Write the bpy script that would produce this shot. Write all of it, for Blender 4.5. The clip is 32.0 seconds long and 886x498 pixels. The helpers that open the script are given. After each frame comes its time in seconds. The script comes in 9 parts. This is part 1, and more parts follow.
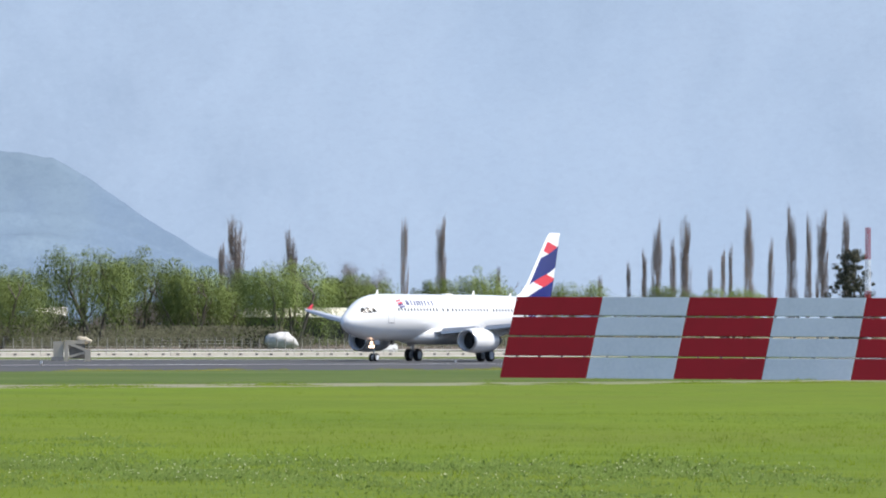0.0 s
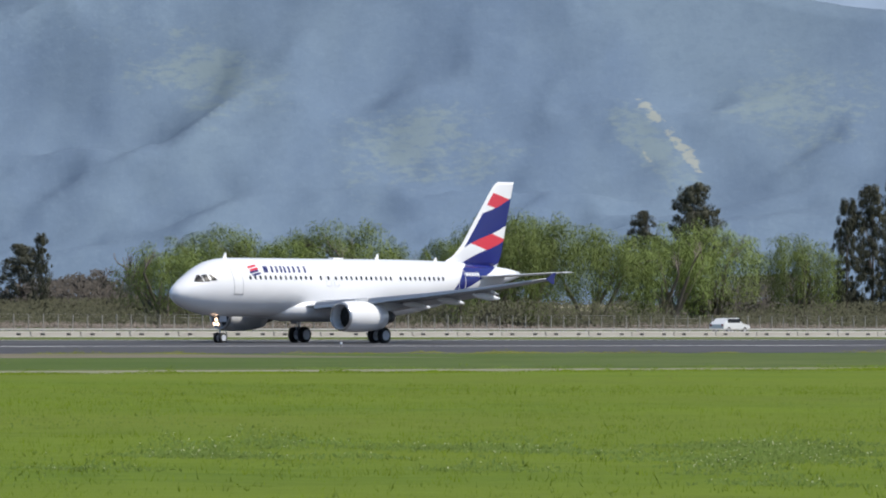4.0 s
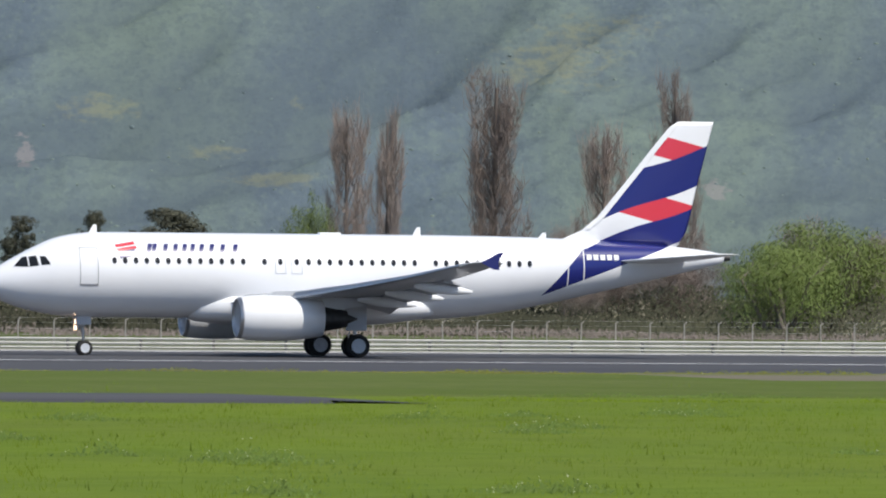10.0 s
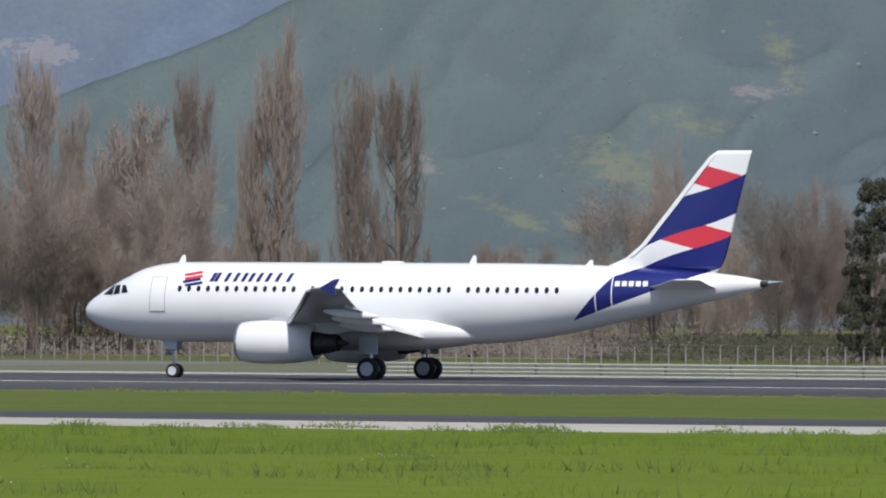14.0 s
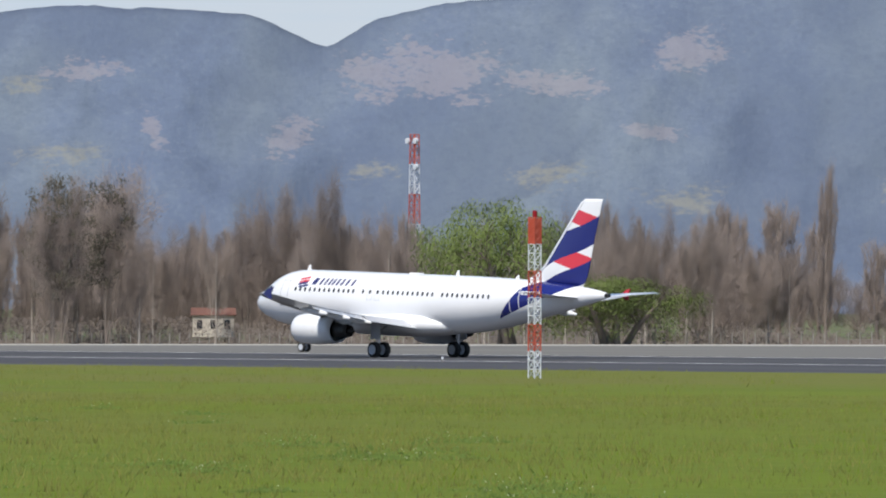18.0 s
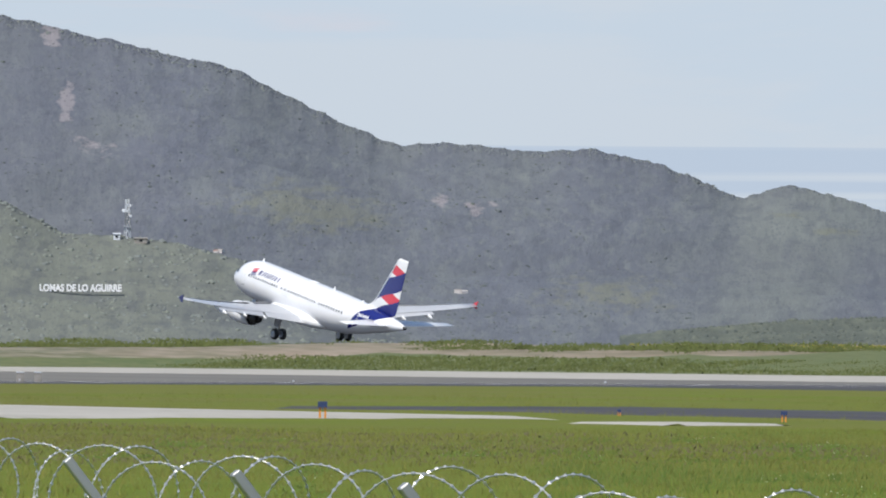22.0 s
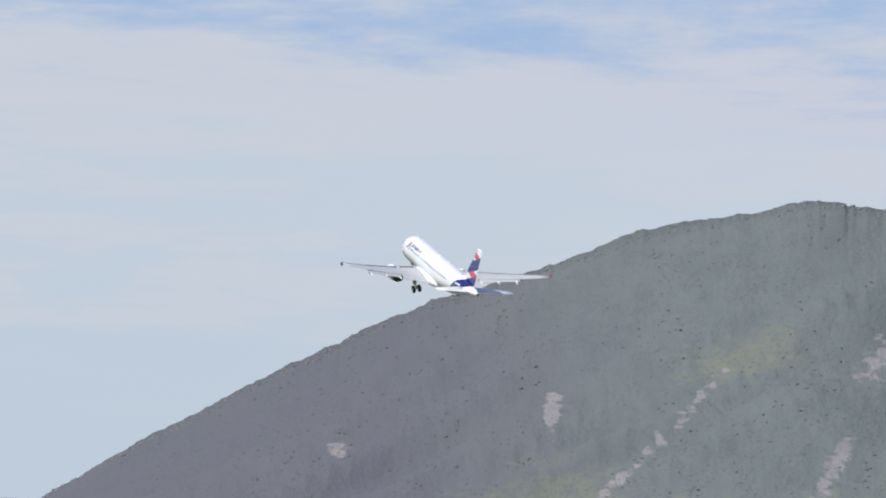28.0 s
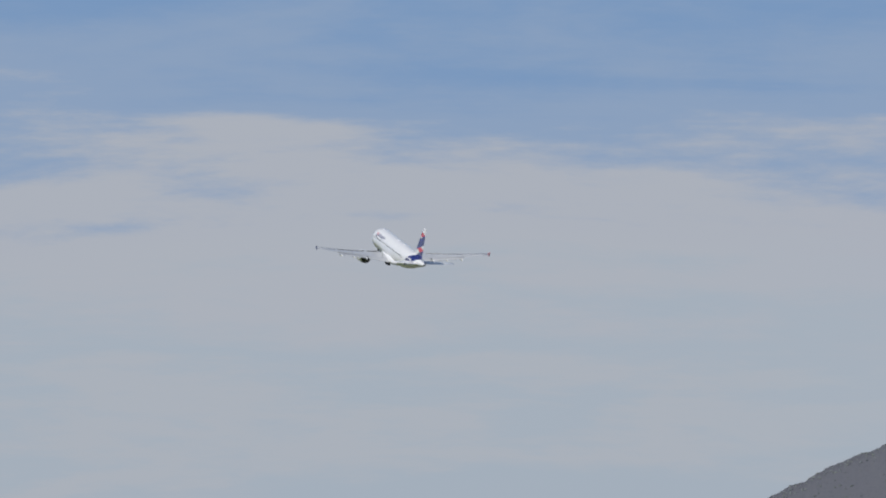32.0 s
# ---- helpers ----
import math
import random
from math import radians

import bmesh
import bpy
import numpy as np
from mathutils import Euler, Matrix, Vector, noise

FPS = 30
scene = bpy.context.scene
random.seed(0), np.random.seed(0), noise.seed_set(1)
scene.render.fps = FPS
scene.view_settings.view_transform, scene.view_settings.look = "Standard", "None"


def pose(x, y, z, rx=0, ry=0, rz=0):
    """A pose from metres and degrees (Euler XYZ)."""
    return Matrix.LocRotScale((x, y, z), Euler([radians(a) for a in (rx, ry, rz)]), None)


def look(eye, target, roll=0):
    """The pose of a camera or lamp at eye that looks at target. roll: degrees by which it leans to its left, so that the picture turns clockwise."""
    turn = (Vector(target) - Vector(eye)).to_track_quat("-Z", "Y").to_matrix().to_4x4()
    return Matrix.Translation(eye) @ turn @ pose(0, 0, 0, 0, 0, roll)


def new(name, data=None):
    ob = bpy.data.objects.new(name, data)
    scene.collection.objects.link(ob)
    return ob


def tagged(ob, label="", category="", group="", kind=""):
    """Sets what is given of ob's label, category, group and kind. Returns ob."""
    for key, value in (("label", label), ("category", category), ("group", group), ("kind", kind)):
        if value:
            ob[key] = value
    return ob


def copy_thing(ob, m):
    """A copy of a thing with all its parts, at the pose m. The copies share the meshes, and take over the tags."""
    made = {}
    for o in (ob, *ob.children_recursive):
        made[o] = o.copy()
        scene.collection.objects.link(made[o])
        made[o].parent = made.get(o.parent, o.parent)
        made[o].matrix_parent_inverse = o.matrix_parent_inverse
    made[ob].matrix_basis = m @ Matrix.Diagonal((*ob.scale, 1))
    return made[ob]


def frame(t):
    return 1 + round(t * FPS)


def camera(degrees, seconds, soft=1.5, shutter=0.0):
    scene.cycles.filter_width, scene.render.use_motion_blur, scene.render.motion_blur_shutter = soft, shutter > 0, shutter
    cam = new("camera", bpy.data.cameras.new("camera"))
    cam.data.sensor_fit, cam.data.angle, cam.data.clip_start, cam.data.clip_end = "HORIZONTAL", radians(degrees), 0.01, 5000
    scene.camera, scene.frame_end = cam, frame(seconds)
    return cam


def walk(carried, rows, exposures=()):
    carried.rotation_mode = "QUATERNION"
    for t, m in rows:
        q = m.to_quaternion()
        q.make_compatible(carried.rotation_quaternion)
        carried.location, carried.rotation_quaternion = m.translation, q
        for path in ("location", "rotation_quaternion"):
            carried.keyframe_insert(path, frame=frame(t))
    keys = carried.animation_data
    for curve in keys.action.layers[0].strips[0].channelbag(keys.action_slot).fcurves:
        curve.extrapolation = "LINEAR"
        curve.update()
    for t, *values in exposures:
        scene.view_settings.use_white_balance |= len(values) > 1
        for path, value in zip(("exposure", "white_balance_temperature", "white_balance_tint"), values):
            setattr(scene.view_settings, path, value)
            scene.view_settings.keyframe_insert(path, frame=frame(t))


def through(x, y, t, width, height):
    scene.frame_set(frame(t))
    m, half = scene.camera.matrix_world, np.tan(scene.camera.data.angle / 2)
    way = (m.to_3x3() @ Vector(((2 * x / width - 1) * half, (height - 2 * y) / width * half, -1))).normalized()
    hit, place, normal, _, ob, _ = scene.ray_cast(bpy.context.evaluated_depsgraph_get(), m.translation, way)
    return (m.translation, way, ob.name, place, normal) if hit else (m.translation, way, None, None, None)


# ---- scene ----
cam = camera(5.912, 32.0, soft=2.0)

EYE = (0.0, 0.0, 3.4)       # the spotter's lens, on a low bank outside the fence
RUNWAY_Y = 407.0            # the runway's centre line, parallel to x


def aim(yaw, pitch, roll):
    """Pose of the camera: degrees left of +y, degrees above level, degrees of lean."""
    a, e = radians(yaw), radians(pitch)
    target = (EYE[0] - math.sin(a) * math.cos(e), EYE[1] + math.cos(a) * math.cos(e), EYE[2] + math.sin(e))
    return look(EYE, target, roll)


walk(cam, [
    (0.0, aim(-58.114, 0.499, 0.28)), (0.5, aim(-57.496, 0.416, 0.28)), (1.0, aim(-56.818, 0.288, 0.27)), (1.5, aim(-55.762, 0.278, 0.29)),
    (2.0, aim(-54.746, 0.252, 0.31)), (2.5, aim(-53.755, 0.278, 0.30)), (3.0, aim(-52.573, 0.304, 0.28)), (3.5, aim(-50.892, 0.315, 0.30)),
    (4.0, aim(-49.145, 0.315, 0.31)), (4.5, aim(-47.444, 0.289, 0.31)), (5.0, aim(-45.474, 0.299, 0.28)), (5.5, aim(-43.357, 0.309, 0.24)),
    (6.0, aim(-41.064, 0.319, 0.28)), (6.5, aim(-38.561, 0.329, 0.34)), (7.0, aim(-35.452, 0.384, 0.39)), (7.5, aim(-32.341, 0.276, 0.44)),
    (8.0, aim(-29.116, 0.186, 0.50)), (8.5, aim(-25.987, 0.193, 0.48)), (9.0, aim(-22.230, 0.150, 0.43)), (9.5, aim(-18.668, 0.217, 0.41)),
    (10.0, aim(-14.843, 0.265, 0.47)), (10.5, aim(-9.868, 0.293, 0.45)), (11.0, aim(-4.790, 0.352, 0.41)), (11.5, aim(0.005, 0.387, 0.41)),
    (12.0, aim(4.214, 0.344, 0.39)), (12.5, aim(8.689, 0.411, 0.32)), (13.0, aim(13.716, 0.455, 0.26)), (13.5, aim(18.015, 0.417, 0.30)),
    (14.0, aim(22.171, 0.435, 0.35)), (14.5, aim(26.391, 0.454, 0.35)), (15.0, aim(30.421, 0.402, 0.33)), (15.5, aim(34.198, 0.350, 0.29)),
    (16.0, aim(37.734, 0.298, 0.24)), (16.5, aim(41.043, 0.246, 0.19)), (17.0, aim(43.929, 0.179, 0.17)), (17.5, aim(46.198, 0.288, 0.17)),
    (18.0, aim(48.468, 0.411, 0.17)), (18.5, aim(50.505, 0.396, 0.18)), (19.0, aim(52.553, 0.444, 0.19)), (19.5, aim(54.709, 0.476, 0.18)),
    (20.0, aim(56.250, 0.481, 0.19)), (20.5, aim(58.106, 0.466, 0.24)), (21.0, aim(59.522, 0.479, 0.29)), (21.5, aim(60.601, 0.534, 0.30)),
    (22.0, aim(61.682, 0.629, 0.31)), (22.5, aim(63.010, 0.711, 0.33)), (23.0, aim(64.115, 0.801, 0.34)), (23.5, aim(65.250, 0.960, 0.32)),
    (24.0, aim(66.157, 1.133, 0.28)), (24.5, aim(67.240, 1.312, 0.27)), (25.0, aim(68.054, 1.554, 0.28)), (25.5, aim(68.985, 1.689, 0.31)),
    (26.0, aim(69.858, 1.829, 0.33)), (26.5, aim(70.725, 2.214, 0.30)), (27.0, aim(71.385, 2.451, 0.30)), (27.5, aim(71.850, 2.554, 0.31)),
    (28.0, aim(72.204, 2.610, 0.33)), (28.5, aim(72.525, 2.707, 0.32)), (29.0, aim(72.829, 2.860, 0.28)), (29.5, aim(73.232, 3.011, 0.29)),
    (30.0, aim(73.678, 3.142, 0.32)), (30.5, aim(74.114, 3.224, 0.31)), (31.0, aim(74.541, 3.298, 0.30)), (31.5, aim(74.933, 3.404, 0.29)),
    (32.0, aim(75.315, 3.518, 0.29)), 
], exposures=[(0.0, 0.42), (0.5, 0.16), (1.2, 0.0), (9.8, 0.0), (11.0, -0.15), (12.5, -0.14), (15.0, -0.14), (17.0, 0.0), (26.0, 0.0), (29.0, -0.17), (30.0, -0.46), (32.0, -0.56)])

# ---- light ----
SUN_TO = Vector((0.30, -0.62, 0.95)).normalized()
sun_elev = math.asin(SUN_TO.z)
sun_rot = math.atan2(SUN_TO.x, SUN_TO.y)

world = bpy.data.worlds.new("sky")
scene.world = world
world.use_nodes = True
wn, wl = world.node_tree.nodes, world.node_tree.links
wn.clear()
w_out = wn.new("ShaderNodeOutputWorld")
w_bg = wn.new("ShaderNodeBackground")
w_sky = wn.new("ShaderNodeTexSky")
w_sky.sky_type = "NISHITA"
w_sky.sun_disc = False
w_sky.sun_elevation = sun_elev
w_sky.sun_rotation = sun_rot
w_sky.air_density, w_sky.dust_density, w_sky.ozone_density = 1.0, 1.2, 1.5
w_tc = wn.new("ShaderNodeTexCoord")
w_sep = wn.new("ShaderNodeSeparateXYZ")
wl.new(w_tc.outputs["Generated"], w_sep.inputs[0])
# thin high cloud: long streaks, thicker towards the horizon
w_map = wn.new("ShaderNodeMapping")
w_map.inputs["Scale"].default_value = (9, 9, 75)
wl.new(w_tc.outputs["Generated"], w_map.inputs["Vector"])
w_noise = wn.new("ShaderNodeTexNoise")
w_noise.inputs["Scale"].default_value = 1.0
w_noise.inputs["Detail"].default_value = 7
w_noise.inputs["Roughness"].default_value = 0.55
w_noise.inputs["Distortion"].default_value = 0.6
wl.new(w_map.outputs[0], w_noise.inputs["Vector"])
# the veil of haze and cloud: cool white low down, greyer above, opening to blue
w_wave = wn.new("ShaderNodeMath")
w_wave.operation = "MULTIPLY_ADD"
wl.new(w_noise.outputs[0], w_wave.inputs[0])
w_wave.inputs[1].default_value = 0.06
# small wisps within the veil
w_map3 = wn.new("ShaderNodeMapping")
w_map3.inputs["Scale"].default_value = (32, 32, 150)
wl.new(w_tc.outputs["Generated"], w_map3.inputs["Vector"])
w_wisp = wn.new("ShaderNodeTexNoise")
w_wisp.inputs["Scale"].default_value, w_wisp.inputs["Detail"].default_value, w_wisp.inputs["Roughness"].default_value = 1.0, 6, 0.65
wl.new(w_map3.outputs[0], w_wisp.inputs["Vector"])
w_small = wn.new("ShaderNodeMath")
w_small.operation = "MULTIPLY_ADD"
wl.new(w_wisp.outputs[0], w_small.inputs[0])
w_small.inputs[1].default_value = 0.034
wl.new(w_sep.outputs["Z"], w_small.inputs[2])
w_calm = wn.new("ShaderNodeMath")
w_calm.operation = "SUBTRACT"
wl.new(w_small.outputs[0], w_calm.inputs[0])
w_calm.inputs[1].default_value = 0.017
wl.new(w_calm.outputs[0], w_wave.inputs[2])
w_level = wn.new("ShaderNodeMapRange")
w_level.inputs["From Min"].default_value, w_level.inputs["From Max"].default_value = 0.030, 0.130
wl.new(w_wave.outputs[0], w_level.inputs["Value"])
w_ramp = wn.new("ShaderNodeValToRGB")
w_ramp.color_ramp.interpolation = "EASE"
stops = [(0.0, (0.63, 0.725, 0.82)), (0.28, (0.635, 0.715, 0.815)), (0.40, (0.605, 0.705, 0.825)), (0.50, (0.655, 0.70, 0.80)), (0.58, (0.615, 0.685, 0.82)), (0.66, (0.645, 0.68, 0.795)), (0.80, (0.38, 0.54, 0.82)), (1.0, (0.28, 0.47, 0.81))]
while len(w_ramp.color_ramp.elements) < len(stops):
    w_ramp.color_ramp.elements.new(0.5)
for el_, (pos, colour) in zip(w_ramp.color_ramp.elements, stops):
    el_.position, el_.color = pos, (*colour, 1)
wl.new(w_level.outputs[0], w_ramp.inputs[0])
# towards the climb-out the veil is a warmer white
w_ramp2 = wn.new("ShaderNodeValToRGB")
w_ramp2.color_ramp.interpolation = "EASE"
stops = [(0.0, (0.60, 0.685, 0.80)), (0.30, (0.58, 0.675, 0.80)), (0.39, (0.64, 0.695, 0.79)), (0.46, (0.59, 0.68, 0.80)), (0.57, (0.65, 0.695, 0.79)), (0.67, (0.645, 0.69, 0.79)), (0.80, (0.40, 0.55, 0.81)), (1.0, (0.29, 0.48, 0.81))]
while len(w_ramp2.color_ramp.elements) < len(stops):
    w_ramp2.color_ramp.elements.new(0.5)
for el_, (pos, colour) in zip(w_ramp2.color_ramp.elements, stops):
    el_.position, el_.color = pos, (*colour, 1)
wl.new(w_level.outputs[0], w_ramp2.inputs[0])
w_west = wn.new("ShaderNodeMapRange")
w_west.inputs["From Min"].default_value, w_west.inputs["From Max"].default_value = 0.36, 0.28
wl.new(w_sep.outputs["Y"], w_west.inputs["Value"])
w_veil = wn.new("ShaderNodeMix")
w_veil.data_type = "RGBA"
wl.new(w_west.outputs[0], w_veil.inputs[0])
wl.new(w_ramp.outputs[0], w_veil.inputs[6])
wl.new(w_ramp2.outputs[0], w_veil.inputs[7])
w_gain = wn.new("ShaderNodeVectorMath")
w_gain.operation = "SCALE"
w_gain.inputs["Scale"].default_value = 10.0
wl.new(w_veil.outputs[2], w_gain.inputs[0])
w_high = wn.new("ShaderNodeMapRange")
w_high.inputs["From Min"].default_value, w_high.inputs["From Max"].default_value = 0.12, 0.5
w_high.inputs["To Min"].default_value, w_high.inputs["To Max"].default_value = 0.94, 0.15
wl.new(w_sep.outputs["Z"], w_high.inputs["Value"])
w_mix = wn.new("ShaderNodeMix")
w_mix.data_type = "RGBA"
wl.new(w_high.outputs[0], w_mix.inputs[0])
wl.new(w_sky.outputs[0], w_mix.inputs[6])
wl.new(w_gain.outputs[0], w_mix.inputs[7])
# thin blue bands of distant haze just over the skyline
w_map2 = wn.new("ShaderNodeMapping")
w_map2.inputs["Scale"].default_value = (3, 3, 420)
wl.new(w_tc.outputs["Generated"], w_map2.inputs["Vector"])
w_band = wn.new("ShaderNodeTexNoise")
w_band.inputs["Scale"].default_value, w_band.inputs["Detail"].default_value = 1.0, 3
wl.new(w_map2.outputs[0], w_band.inputs["Vector"])
w_fade = wn.new("ShaderNodeMapRange")
w_fade.inputs["From Min"].default_value, w_fade.inputs["From Max"].default_value = 0.0230, 0.0243
w_fade.inputs["To Min"].default_value, w_fade.inputs["To Max"].default_value = 0.14, -0.45
wl.new(w_sep.outputs["Z"], w_fade.inputs["Value"])
w_sum = wn.new("ShaderNodeMath")
w_sum.operation = "ADD"
wl.new(w_band.outputs[0], w_sum.inputs[0])
wl.new(w_fade.outputs[0], w_sum.inputs[1])
w_cut = wn.new("ShaderNodeMapRange")
w_cut.interpolation_type = "SMOOTHSTEP"
w_cut.inputs["From Min"].default_value, w_cut.inputs["From Max"].default_value = 0.5, 0.62
w_cut.inputs["To Max"].default_value = 0.62
wl.new(w_sum.outputs[0], w_cut.inputs["Value"])
w_side = wn.new("ShaderNodeMapRange")
w_side.inputs["From Min"].default_value, w_side.inputs["From Max"].default_value = 0.36, 0.44
wl.new(w_sep.outputs["Y"], w_side.inputs["Value"])
w_here = wn.new("ShaderNodeMath")
w_here.operation = "MULTIPLY"
wl.new(w_cut.outputs[0], w_here.inputs[0])
wl.new(w_side.outputs[0], w_here.inputs[1])
w_far = wn.new("ShaderNodeMix")
w_far.data_type = "RGBA"
wl.new(w_here.outputs[0], w_far.inputs[0])
wl.new(w_mix.outputs[2], w_far.inputs[6])
w_far.inputs[7].default_value = (4.7, 5.8, 7.4, 1)
wl.new(w_far.outputs[2], w_bg.inputs[0])
w_bg.inputs[1].default_value = 0.095
wl.new(w_bg.outputs[0], w_out.inputs[0])

sun = new("sun", bpy.data.lights.new("sun", "SUN"))
sun.data.energy, sun.data.angle, sun.data.color = 4.2, radians(0.5), (1.0, 0.945, 0.87)
sun.matrix_world = look(SUN_TO * 300, (0, 0, 0))

# ---- materials ----
def mat(name, base, rough=0.8, metal=0.0, vary=None, scale=1.0, amount=0.5, bump=0.0, bump_scale=None, fine=None, coords="Object",
        stretch=(1, 1, 1), coat=0.0, per_object=0.0, gloss=0.5, patch=None, dry=None):
    """A Principled material: base colour, a second colour mixed in by noise (vary, scale per metre), fine grain, bump."""
    m = bpy.data.materials.new(name)
    m.use_nodes = True
    n, l = m.node_tree.nodes, m.node_tree.links
    b = n["Principled BSDF"]
    b.inputs["Roughness"].default_value, b.inputs["Metallic"].default_value = rough, metal
    b.inputs["Coat Weight"].default_value = coat
    b.inputs["Specular IOR Level"].default_value = gloss
    tc = n.new("ShaderNodeTexCoord")
    mp = n.new("ShaderNodeMapping")
    mp.inputs["Scale"].default_value = stretch
    l.new(tc.outputs[coords], mp.inputs["Vector"])
    col = None
    rgb = n.new("ShaderNodeRGB")
    rgb.outputs[0].default_value = (*base, 1)
    col = rgb.outputs[0]
    for second, sc, am, detail in ((vary, scale, amount, 5), (patch, scale * 0.35, 0.7, 6), (fine, scale * 9, 0.55, 3)):
        if second is None:
            continue
        t = n.new("ShaderNodeTexNoise")
        t.inputs["Scale"].default_value, t.inputs["Detail"].default_value = sc, detail
        l.new(mp.outputs[0], t.inputs["Vector"])
        r = n.new("ShaderNodeMapRange")
        r.inputs["From Min"].default_value, r.inputs["From Max"].default_value = 0.36, 0.66
        r.inputs["To Max"].default_value = am
        l.new(t.outputs[0], r.inputs["Value"])
        x = n.new("ShaderNodeMix")
        x.data_type = "RGBA"
        l.new(r.outputs[0], x.inputs[0])
        l.new(col, x.inputs[6])
        x.inputs[7].default_value = (*second, 1)
        col = x.outputs[2]
    if dry:
        # the field's own map of dry meadow
        a = n.new("ShaderNodeAttribute")
        a.attribute_name = "dry"
        x = n.new("ShaderNodeMix")
        x.data_type = "RGBA"
        l.new(a.outputs["Fac"], x.inputs[0])
        l.new(col, x.inputs[6])
        x.inputs[7].default_value = (*dry, 1)
        col = x.outputs[2]
    if per_object:
        oi = n.new("ShaderNodeObjectInfo")
        r = n.new("ShaderNodeMapRange")
        r.inputs["To Min"].default_value, r.inputs["To Max"].default_value = 1 - per_object, 1 + per_object
        l.new(oi.outputs["Random"], r.inputs["Value"])
        h = n.new("ShaderNodeHueSaturation")
        l.new(r.outputs[0], h.inputs["Value"])
        l.new(col, h.inputs["Color"])
        col = h.outputs[0]
    l.new(col, b.inputs["Base Color"])
    if bump:
        t = n.new("ShaderNodeTexNoise")
        t.inputs["Scale"].default_value, t.inputs["Detail"].default_value = bump_scale or scale * 6, 4
        l.new(mp.outputs[0], t.inputs["Vector"])
        bp = n.new("ShaderNodeBump")
        bp.inputs["Strength"].default_value, bp.inputs["Distance"].default_value = bump, 0.3
        l.new(t.outputs[0], bp.inputs["Height"])
        l.new(bp.outputs[0], b.inputs["Normal"])
    return m


def leaf_mat(name, base, second, through=0.35, field=0.0):
    """Foliage: colour varies from clump to clump, some light passes through."""
    m = bpy.data.materials.new(name)
    m.use_nodes = True
    n, l = m.node_tree.nodes, m.node_tree.links
    b = n["Principled BSDF"]
    b.inputs["Roughness"].default_value = 0.75
    b.inputs["Specular IOR Level"].default_value = 0.15
    g = n.new("ShaderNodeNewGeometry")
    oi = n.new("ShaderNodeObjectInfo")
    x = n.new("ShaderNodeMix")
    x.data_type = "RGBA"
    x.inputs[6].default_value, x.inputs[7].default_value = (*base, 1), (*second, 1)
    l.new(g.outputs["Random Per Island"], x.inputs[0])
    r = n.new("ShaderNodeMapRange")
    r.inputs["To Min"].default_value, r.inputs["To Max"].default_value = 0.75, 1.3
    l.new(oi.outputs["Random"], r.inputs["Value"])
    if field:
        # a wide growth shares its tone from place to place
        tc = n.new("ShaderNodeTexCoord")
        t = n.new("ShaderNodeTexNoise")
        t.inputs["Scale"].default_value, t.inputs["Detail"].default_value, t.inputs["Roughness"].default_value = field, 6, 0.7
        l.new(tc.outputs["Object"], t.inputs["Vector"])
        l.new(t.outputs[0], r.inputs["Value"])
        r.inputs["From Min"].default_value, r.inputs["From Max"].default_value = 0.32, 0.68
        r.inputs["To Min"].default_value, r.inputs["To Max"].default_value = 0.78, 1.2
    h = n.new("ShaderNodeHueSaturation")
    l.new(r.outputs[0], h.inputs["Value"])
    l.new(x.outputs[2], h.inputs["Color"])
    l.new(h.outputs[0], b.inputs["Base Color"])
    tr = n.new("ShaderNodeBsdfTranslucent")
    l.new(h.outputs[0], tr.inputs[0])
    ms = n.new("ShaderNodeMixShader")
    ms.inputs[0].default_value = through
    l.new(b.outputs[0], ms.inputs[1])
    l.new(tr.outputs[0], ms.inputs[2])
    l.new(ms.outputs[0], n["Material Output"].inputs[0])
    return m


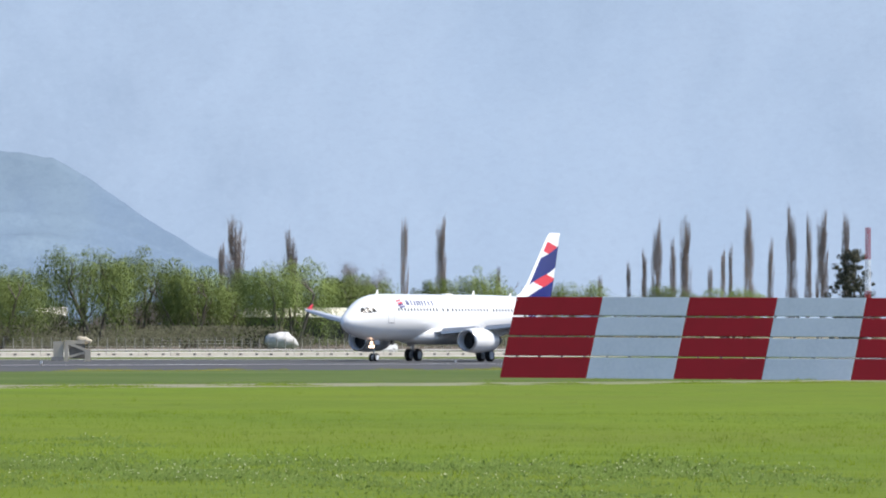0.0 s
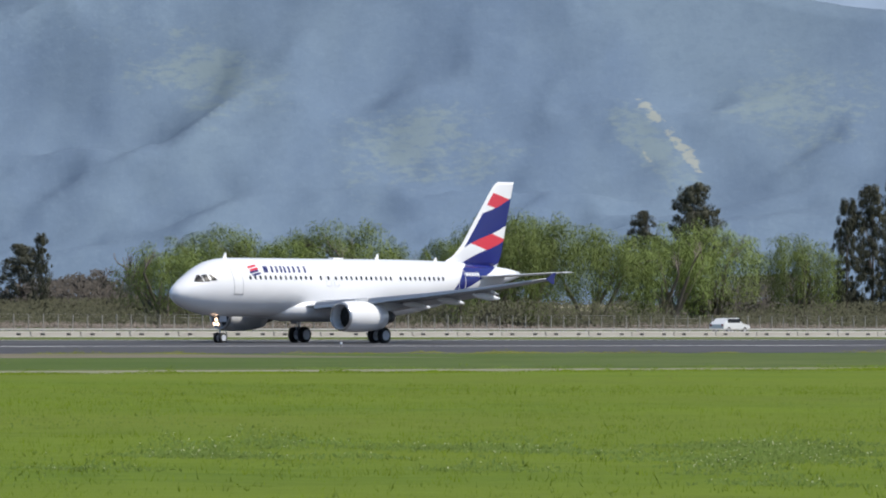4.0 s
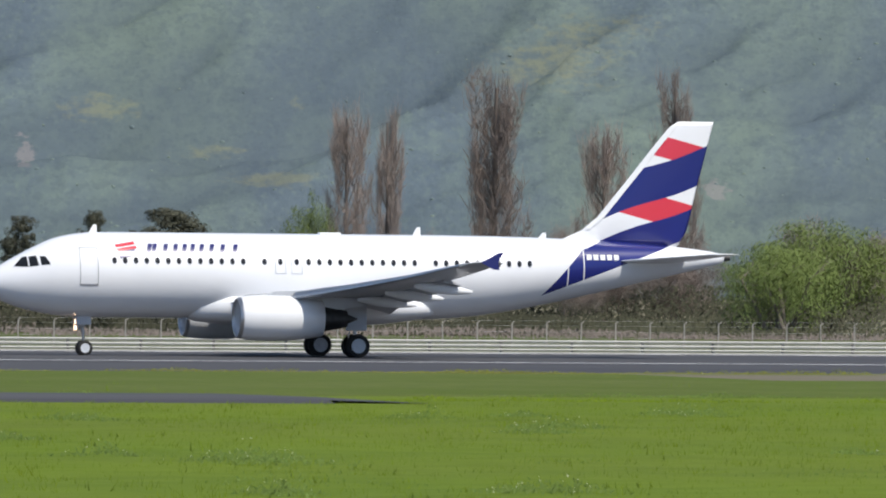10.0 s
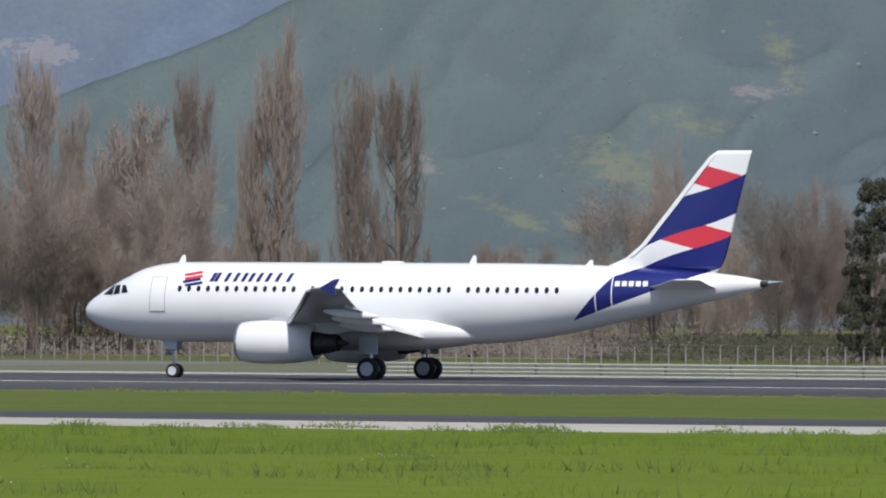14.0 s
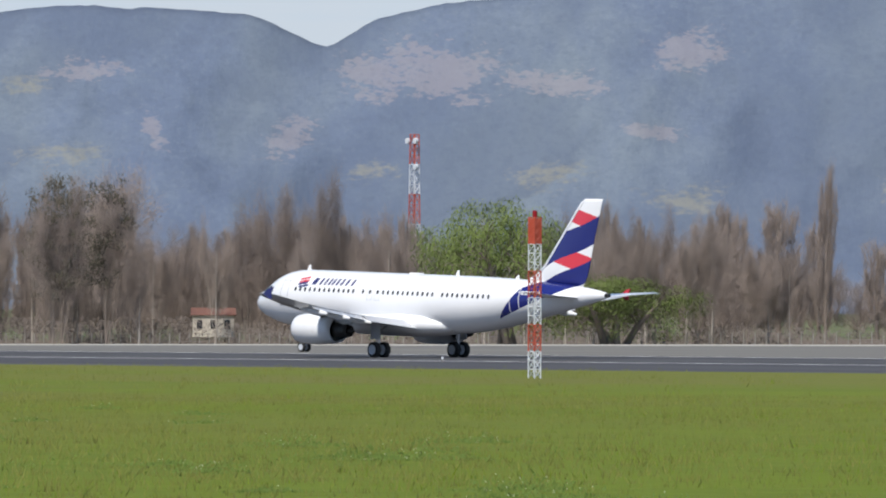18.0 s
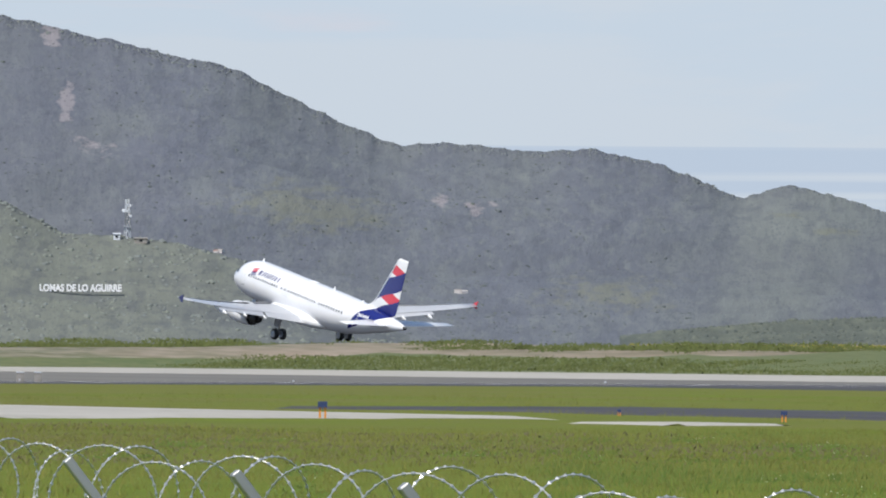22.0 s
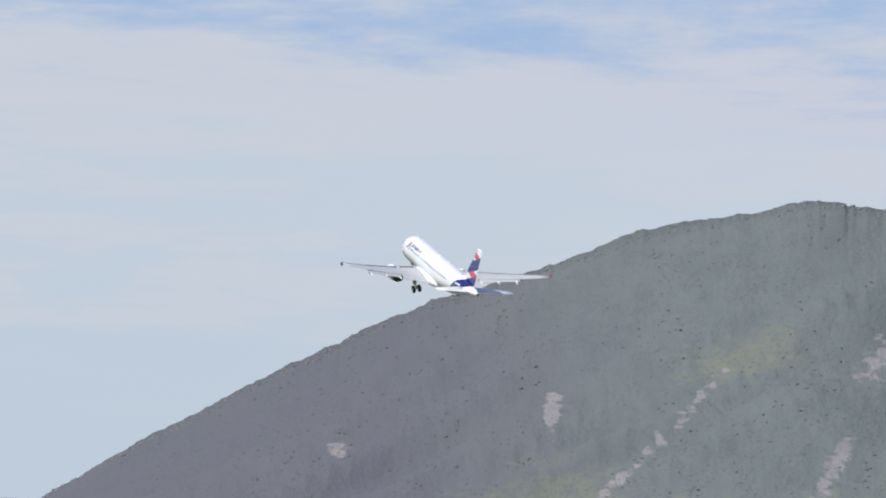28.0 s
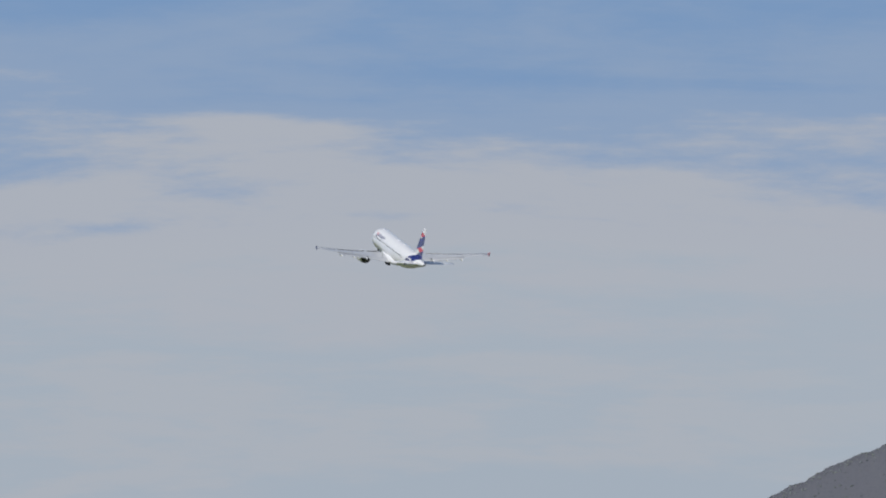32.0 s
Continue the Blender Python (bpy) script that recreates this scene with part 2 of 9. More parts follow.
def hill_mat(name, scrub, grass, rock, bloom=(0.3, 0.3, 0.12), bloom_amount=0.6, rock_amount=0.7, dots=0.3, dot_amount=0.4, relief=0.3, grain=0.35, gully=0.5, flank_tints=()):
    """Hillside: scrub and grass in soft patches, single bushes as dots. Bare rock, flowering slopes and slopes painted
    as sunlit lie where the mountain has them (its attributes "rock" and "bloom"), with edges broken up by noise."""
    m = bpy.data.materials.new(name)
    m.use_nodes = True
    n, l = m.node_tree.nodes, m.node_tree.links
    b = n["Principled BSDF"]
    b.inputs["Roughness"].default_value = 0.95
    b.inputs["Specular IOR Level"].default_value = 0.1
    tc = n.new("ShaderNodeTexCoord")
    rgb = n.new("ShaderNodeRGB")
    rgb.outputs[0].default_value = (*scrub, 1)
    col = rgb.outputs[0]

    def noise(sc, detail=5, turn=0.0, stretch=(1, 1, 1), kind="noise"):
        mp = n.new("ShaderNodeMapping")
        mp.inputs["Rotation"].default_value = (0, 0, radians(turn))
        mp.inputs["Scale"].default_value = stretch
        l.new(tc.outputs["UV"], mp.inputs["Vector"])
        t = n.new("ShaderNodeTexNoise" if kind == "noise" else "ShaderNodeTexVoronoi")
        if kind == "noise":
            t.inputs["Detail"].default_value, t.inputs["Roughness"].default_value = detail, 0.6
        t.inputs["Scale"].default_value = sc
        l.new(mp.outputs[0], t.inputs["Vector"])
        return t.outputs[0]

    def plus(a, b, weight=1.0):
        ad = n.new("ShaderNodeMath")
        ad.operation = "MULTIPLY_ADD"
        l.new(b, ad.inputs[0])
        ad.inputs[1].default_value = weight
        l.new(a, ad.inputs[2])
        return ad.outputs[0]

    def layer(col, second, val, lo, hi, am):
        r = n.new("ShaderNodeMapRange")
        r.interpolation_type = "SMOOTHSTEP"
        r.inputs["From Min"].default_value, r.inputs["From Max"].default_value = lo, hi
        r.inputs["To Max"].default_value = am
        l.new(val, r.inputs["Value"])
        x = n.new("ShaderNodeMix")
        x.data_type = "RGBA"
        l.new(r.outputs[0], x.inputs[0])
        l.new(col, x.inputs[6])
        x.inputs[7].default_value = (*second, 1)
        return x.outputs[2]

    col = layer(col, tuple(c * 0.78 for c in scrub), noise(0.0022, 4, 35, (1.6, 0.5, 1)), 0.44, 0.66, 0.55)
    col = layer(col, grass, noise(0.006, 6, 30, (1.3, 0.7, 1)), 0.40, 0.64, 0.85)
    col = layer(col, tuple(c * 1.16 for c in grass), noise(0.035, 4), 0.48, 0.70, grain)
    col = layer(col, tuple(c * 0.80 for c in scrub), noise(0.09, 3), 0.48, 0.70, grain)
    col = layer(col, tuple(c * 1.22 for c in grass), noise(0.30, 3), 0.50, 0.68, grain * 0.8)
    col = layer(col, tuple(c * 0.70 for c in scrub), noise(0.20, 5, 20, (0.8, 1.2, 1)), 0.50, 0.60, grain * 0.8)
    col = layer(col, tuple(c * 1.25 for c in grass), noise(0.13, 5, -30, (1.0, 0.8, 1)), 0.54, 0.64, grain * 0.6)
    for colour, u0, u1, much in flank_tints:
        # another tint on one flank, painted haze included, from metres along the slope
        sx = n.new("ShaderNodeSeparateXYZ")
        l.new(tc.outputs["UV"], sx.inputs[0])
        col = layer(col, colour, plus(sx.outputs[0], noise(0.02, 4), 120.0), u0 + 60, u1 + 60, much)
    # gullies carry darker scrub, a painted stand-in for the spurs' shading
    gully_shade = n.new("ShaderNodeAttribute")
    gully_shade.attribute_name = "gully"
    col = layer(col, tuple(c * 0.74 for c in scrub), plus(gully_shade.outputs["Fac"], noise(0.03, 4), 0.45), 0.42, 0.86, gully)
    for attr, colour, am, turn, fine in (("bloom", bloom, bloom_amount, 20, 0.045), ("rock", rock, rock_amount, -40, 0.05)):
        at_ = n.new("ShaderNodeAttribute")
        at_.attribute_name = attr
        val = plus(plus(at_.outputs["Fac"], noise(fine * 1.3, 6, turn, (0.55, 1.2, 1)), 1.4), noise(fine * 6, 4, turn, (0.6, 1.1, 1)), 1.3)
        col = layer(col, colour, val, *((1.84, 2.08) if attr == "rock" else (1.78, 2.26)), am)
    if dots:
        val = plus(noise(dots, kind="voronoi"), noise(dots * 0.12, 4), 0.9)
        col = layer(col, tuple(c * 0.62 for c in scrub), val, 0.82, 0.64, dot_amount)
    l.new(col, b.inputs["Base Color"])
    if relief:
        bp = n.new("ShaderNodeBump")
        bp.inputs["Strength"].default_value, bp.inputs["Distance"].default_value = relief, 10
        l.new(noise(0.028, 8, 10, (1.0, 0.7, 1)), bp.inputs["Height"])
        l.new(bp.outputs[0], b.inputs["Normal"])
    return m


M_GRASS = mat("spring grass", (0.122, 0.181, 0.010), 0.95, vary=(0.076, 0.128, 0.013), scale=0.06, amount=0.8, fine=(0.142, 0.198, 0.022), patch=(0.122, 0.150, 0.022), dry=(0.142, 0.150, 0.038), bump=0.2, bump_scale=2.2, gloss=0.1)
M_BLADE = leaf_mat("grass blades", (0.140, 0.202, 0.013), (0.108, 0.166, 0.011), 0.2, 0.16)
M_WEED = leaf_mat("weeds", (0.106, 0.170, 0.034), (0.148, 0.210, 0.054), 0.3, 0.3)
M_FLECK = leaf_mat("pale seed heads", (0.25, 0.29, 0.16), (0.36, 0.39, 0.27), 0.2)
M_ASPHALT = mat("worn asphalt", (0.062, 0.062, 0.068), 0.9, vary=(0.10, 0.098, 0.098), scale=0.05, amount=0.7, fine=(0.045, 0.045, 0.05), stretch=(0.15, 1, 1), gloss=0.25)
M_SHOULDER = mat("shoulder asphalt", (0.150, 0.146, 0.138), 0.95, vary=(0.205, 0.200, 0.178), scale=0.06, amount=0.8, stretch=(0.2, 1, 1), gloss=0.1)
M_CONCRETE = mat("pale concrete", (0.42, 0.40, 0.36), 0.9, vary=(0.30, 0.29, 0.25), scale=0.12, amount=0.7, fine=(0.46, 0.45, 0.41), stretch=(0.3, 1, 1), gloss=0.1)
M_PAINT = mat("road paint", (0.70, 0.70, 0.68), 0.8, vary=(0.42, 0.42, 0.41), scale=0.6, amount=0.6)
M_STEEL = mat("galvanised steel", (0.42, 0.43, 0.44), 0.5, 0.6, vary=(0.30, 0.30, 0.29), scale=1.5, amount=0.6)
M_POST = mat("weathered concrete post", (0.33, 0.315, 0.29), 0.9, vary=(0.19, 0.175, 0.155), scale=2, amount=0.6)
M_RED = mat("signal red paint", (0.285, 0.010, 0.018), 0.75, vary=(0.245, 0.011, 0.017), scale=0.8, amount=0.6, gloss=0.25)
M_WHITE = mat("weathered white paint", (0.66, 0.69, 0.73), 0.6, vary=(0.52, 0.56, 0.61), scale=0.8, amount=0.6)
M_ORANGE = mat("orange mast paint", (0.46, 0.075, 0.04), 0.6, vary=(0.38, 0.055, 0.03), scale=0.8, amount=0.6)
M_YELLOW = mat("yellow sign face", (0.72, 0.55, 0.01), 0.5, vary=(0.62, 0.46, 0.01), scale=2, amount=0.4)
M_BLACK = mat("black sign face", (0.015, 0.015, 0.015), 0.5, vary=(0.03, 0.03, 0.03), scale=3, amount=0.5)
M_BARK = mat("grey bark", (0.160, 0.131, 0.114), 0.95, vary=(0.28, 0.245, 0.215), scale=0.5, amount=0.8, per_object=0.3, gloss=0.1)
M_PALEBARK = mat("pale bark", (0.44, 0.40, 0.36), 0.95, vary=(0.28, 0.25, 0.22), scale=0.6, amount=0.8, per_object=0.25, gloss=0.1)
M_TWIG = mat("bare twigs", (0.250, 0.206, 0.182), 0.95, vary=(0.325, 0.275, 0.245), scale=0.25, amount=0.8, per_object=0.25, gloss=0.1)
M_WILLOW = leaf_mat("willow leaves", (0.140, 0.188, 0.054), (0.182, 0.228, 0.074), 0.25)
M_EUCA = leaf_mat("eucalypt leaves", (0.054, 0.058, 0.042), (0.091, 0.092, 0.064), 0.05)
M_FILL = mat("undergrowth", (0.25, 0.215, 0.155), 0.95, vary=(0.11, 0.13, 0.05), scale=0.05, amount=0.9, fine=(0.28, 0.24, 0.19), gloss=0.1)

# the trees' shade is worked into the dark colours of these two
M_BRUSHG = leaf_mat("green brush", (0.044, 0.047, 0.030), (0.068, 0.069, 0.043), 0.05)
M_SHADE_THICKET = leaf_mat("dark thicket", (0.040, 0.037, 0.034), (0.062, 0.056, 0.050), 0.0)
M_BRUSHB = leaf_mat("dry brush", (0.130, 0.112, 0.100), (0.170, 0.146, 0.130), 0.08)
M_VERGE = mat("dry verge", (0.135, 0.142, 0.098), 0.95, vary=(0.105, 0.135, 0.05), scale=0.05, amount=0.8, fine=(0.17, 0.165, 0.13), stretch=(0.3, 1, 1), gloss=0.1)

M_BOARD = mat("weathered pale board", (0.47, 0.54, 0.61), 0.6, vary=(0.40, 0.47, 0.54), scale=0.5, amount=0.6, fine=(0.52, 0.58, 0.64))
M_RAIL = mat("dull guard rail steel", (0.44, 0.44, 0.42), 0.6, 0.2, vary=(0.32, 0.32, 0.31), scale=1.5, amount=0.6)
M_EDGE = mat("rough dry grass", (0.082, 0.104, 0.030), 0.95, vary=(0.118, 0.118, 0.060), scale=0.05, amount=0.9, fine=(0.075, 0.108, 0.022), stretch=(0.35, 1, 1), gloss=0.1)
M_SPARSE = leaf_mat("sparse dull leaves", (0.066, 0.062, 0.045), (0.110, 0.100, 0.078), 0.05)
M_MEADOW = leaf_mat("olive meadow grass", (0.164, 0.174, 0.042), (0.116, 0.134, 0.028), 0.0, 0.12)
M_LANE = mat("worn pale lane", (0.235, 0.225, 0.165), 0.95, vary=(0.13, 0.165, 0.05), scale=0.05, amount=0.9, fine=(0.27, 0.26, 0.20), stretch=(0.3, 1, 1), gloss=0.1)
M_SCRUBBANK = leaf_mat("dull bank scrub", (0.100, 0.118, 0.040), (0.070, 0.092, 0.028), 0.0, 0.2)
M_EDGEDARK = mat("rough dark grass", (0.076, 0.118, 0.025), 0.95, vary=(0.122, 0.146, 0.048), scale=0.06, amount=0.9, fine=(0.050, 0.086, 0.018), stretch=(0.35, 1, 1), gloss=0.1)
M_GRAVEL = mat("brown gravel edge", (0.165, 0.140, 0.105), 0.95, vary=(0.105, 0.125, 0.05), scale=0.08, amount=0.8, fine=(0.20, 0.175, 0.14), stretch=(0.3, 1, 1), gloss=0.1)
M_EDGEGREEN = mat("rough green verge", (0.094, 0.128, 0.022), 0.95, vary=(0.126, 0.146, 0.042), scale=0.09, amount=0.85, fine=(0.066, 0.100, 0.014), gloss=0.1, bump=0.2, bump_scale=1.5)
# ---- helpers of the build ----
def smooth_noise(x, y, seed=0):
    """Value noise on the plane, for numpy arrays, -1 to 1."""
    x, y = np.asarray(x, float), np.asarray(y, float)
    xi, yi = np.floor(x).astype(np.int64), np.floor(y).astype(np.int64)
    u, v = x - xi, y - yi
    u, v = u * u * (3 - 2 * u), v * v * (3 - 2 * v)

    def corner(i, j):
        k = (i * 374761393 + j * 668265263 + seed * 974711) & 0x7FFFFFFF
        k = ((k ^ (k >> 13)) * 1274126177) & 0x7FFFFFFF
        return ((k ^ (k >> 16)) & 0xFFFF) / 32767.5 - 1

    return ((corner(xi, yi) * (1 - u) + corner(xi + 1, yi) * u) * (1 - v) + (corner(xi, yi + 1) * (1 - u) + corner(xi + 1, yi + 1) * u) * v)


def fbm(x, y, octaves=5, seed=0, gain=0.5):
    total, amp = 0, 1
    for k in range(octaves):
        total = total + amp * smooth_noise(x * 2 ** k, y * 2 ** k, seed + k)
        amp *= gain
    return total


def ground_z(x):
    """The field falls gently towards the far end of the runway."""
    return -0.0044 * min(max(-x - 600.0, 0.0), 400.0)


def mesh_ob(name, verts, faces, material, smooth=False):
    me = bpy.data.meshes.new(name)
    me.from_pydata(verts, [], faces)
    me.materials.append(material)
    if smooth:
        me.shade_smooth()
    return new(name, me)


def part(name, bm, material, parent=None, label="", smooth=False):
    """Links a bmesh as one mesh object under a thing or part."""
    me = bpy.data.meshes.new(name)
    bm.normal_update()
    bm.to_mesh(me)
    bm.free()
    if material:
        me.materials.append(material)
    if smooth:
        me.shade_smooth()
    ob = new(name, me)
    if parent:
        ob.parent = parent
    if label:
        tagged(ob, label)
    return ob


def box(bm, sx, sy, sz, m=None, bevel=0.0):
    r = bmesh.ops.create_cube(bm, size=1.0, matrix=(m or Matrix()) @ Matrix.Diagonal((sx, sy, sz, 1)))
    if bevel:
        es = list({e for v in r["verts"] for e in v.link_edges})
        bmesh.ops.bevel(bm, geom=es, offset=bevel, segments=1, affect="EDGES")
    return bm


def tube(bm, a, b, r0, r1=None, n=8):
    """A rod from a to b."""
    a, b = Vector(a), Vector(b)
    d = b - a
    q = d.to_track_quat("Z", "Y").to_matrix().to_4x4()
    bmesh.ops.create_cone(bm, cap_ends=True, segments=n, radius1=r0, radius2=r0 if r1 is None else r1, depth=d.length,
                          matrix=Matrix.Translation((a + b) / 2) @ q)
    return bm


def boxes(*items):
    """One bmesh of boxes: (size x, y, z, at x, y, z)."""
    bm = bmesh.new()
    for sx, sy, sz, x, y, z in items:
        box(bm, sx, sy, sz, pose(x, y, z))
    return bm


def empty(name, m=None):
    ob = new(name)
    ob.empty_display_size = 0.3
    if m is not None:
        ob.matrix_world = m
    return ob


def at(az, y):
    """World x, y of a place seen az degrees left of +y, on the line y."""
    return (-y * math.tan(radians(az)), y)


# ---- ground ----
xs = np.unique(np.concatenate([np.linspace(-4600, -1100, 36), np.linspace(-1100, 1100, 441), np.linspace(1100, 3000, 30)]))
ys = np.unique(np.concatenate([np.linspace(-600, 0, 7), np.linspace(0, 140, 8), np.linspace(140, 330, 96), np.linspace(335, 700, 60), np.linspace(720, 4800, 50)]))
GX, GY = np.meshgrid(xs, ys)
gz = np.vectorize(ground_z)(GX)
lawn = np.clip(np.minimum((GY - 40) / 60, (244 - GY) / 18), 0, 1)
gz = gz + lawn * (0.07 * fbm(GX / 22, GY / 22, 3, 3) + 0.03 * fbm(GX / 4, GY / 4, 2, 8)) - 0.03
gz = np.where(np.hypot(GX, GY) < 40, -0.03, gz)
nx = len(xs)
gv = np.stack([GX.ravel(), GY.ravel(), gz.ravel()], 1)
gi = (np.arange(len(ys) - 1)[:, None] * nx + np.arange(nx - 1)[None, :]).ravel()
ground = mesh_ob("ground", gv.tolist(), np.stack([gi, gi + 1, gi + nx + 1, gi + nx], 1).tolist(), M_GRASS, True)
dry = np.clip((-GX - 90) / 220, 0, 1) * np.clip(0.75 + 0.5 * fbm(GX / 45, GY / 18, 4, 14), 0.1, 1)
ground.data.attributes.new("dry", "FLOAT", "POINT").data.foreach_set("value", dry.ravel().astype(np.float32))
tagged(ground, "wide flat airfield of bright green spring grass", "ground", kind="structure")


def strip(name, y0, y1, x0, x1, lift, material, label, category, wave=0.0):
    """A flat band along the runway between two lines, its edges sloping into the soil."""
    px = np.linspace(x0, x1, max(2, int((x1 - x0) / 20) + 1))
    v, f = [], []
    for i, x in enumerate(px):
        z = ground_z(x) + lift
        w0 = wave * float(smooth_noise(x / 37, 1.0, 5))
        w1 = wave * float(smooth_noise(x / 37, 9.0, 6))
        v += [(x, y0 + w0 - 1.2, z - 0.14), (x, y0 + w0, z), (x, y1 + w1, z), (x, y1 + w1 + 1.2, z - 0.14)]
        if i:
            a, b = 4 * (i - 1), 4 * i
            f += [(a, b, b + 1, a + 1), (a + 1, b + 1, b + 2, a + 2), (a + 2, b + 2, b + 3, a + 3)]
    # the two ends slope away as well
    run = 5.0 if x1 - x0 > 100 else 1.2
    e = len(v)
    v += [(p[0] + d, p[1], p[2] - 0.14) for k, d in ((0, -run), (e - 4, run)) for p in (v[k + 1], v[k + 2])]
    f += [(1, 2, e + 1, e), (e - 3, e + 2, e + 3, e - 2)]
    return tagged(mesh_ob(name, v, f, material), label, category, kind="structure")


strip("runway", 375.0, 436.0, -1900, 1500, 0.030, M_ASPHALT, "long dark asphalt runway with worn grey surface", "runway")
strip("runway_shoulder", 336.0, 375.0, -1900, 1500, 0.022, M_ASPHALT, "dark asphalt shoulder beside the runway", "runway", 2.0)
strip("runway_verge", 436.0, 548.0, -230, 1500, 0.018, M_VERGE, "grey-green worn verge behind the runway", "verge", 3.0)
strip("runway_apron", 436.0, 548.0, -1900, -230, 0.018, M_SHOULDER, "worn grey paved strip behind the runway", "verge", 3.0)
strip("road_grass", 437.0, 461.0, 330, 1500, 0.024, M_EDGEGREEN, "strip of rough green grass before the concrete barrier", "grass", 1.2)
strip("gravel_edge", 311.0, 336.5, 96, 360, 0.017, M_GRAVEL, "thin strip of brown gravel along the runway shoulder", "ground", 2.5)
strip("runway_edge_line", 379.5, 380.6, -1900, 1500, 0.036, M_PAINT, "white painted line along the runway edge", "marking")
strip("runway_far_line", 432.6, 433.6, -1900, 1500, 0.036, M_PAINT, "white painted line along the far runway edge", "marking")
strip("taxiway", 247.0, 262.0, -170, 62, 0.060, M_ASPHALT, "narrow dark asphalt taxiway across the grass", "taxiway", 0.8)
strip("taxiway_lane", 253.5, 261.5, 135, 900, 0.024, M_LANE, "narrow pale worn lane in the grass", "taxiway", 3.0)
strip("taxiway_far", 208.0, 226.0, -400, -338, 0.055, M_ASPHALT, "dark asphalt taxiway in the grass", "taxiway", 1.5)
strip("taxiway_apron", 236.5, 244.0, -150, -45, 0.080, M_CONCRETE, "pale concrete strip beside the taxiway", "apron", 0.5)
strip("far_verge", 548.0, 622.0, -1900, -420, 0.016, M_SHOULDER, "worn grey paved strip before the service road", "verge", 3.0)
strip("service_road", 622.0, 742.0, -1900, -420, 0.05, M_CONCRETE, "pale concrete service road behind the runway", "road", 2.0)
strip("cross_taxiway", 165.0, 192.0, -1500, -348, 0.06, M_CONCRETE, "pale concrete taxiway strip in the grass", "taxiway", 1.5)
strip("taxiway_slab", 181.0, 186.0, -323, -315, 0.05, M_CONCRETE, "short pale concrete slab in the grass", "taxiway", 0.5)
strip("scrub_land", 610.0, 3300.0, -420, 4600, 0.03, M_FILL, "brown scrubby land under the trees", "ground", 4.0)

strip("scrub_land_far", 744.0, 1100.0, -1160, -420, 0.03, M_FILL, "brown scrubby land under the trees", "ground", 4.0)
strip("perimeter_road", 464.0, 486.0, 330, 1500, 0.05, M_CONCRETE, "pale concrete perimeter road behind the runway", "road", 1.5)
strip("grass_edge", 261.0, 332.0, 108, 1500, 0.011, M_EDGEDARK, "rough dark green grass along the runway shoulder", "grass", 3.0)
strip("grass_verge", 264.0, 336.0, -215, 108, 0.010, M_EDGEGREEN, "rough dull green grass between taxiway and runway", "grass", 3.0)
strip("far_meadow", 548.0, 611.0, -420, 1300, 0.022, M_EDGE, "rough olive grass before the trees", "grass", 2.0)
# ---- mountains ----
HILLS = {}


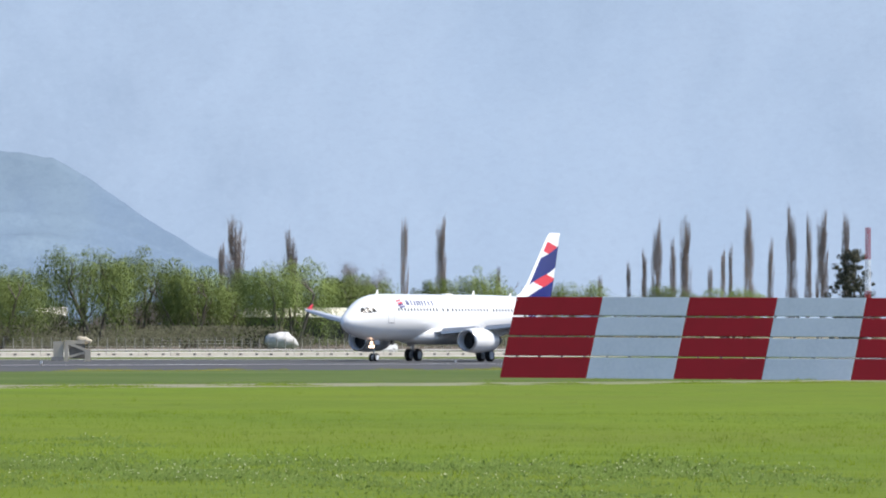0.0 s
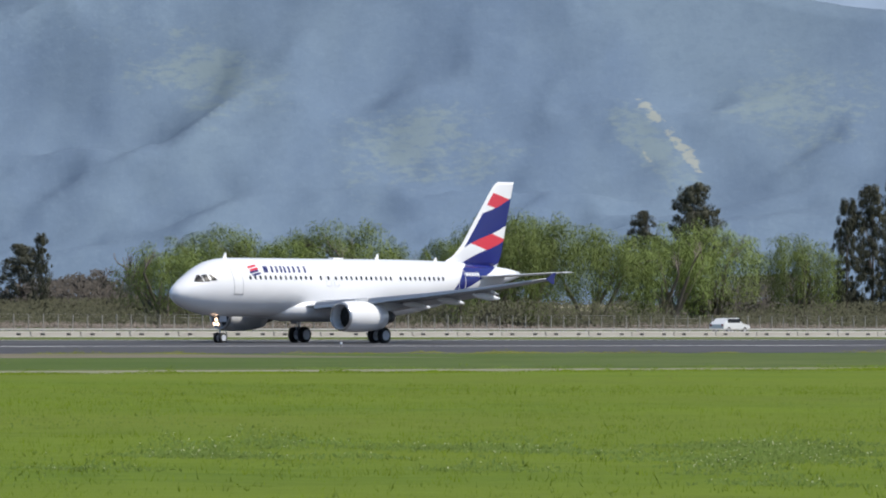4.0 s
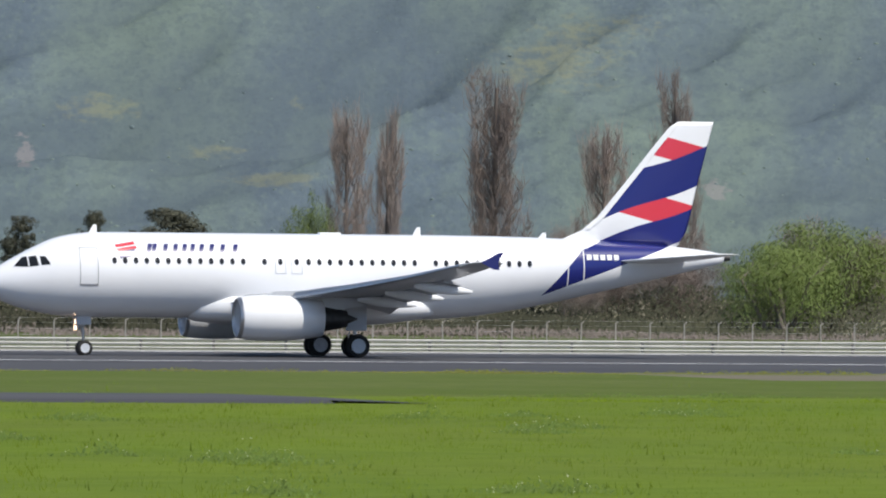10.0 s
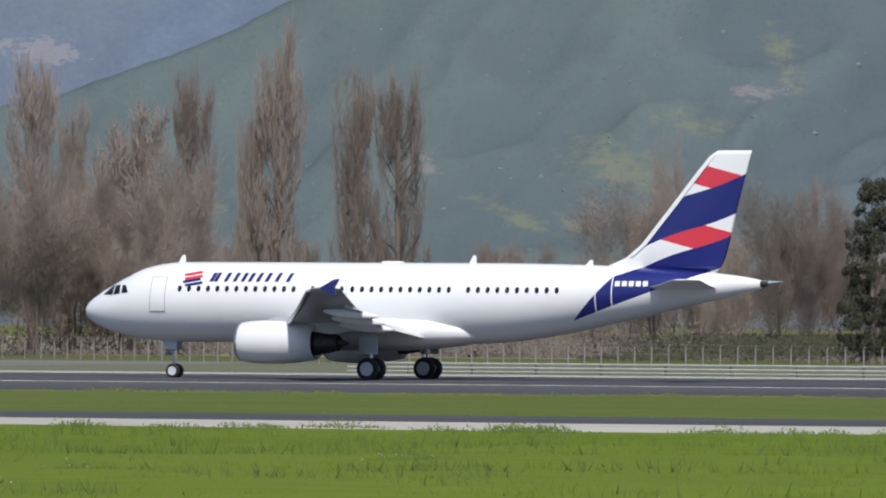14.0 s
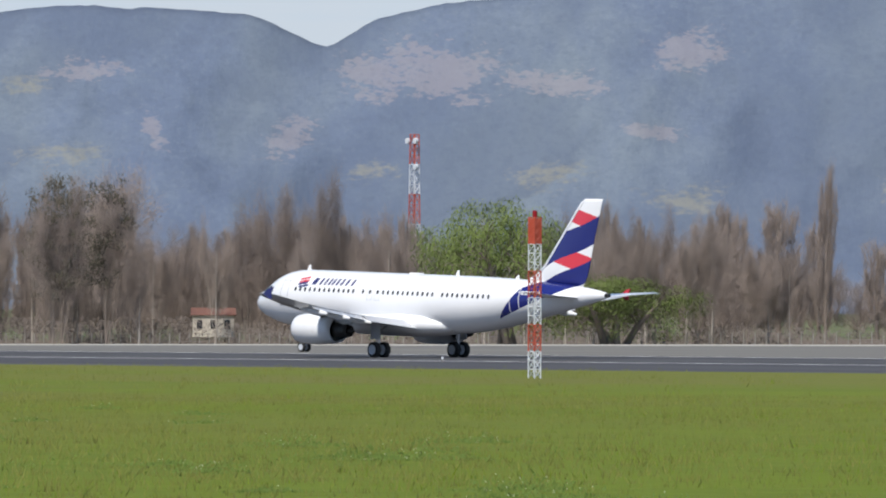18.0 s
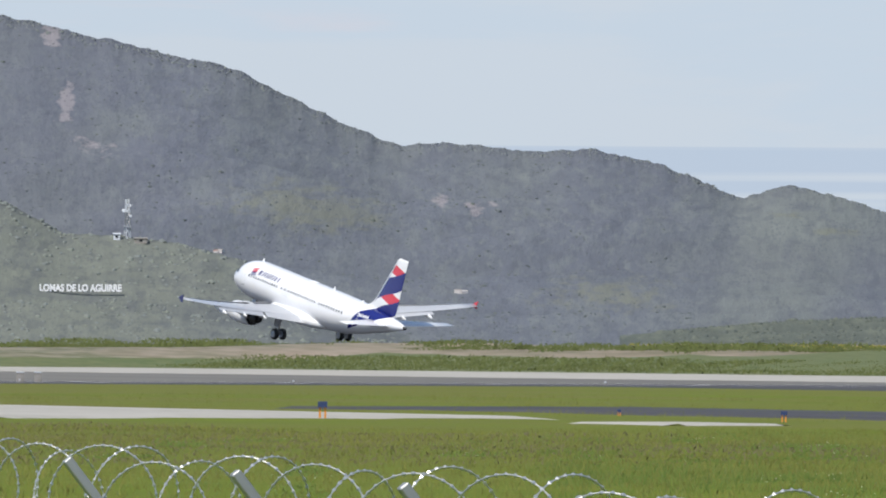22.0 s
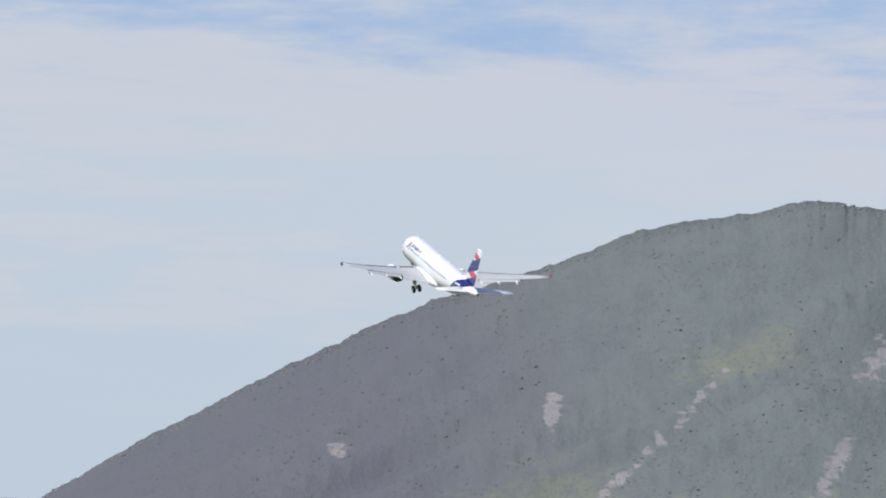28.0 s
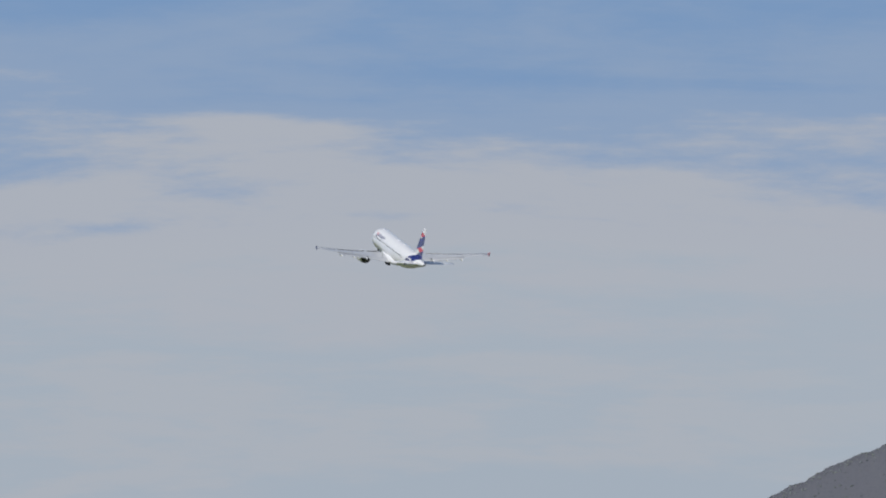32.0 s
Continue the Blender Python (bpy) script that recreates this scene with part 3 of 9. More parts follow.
def mountain(name, crest, r_crest, r_foot, material, label, seed, relief=0.16, power=1.25, step=0.05, rough=0.006, rock=(), bloom=(), shear=1.5):
    """A mountain side seen from the field. crest: (degrees left of +y, degrees above level) along the skyline. The
    slope falls from the skyline at r_crest to the plain at r_foot, with spurs and gullies between. rock, bloom: bare
    and flowering places on the slope, bloom also slopes painted as sunlit (degrees left, degrees up, half width, half
    height, slant)."""
    ca, ce = zip(*crest)
    az = np.arange(ca[0], ca[-1] + step / 2, step)
    el = np.interp(az, ca, ce)
    k = np.array([1, 3, 5, 3, 1]) / 13
    el = np.convolve(np.pad(el, 2, mode="edge"), k, "valid")
    el = el + rough * fbm(az * 9, az * 0 + seed, 5, seed, 0.65)
    top = np.tan(np.radians(el)) * r_crest + EYE[2]
    us = np.concatenate([np.linspace(0, 1, 60), [1.04, 1.12]])
    U, A = np.meshgrid(us, az, indexing="ij")
    # the crest's own knobs die out down the slope
    def eased(line, half):
        wide = max(2, int(half / step))
        bell = np.exp(-np.linspace(-2.2, 2.2, 2 * wide + 1) ** 2)
        return np.convolve(np.pad(line, wide, mode="edge"), bell / bell.sum(), "valid")

    calm, middle = eased(top, 0.9), eased(top, 0.22)
    T = calm + (middle - calm) * np.clip(U, 0, 1) ** 3 + (top - middle) * np.clip(U, 0, 1) ** 24
    R = r_foot + (r_crest - r_foot) * U
    arc = np.radians(A) * r_crest
    fan = U * (shear + 0.7 * np.sin(arc / 420 + seed))
    spur = 1 - np.abs(fbm(arc / 260 + fan, U * 1.7 + seed, 4, seed + 11))
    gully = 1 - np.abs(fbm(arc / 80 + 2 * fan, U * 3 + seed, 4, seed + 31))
    W = np.clip(U, 0, 1)
    shape = W ** power * (1 - relief * (1 - W) * 4 * W * (0.75 - 0.75 * spur + 0.4 - 0.4 * gully))
    Z = np.where(U <= 1, T * shape, T * (1 - (U - 1) * 3)) - (U <= 0) * 6.0
    HILLS[name] = (az, R[:, 0], Z)
    X, Y = -R * np.sin(np.radians(A)), R * np.cos(np.radians(A))
    v = np.stack([X.ravel(), Y.ravel(), Z.ravel()], 1)
    m = len(az)
    i = (np.arange(len(us) - 1)[:, None] * m + np.arange(m - 1)[None, :]).ravel()
    ob = mesh_ob(name, v.tolist(), np.stack([i, i + m, i + m + 1, i + 1], 1).tolist(), material, True)
    uv = ob.data.uv_layers.new(name="slope")
    loops = np.empty(len(ob.data.loops), dtype=np.int32)
    ob.data.loops.foreach_get("vertex_index", loops)
    flat = np.stack([arc.ravel(), (Z * 1.15 + R * 0.03).ravel()], 1)[loops]
    uv.data.foreach_set("uv", flat.astype(np.float32).ravel())
    E = np.degrees(np.arctan2(Z - EYE[2], R))
    # gully depth, read by the hill material to darken creases like shade
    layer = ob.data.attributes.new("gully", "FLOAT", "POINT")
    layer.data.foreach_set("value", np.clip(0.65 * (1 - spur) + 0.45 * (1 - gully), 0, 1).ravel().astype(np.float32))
    for attr, places in (("rock", rock), ("bloom", bloom)):
        val = np.zeros(Z.shape)
        for a0, e0, w, h, slant in places:
            da, de = A - a0, E - e0
            val = np.maximum(val, np.exp(-((da - slant * de) / (1.3 * w)) ** 2 - (de / (1.3 * h)) ** 2))
        layer = ob.data.attributes.new(attr, "FLOAT", "POINT")
        layer.data.foreach_set("value", ((0.86 if attr == "rock" else 0.79) * val).ravel().astype(np.float32))
    return tagged(ob, label, "mountain", kind="structure")


# aerial haze is mixed into these base colours, bluer and paler with distance
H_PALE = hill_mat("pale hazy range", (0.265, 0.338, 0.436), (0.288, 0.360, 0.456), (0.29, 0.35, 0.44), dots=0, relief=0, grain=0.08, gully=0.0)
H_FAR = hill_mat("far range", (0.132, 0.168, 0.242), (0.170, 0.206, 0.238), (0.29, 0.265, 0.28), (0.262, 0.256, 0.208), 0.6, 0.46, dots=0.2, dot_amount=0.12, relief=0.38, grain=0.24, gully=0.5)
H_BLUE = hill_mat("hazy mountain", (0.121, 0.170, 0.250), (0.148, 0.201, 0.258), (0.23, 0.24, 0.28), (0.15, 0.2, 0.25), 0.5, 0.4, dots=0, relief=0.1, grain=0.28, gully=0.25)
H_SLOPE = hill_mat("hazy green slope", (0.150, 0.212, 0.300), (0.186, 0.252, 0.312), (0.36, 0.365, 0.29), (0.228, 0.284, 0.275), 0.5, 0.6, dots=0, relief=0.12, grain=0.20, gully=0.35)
# its first, bluish flank colour is painted valley haze
H_GREEN = hill_mat("green mountain", (0.102, 0.134, 0.160), (0.140, 0.182, 0.150), (0.24, 0.22, 0.22), (0.206, 0.212, 0.128), 0.48, 0.5, dots=0.34, dot_amount=0.18, relief=0.3, grain=0.36, flank_tints=[((0.106, 0.124, 0.170), -760, -330, 0.62), ((0.112, 0.152, 0.138), 1120, 1380, 0.6)])
H_NEAR = hill_mat("scrub mountain", (0.138, 0.153, 0.182), (0.164, 0.183, 0.174), (0.285, 0.266, 0.280), (0.182, 0.192, 0.146), 0.6, 0.72, dots=0.7, dot_amount=0.32, relief=0.45, grain=0.45, gully=0.25, flank_tints=[((0.128, 0.137, 0.172), 3620, 3690, 0.35), ((0.140, 0.170, 0.150), 3770, 3850, 0.45), ((0.136, 0.158, 0.166), 3890, 3970, 0.4), ((0.119, 0.117, 0.146), 4060, 4200, 0.72)])
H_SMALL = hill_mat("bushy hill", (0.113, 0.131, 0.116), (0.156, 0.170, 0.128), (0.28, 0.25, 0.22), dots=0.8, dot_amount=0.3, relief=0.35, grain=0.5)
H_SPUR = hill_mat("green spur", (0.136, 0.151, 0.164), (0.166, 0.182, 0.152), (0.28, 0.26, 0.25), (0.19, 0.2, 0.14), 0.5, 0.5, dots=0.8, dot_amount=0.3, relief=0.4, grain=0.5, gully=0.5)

SCRUB_ROCK = [(69.24, 1.93, 0.17, 0.16, -0.6), (69.02, 1.98, 0.06, 0.16, -0.7), (68.47, 1.53, 0.045, 0.27, -0.8), (69.59, 1.16, 0.075, 0.25, -0.55), (70.75, 1.33, 0.06, 0.25, -1.0), (70.42, 1.70, 0.04, 0.18, -0.9), (71.05, 1.05, 0.05, 0.16, -1.0), (67.3, 1.5, 0.03, 0.2, -0.8), (68.31, 1.75, 0.03, 0.13, -0.6), (67.7, 1.62, 0.07, 0.07, -1), (66.0, 1.78, 0.10, 0.05, 0), (65.2, 1.86, 0.05, 0.14, 0.6)]
SCRUB_ROCK += [(68.2, 2.4, 0.10, 0.04, -2), (67.1, 2.1, 0.22, 0.05, -2), (71.47, 1.5, 0.06, 0.15, 0), (72.9, 1.27, 0.08, 0.06, 0), (64.04, 1.33, 0.20, 0.07, 0), (64.3, 2.03, 0.06, 0.09, 0), (64.2, 1.62, 0.06, 0.14, 0), (61.43, 0.9, 0.12, 0.06, -1), (61.7, 0.95, 0.06, 0.04, 0), (68.9, 0.9, 0.05, 0.09, -1), (66.5, 2.3, 0.05, 0.05, -1)]
SCRUB_BLOOM = [(67.35, 0.78, 0.55, 0.14, -1.2), (66.3, 0.85, 0.4, 0.2, -1.2), (71.5, 0.9, 0.9, 0.35, -1), (69.8, 0.75, 0.9, 0.3, -1), (68.4, 1.0, 0.8, 0.3, -1), (66.9, 1.35, 0.4, 0.3, -1), (70.2, 1.9, 0.4, 0.25, -1), (62.6, 0.9, 0.6, 0.2, 0.8), (67.0, 1.05, 0.55, 0.12, -2), (67.6, 0.85, 0.6, 0.1, -2), (66.0, 0.95, 0.5, 0.2, -1), (65.4, 0.6, 0.5, 0.2, 0), (66.6, 0.6, 0.6, 0.12, -1), (59.36, 0.86, 0.16, 0.03, 1), (59.05, 0.76, 0.2, 0.03, 1),
               (60.6, 0.35, 0.5, 0.15, 0)]
# flowering slopes; the broad high places paint sunlit slopes yellow-green
GREEN_BLOOM_LIT = [(-20.0, 1.45, 0.5, 0.25, -0.8), (-18.4, 1.0, 0.5, 0.22, -0.8), (3.2, 0.75, 1.1, 0.2, 0), (5.6, 0.9, 0.8, 0.2, -1), (4.8, 1.5, 0.5, 0.32, -1.2), (2.5, 1.4, 0.6, 0.28, -1.2), (3.6, 1.95, 0.45, 0.2, -1), (6.6, 1.7, 0.4, 0.3, -1), (-5.6, 1.5, 0.6, 0.25, -1), (-2.6, 1.5, 0.5, 0.25, -1), (-15.6, 1.55, 0.5, 0.3, -1), (21.7, 0.66, 0.16, 0.14, 1.6), (21.3, 0.6, 0.12, 0.1, 1.6), (19.9, 1.72, 0.14, 0.22, 0.4), (20.6, 1.3, 0.3, 0.12, 1), (15.46, 1.25, 0.45, 0.30, -0.5), (15.09, 1.55, 0.3, 0.15, 0), (15.3, 0.95, 0.5, 0.15, 0)]
GREEN_BLOOM_LIT += [(13.65, 0.87, 0.6, 0.20, 0), (14.2, 1.2, 0.35, 0.15, 0), (12.9, 1.22, 0.35, 0.15, 1), (12.2, 1.0, 0.4, 0.1, 1), (-13.7, 0.72, 0.45, 0.05, -2.0), (-13.2, 0.9, 0.3, 0.05, -2), (-13.86, 1.23, 0.07, 0.07, 0), (-12.5, 1.2, 0.3, 0.1, -1), (-8, 1.1, 0.4, 0.15, 1), (-4.5, 0.8, 0.5, 0.12, 0), (1.5, 1.2, 0.5, 0.15, 1), (5, 0.9, 0.4, 0.2, 0), (9, 1.4, 0.5, 0.2, 1), (18.5, 1.1, 0.4, 0.2, 0), (21, 1.0, 0.4, 0.2, 1), (24, 0.8, 0.4, 0.15, 1), (-19, 1.0, 0.3, 0.1, 0)]
GREEN_ROCK = [(16.0, 1.36, 0.2, 0.05, -2), (16.0, 0.87, 0.2, 0.06, 0), (15.1, 2.05, 0.15, 0.05, -1), (14.6, 1.4, 0.3, 0.1, 0), (13.0, 1.0, 0.4, 0.15, 0), (12.4, 0.75, 0.2, 0.1, 0), (-12.05, 0.87, 0.08, 0.11, 0), (-16.66, 0.68, 0.1, 0.07, 0),
              (-6.5, 0.9, 0.1, 0.1, 0), (3, 0.8, 0.2, 0.08, 1), (7.5, 1.1, 0.2, 0.1, 0), (20, 1.5, 0.25, 0.08, -1), (22.4, 1.0, 0.2, 0.1, 0)]
FAR_ROCK = [(25.6, 1.5, 0.45, 0.2, 0.8), (26.3, 1.3, 0.3, 0.12, 0), (24.9, 1.75, 0.35, 0.1, 1), (27.2, 1.2, 0.3, 0.08, 0), (48.5, 1.62, 0.45, 0.22, 0.4), (47.75, 1.52, 0.35, 0.10, 1.2), (48.95, 1.55, 0.25, 0.18, 0), (46.85, 1.74, 0.30, 0.14, 0), (49.5, 1.17, 0.16, 0.14, -0.4), (50.4, 1.2, 0.07, 0.16, 0.5),
            (50.9, 1.6, 0.3, 0.08, 0), (51.9, 1.5, 0.12, 0.05, 0), (28.2, 1.5, 0.3, 0.12, 0), (47.1, 1.2, 0.2, 0.06, 1)]
FAR_BLOOM = [(48.9, 0.94, 0.2, 0.08, 0), (46.86, 0.75, 0.3, 0.12, 0), (54.7, 1.05, 0.25, 0.12, 0), (53.74, 0.93, 0.35, 0.10, -1), (52.7, 0.86, 0.25, 0.10, 0), (55.6, 0.8, 0.3, 0.1, 0), (51, 1.0, 0.3, 0.1, 0), (47.8, 0.9, 0.3, 0.1, 0), (45.2, 0.8, 0.4, 0.1, 0), (51.3, 1.5, 0.2, 0.06, 0)]

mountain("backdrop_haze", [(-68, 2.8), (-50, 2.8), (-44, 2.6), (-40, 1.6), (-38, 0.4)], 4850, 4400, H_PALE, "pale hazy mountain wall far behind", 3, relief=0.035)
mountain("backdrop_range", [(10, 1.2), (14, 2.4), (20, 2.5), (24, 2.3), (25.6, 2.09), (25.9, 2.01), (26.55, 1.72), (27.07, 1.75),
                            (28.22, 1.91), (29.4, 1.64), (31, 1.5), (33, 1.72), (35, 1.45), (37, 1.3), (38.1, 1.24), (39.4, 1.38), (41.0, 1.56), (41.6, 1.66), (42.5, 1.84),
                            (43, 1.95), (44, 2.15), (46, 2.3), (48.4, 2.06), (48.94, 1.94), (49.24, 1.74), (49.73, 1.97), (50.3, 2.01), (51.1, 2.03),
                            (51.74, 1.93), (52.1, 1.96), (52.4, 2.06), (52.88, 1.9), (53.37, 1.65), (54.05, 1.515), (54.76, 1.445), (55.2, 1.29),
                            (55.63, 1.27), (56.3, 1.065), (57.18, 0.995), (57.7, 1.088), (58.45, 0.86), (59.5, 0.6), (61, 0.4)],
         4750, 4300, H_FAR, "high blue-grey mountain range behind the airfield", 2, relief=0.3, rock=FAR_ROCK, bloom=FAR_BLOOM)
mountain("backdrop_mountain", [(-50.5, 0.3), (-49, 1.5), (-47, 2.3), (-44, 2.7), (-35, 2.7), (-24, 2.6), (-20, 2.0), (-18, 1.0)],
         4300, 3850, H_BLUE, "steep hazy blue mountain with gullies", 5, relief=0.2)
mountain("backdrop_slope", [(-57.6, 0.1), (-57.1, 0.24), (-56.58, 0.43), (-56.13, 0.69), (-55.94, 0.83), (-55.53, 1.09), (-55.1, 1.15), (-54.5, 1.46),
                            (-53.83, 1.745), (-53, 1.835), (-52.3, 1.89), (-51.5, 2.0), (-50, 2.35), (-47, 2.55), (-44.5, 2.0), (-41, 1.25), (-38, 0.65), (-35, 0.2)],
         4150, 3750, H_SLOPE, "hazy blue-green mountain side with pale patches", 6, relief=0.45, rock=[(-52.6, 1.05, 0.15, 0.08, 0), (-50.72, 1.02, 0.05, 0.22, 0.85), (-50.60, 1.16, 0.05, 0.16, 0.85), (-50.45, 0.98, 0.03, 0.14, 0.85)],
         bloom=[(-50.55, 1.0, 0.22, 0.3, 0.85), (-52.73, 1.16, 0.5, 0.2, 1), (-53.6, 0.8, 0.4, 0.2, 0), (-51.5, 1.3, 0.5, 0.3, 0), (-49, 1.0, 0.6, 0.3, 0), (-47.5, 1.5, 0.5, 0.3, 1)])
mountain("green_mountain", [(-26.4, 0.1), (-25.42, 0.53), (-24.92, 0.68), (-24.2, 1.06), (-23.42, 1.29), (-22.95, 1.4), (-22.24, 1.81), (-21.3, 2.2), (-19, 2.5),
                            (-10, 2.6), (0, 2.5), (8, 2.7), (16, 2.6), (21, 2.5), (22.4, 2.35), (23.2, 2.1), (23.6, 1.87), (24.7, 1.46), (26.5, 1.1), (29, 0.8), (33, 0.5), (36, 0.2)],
         3700, 3300, H_GREEN, "green scrubby mountain with yellow flowering slopes", 9, relief=0.4, rock=GREEN_ROCK, bloom=GREEN_BLOOM_LIT)
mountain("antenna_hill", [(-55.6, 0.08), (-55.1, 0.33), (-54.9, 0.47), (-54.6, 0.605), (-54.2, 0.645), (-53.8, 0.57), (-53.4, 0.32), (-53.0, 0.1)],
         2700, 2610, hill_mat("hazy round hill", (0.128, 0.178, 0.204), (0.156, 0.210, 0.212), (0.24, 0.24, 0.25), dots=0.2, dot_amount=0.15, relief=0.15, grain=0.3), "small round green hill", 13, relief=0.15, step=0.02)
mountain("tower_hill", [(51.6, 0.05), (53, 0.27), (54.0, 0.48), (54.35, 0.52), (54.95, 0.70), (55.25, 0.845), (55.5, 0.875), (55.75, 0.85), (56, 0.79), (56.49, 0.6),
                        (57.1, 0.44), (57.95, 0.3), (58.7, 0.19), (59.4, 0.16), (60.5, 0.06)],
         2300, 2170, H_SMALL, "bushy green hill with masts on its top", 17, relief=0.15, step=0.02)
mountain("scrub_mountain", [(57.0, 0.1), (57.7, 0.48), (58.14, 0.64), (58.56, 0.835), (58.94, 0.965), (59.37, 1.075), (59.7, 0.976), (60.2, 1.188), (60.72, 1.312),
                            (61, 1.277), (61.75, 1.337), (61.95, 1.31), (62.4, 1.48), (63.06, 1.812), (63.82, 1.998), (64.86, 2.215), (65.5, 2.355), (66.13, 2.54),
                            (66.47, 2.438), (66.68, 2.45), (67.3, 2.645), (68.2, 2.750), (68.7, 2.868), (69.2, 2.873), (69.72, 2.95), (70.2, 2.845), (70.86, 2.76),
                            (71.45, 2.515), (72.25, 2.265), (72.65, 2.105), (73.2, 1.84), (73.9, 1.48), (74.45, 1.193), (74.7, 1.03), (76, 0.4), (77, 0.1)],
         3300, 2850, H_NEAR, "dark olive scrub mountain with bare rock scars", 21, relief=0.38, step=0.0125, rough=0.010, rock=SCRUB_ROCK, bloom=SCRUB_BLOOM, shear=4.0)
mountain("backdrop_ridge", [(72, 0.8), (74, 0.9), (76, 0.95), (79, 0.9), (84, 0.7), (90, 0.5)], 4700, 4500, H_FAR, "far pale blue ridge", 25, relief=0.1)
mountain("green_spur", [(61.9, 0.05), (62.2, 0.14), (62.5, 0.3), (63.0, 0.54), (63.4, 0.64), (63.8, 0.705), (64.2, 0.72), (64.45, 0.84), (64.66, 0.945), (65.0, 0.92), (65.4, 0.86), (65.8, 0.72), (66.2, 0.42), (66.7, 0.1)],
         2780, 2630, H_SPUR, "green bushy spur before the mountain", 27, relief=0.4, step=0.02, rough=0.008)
# ---- trees ----
rng = np.random.RandomState(7)


def soft_normals(me, normals):
    """Shades leaves by the round form of their clump. normals: one for each vertex; zero keeps the face's own."""
    me.normals_split_custom_set_from_vertices(normals)


def quads_mesh(name, centres, sizes, material, droop=0.0, aspect=1.0, outward=None, face=None):
    """Many small bent leaf clumps. outward: the round form each one belongs to; face: the way the leaves turn, if another."""
    n = len(centres)
    if outward is None:
        outward = rng.normal(size=(n, 3))
    nrm = (outward if face is None else face) + rng.normal(size=(n, 3)) * 0.38
    nrm /= np.linalg.norm(nrm, axis=1)[:, None]
    d = rng.normal(size=(n, 3))
    d[:, 2] -= droop
    d -= (d * nrm).sum(1)[:, None] * nrm
    d /= np.linalg.norm(d, axis=1)[:, None]
    e = np.cross(nrm, d)
    s = sizes[:, None]
    d, e = d * s * aspect, e * s
    v = np.stack([centres - d, centres + e * 0.6 + nrm * s * 0.2, centres + d, centres - e * 0.6 + nrm * s * 0.2], 1)[:, ::-1].reshape(-1, 3)
    f = np.arange(n * 4).reshape(-1, 4)
    me = bpy.data.meshes.new(name)
    me.from_pydata(v.tolist(), [], f.tolist())
    me.materials.append(material)
    soft_normals(me, np.repeat(outward, 4, 0).tolist())
    # leaves face outwards
    a, b, c = v[0], v[1], v[2]
    if np.dot(np.cross(b - a, c - a), nrm[0]) < 0:
        me.flip_normals()
        soft_normals(me, np.repeat(outward, 4, 0).tolist())
    return me


def limb(verts, faces, a, b, r0, r1, n=5):
    """Adds one tapered limb from a to b."""
    a, b = np.array(a), np.array(b)
    w = b - a
    w = w / (np.linalg.norm(w) + 1e-9)
    u = np.cross(w, (0.3, 0.9, 0.2))
    u /= np.linalg.norm(u)
    q = np.cross(w, u)
    base = len(verts)
    for c, r in ((a, r0), (b, r1)):
        for k in range(n):
            t = 2 * math.pi * k / n
            verts.append(tuple(c + r * (math.cos(t) * u + math.sin(t) * q)))
    for k in range(n):
        faces.append((base + k, base + (k + 1) % n, base + n + (k + 1) % n, base + n + k))


def branch_out(verts, faces, a, way, length, r, depth, spread, up, tips, n=5, kids=(3, 4), segs=2):
    """A limb that bends and forks."""
    a, way = np.array(a, float), np.array(way, float)
    for _ in range(segs):
        way = way + rng.normal(scale=0.13, size=3) + np.array((0, 0, up))
        way /= np.linalg.norm(way)
        b = a + way * length / segs
        limb(verts, faces, a, b, r, r * 0.78, max(3, n))
        a, r = b, r * 0.78
        tips.append(a)
        if depth > 0:
            for _ in range(rng.randint(kids[0], kids[1] + 1)):
                side = rng.normal(size=3)
                side -= side.dot(way) * way
                side /= np.linalg.norm(side)
                w = way + side * spread * rng.uniform(0.6, 1.2)
                branch_out(verts, faces, a, w / np.linalg.norm(w), length * rng.uniform(0.45, 0.7), r * 0.6, depth - 1, spread, up, tips, max(3, n - 1), kids)


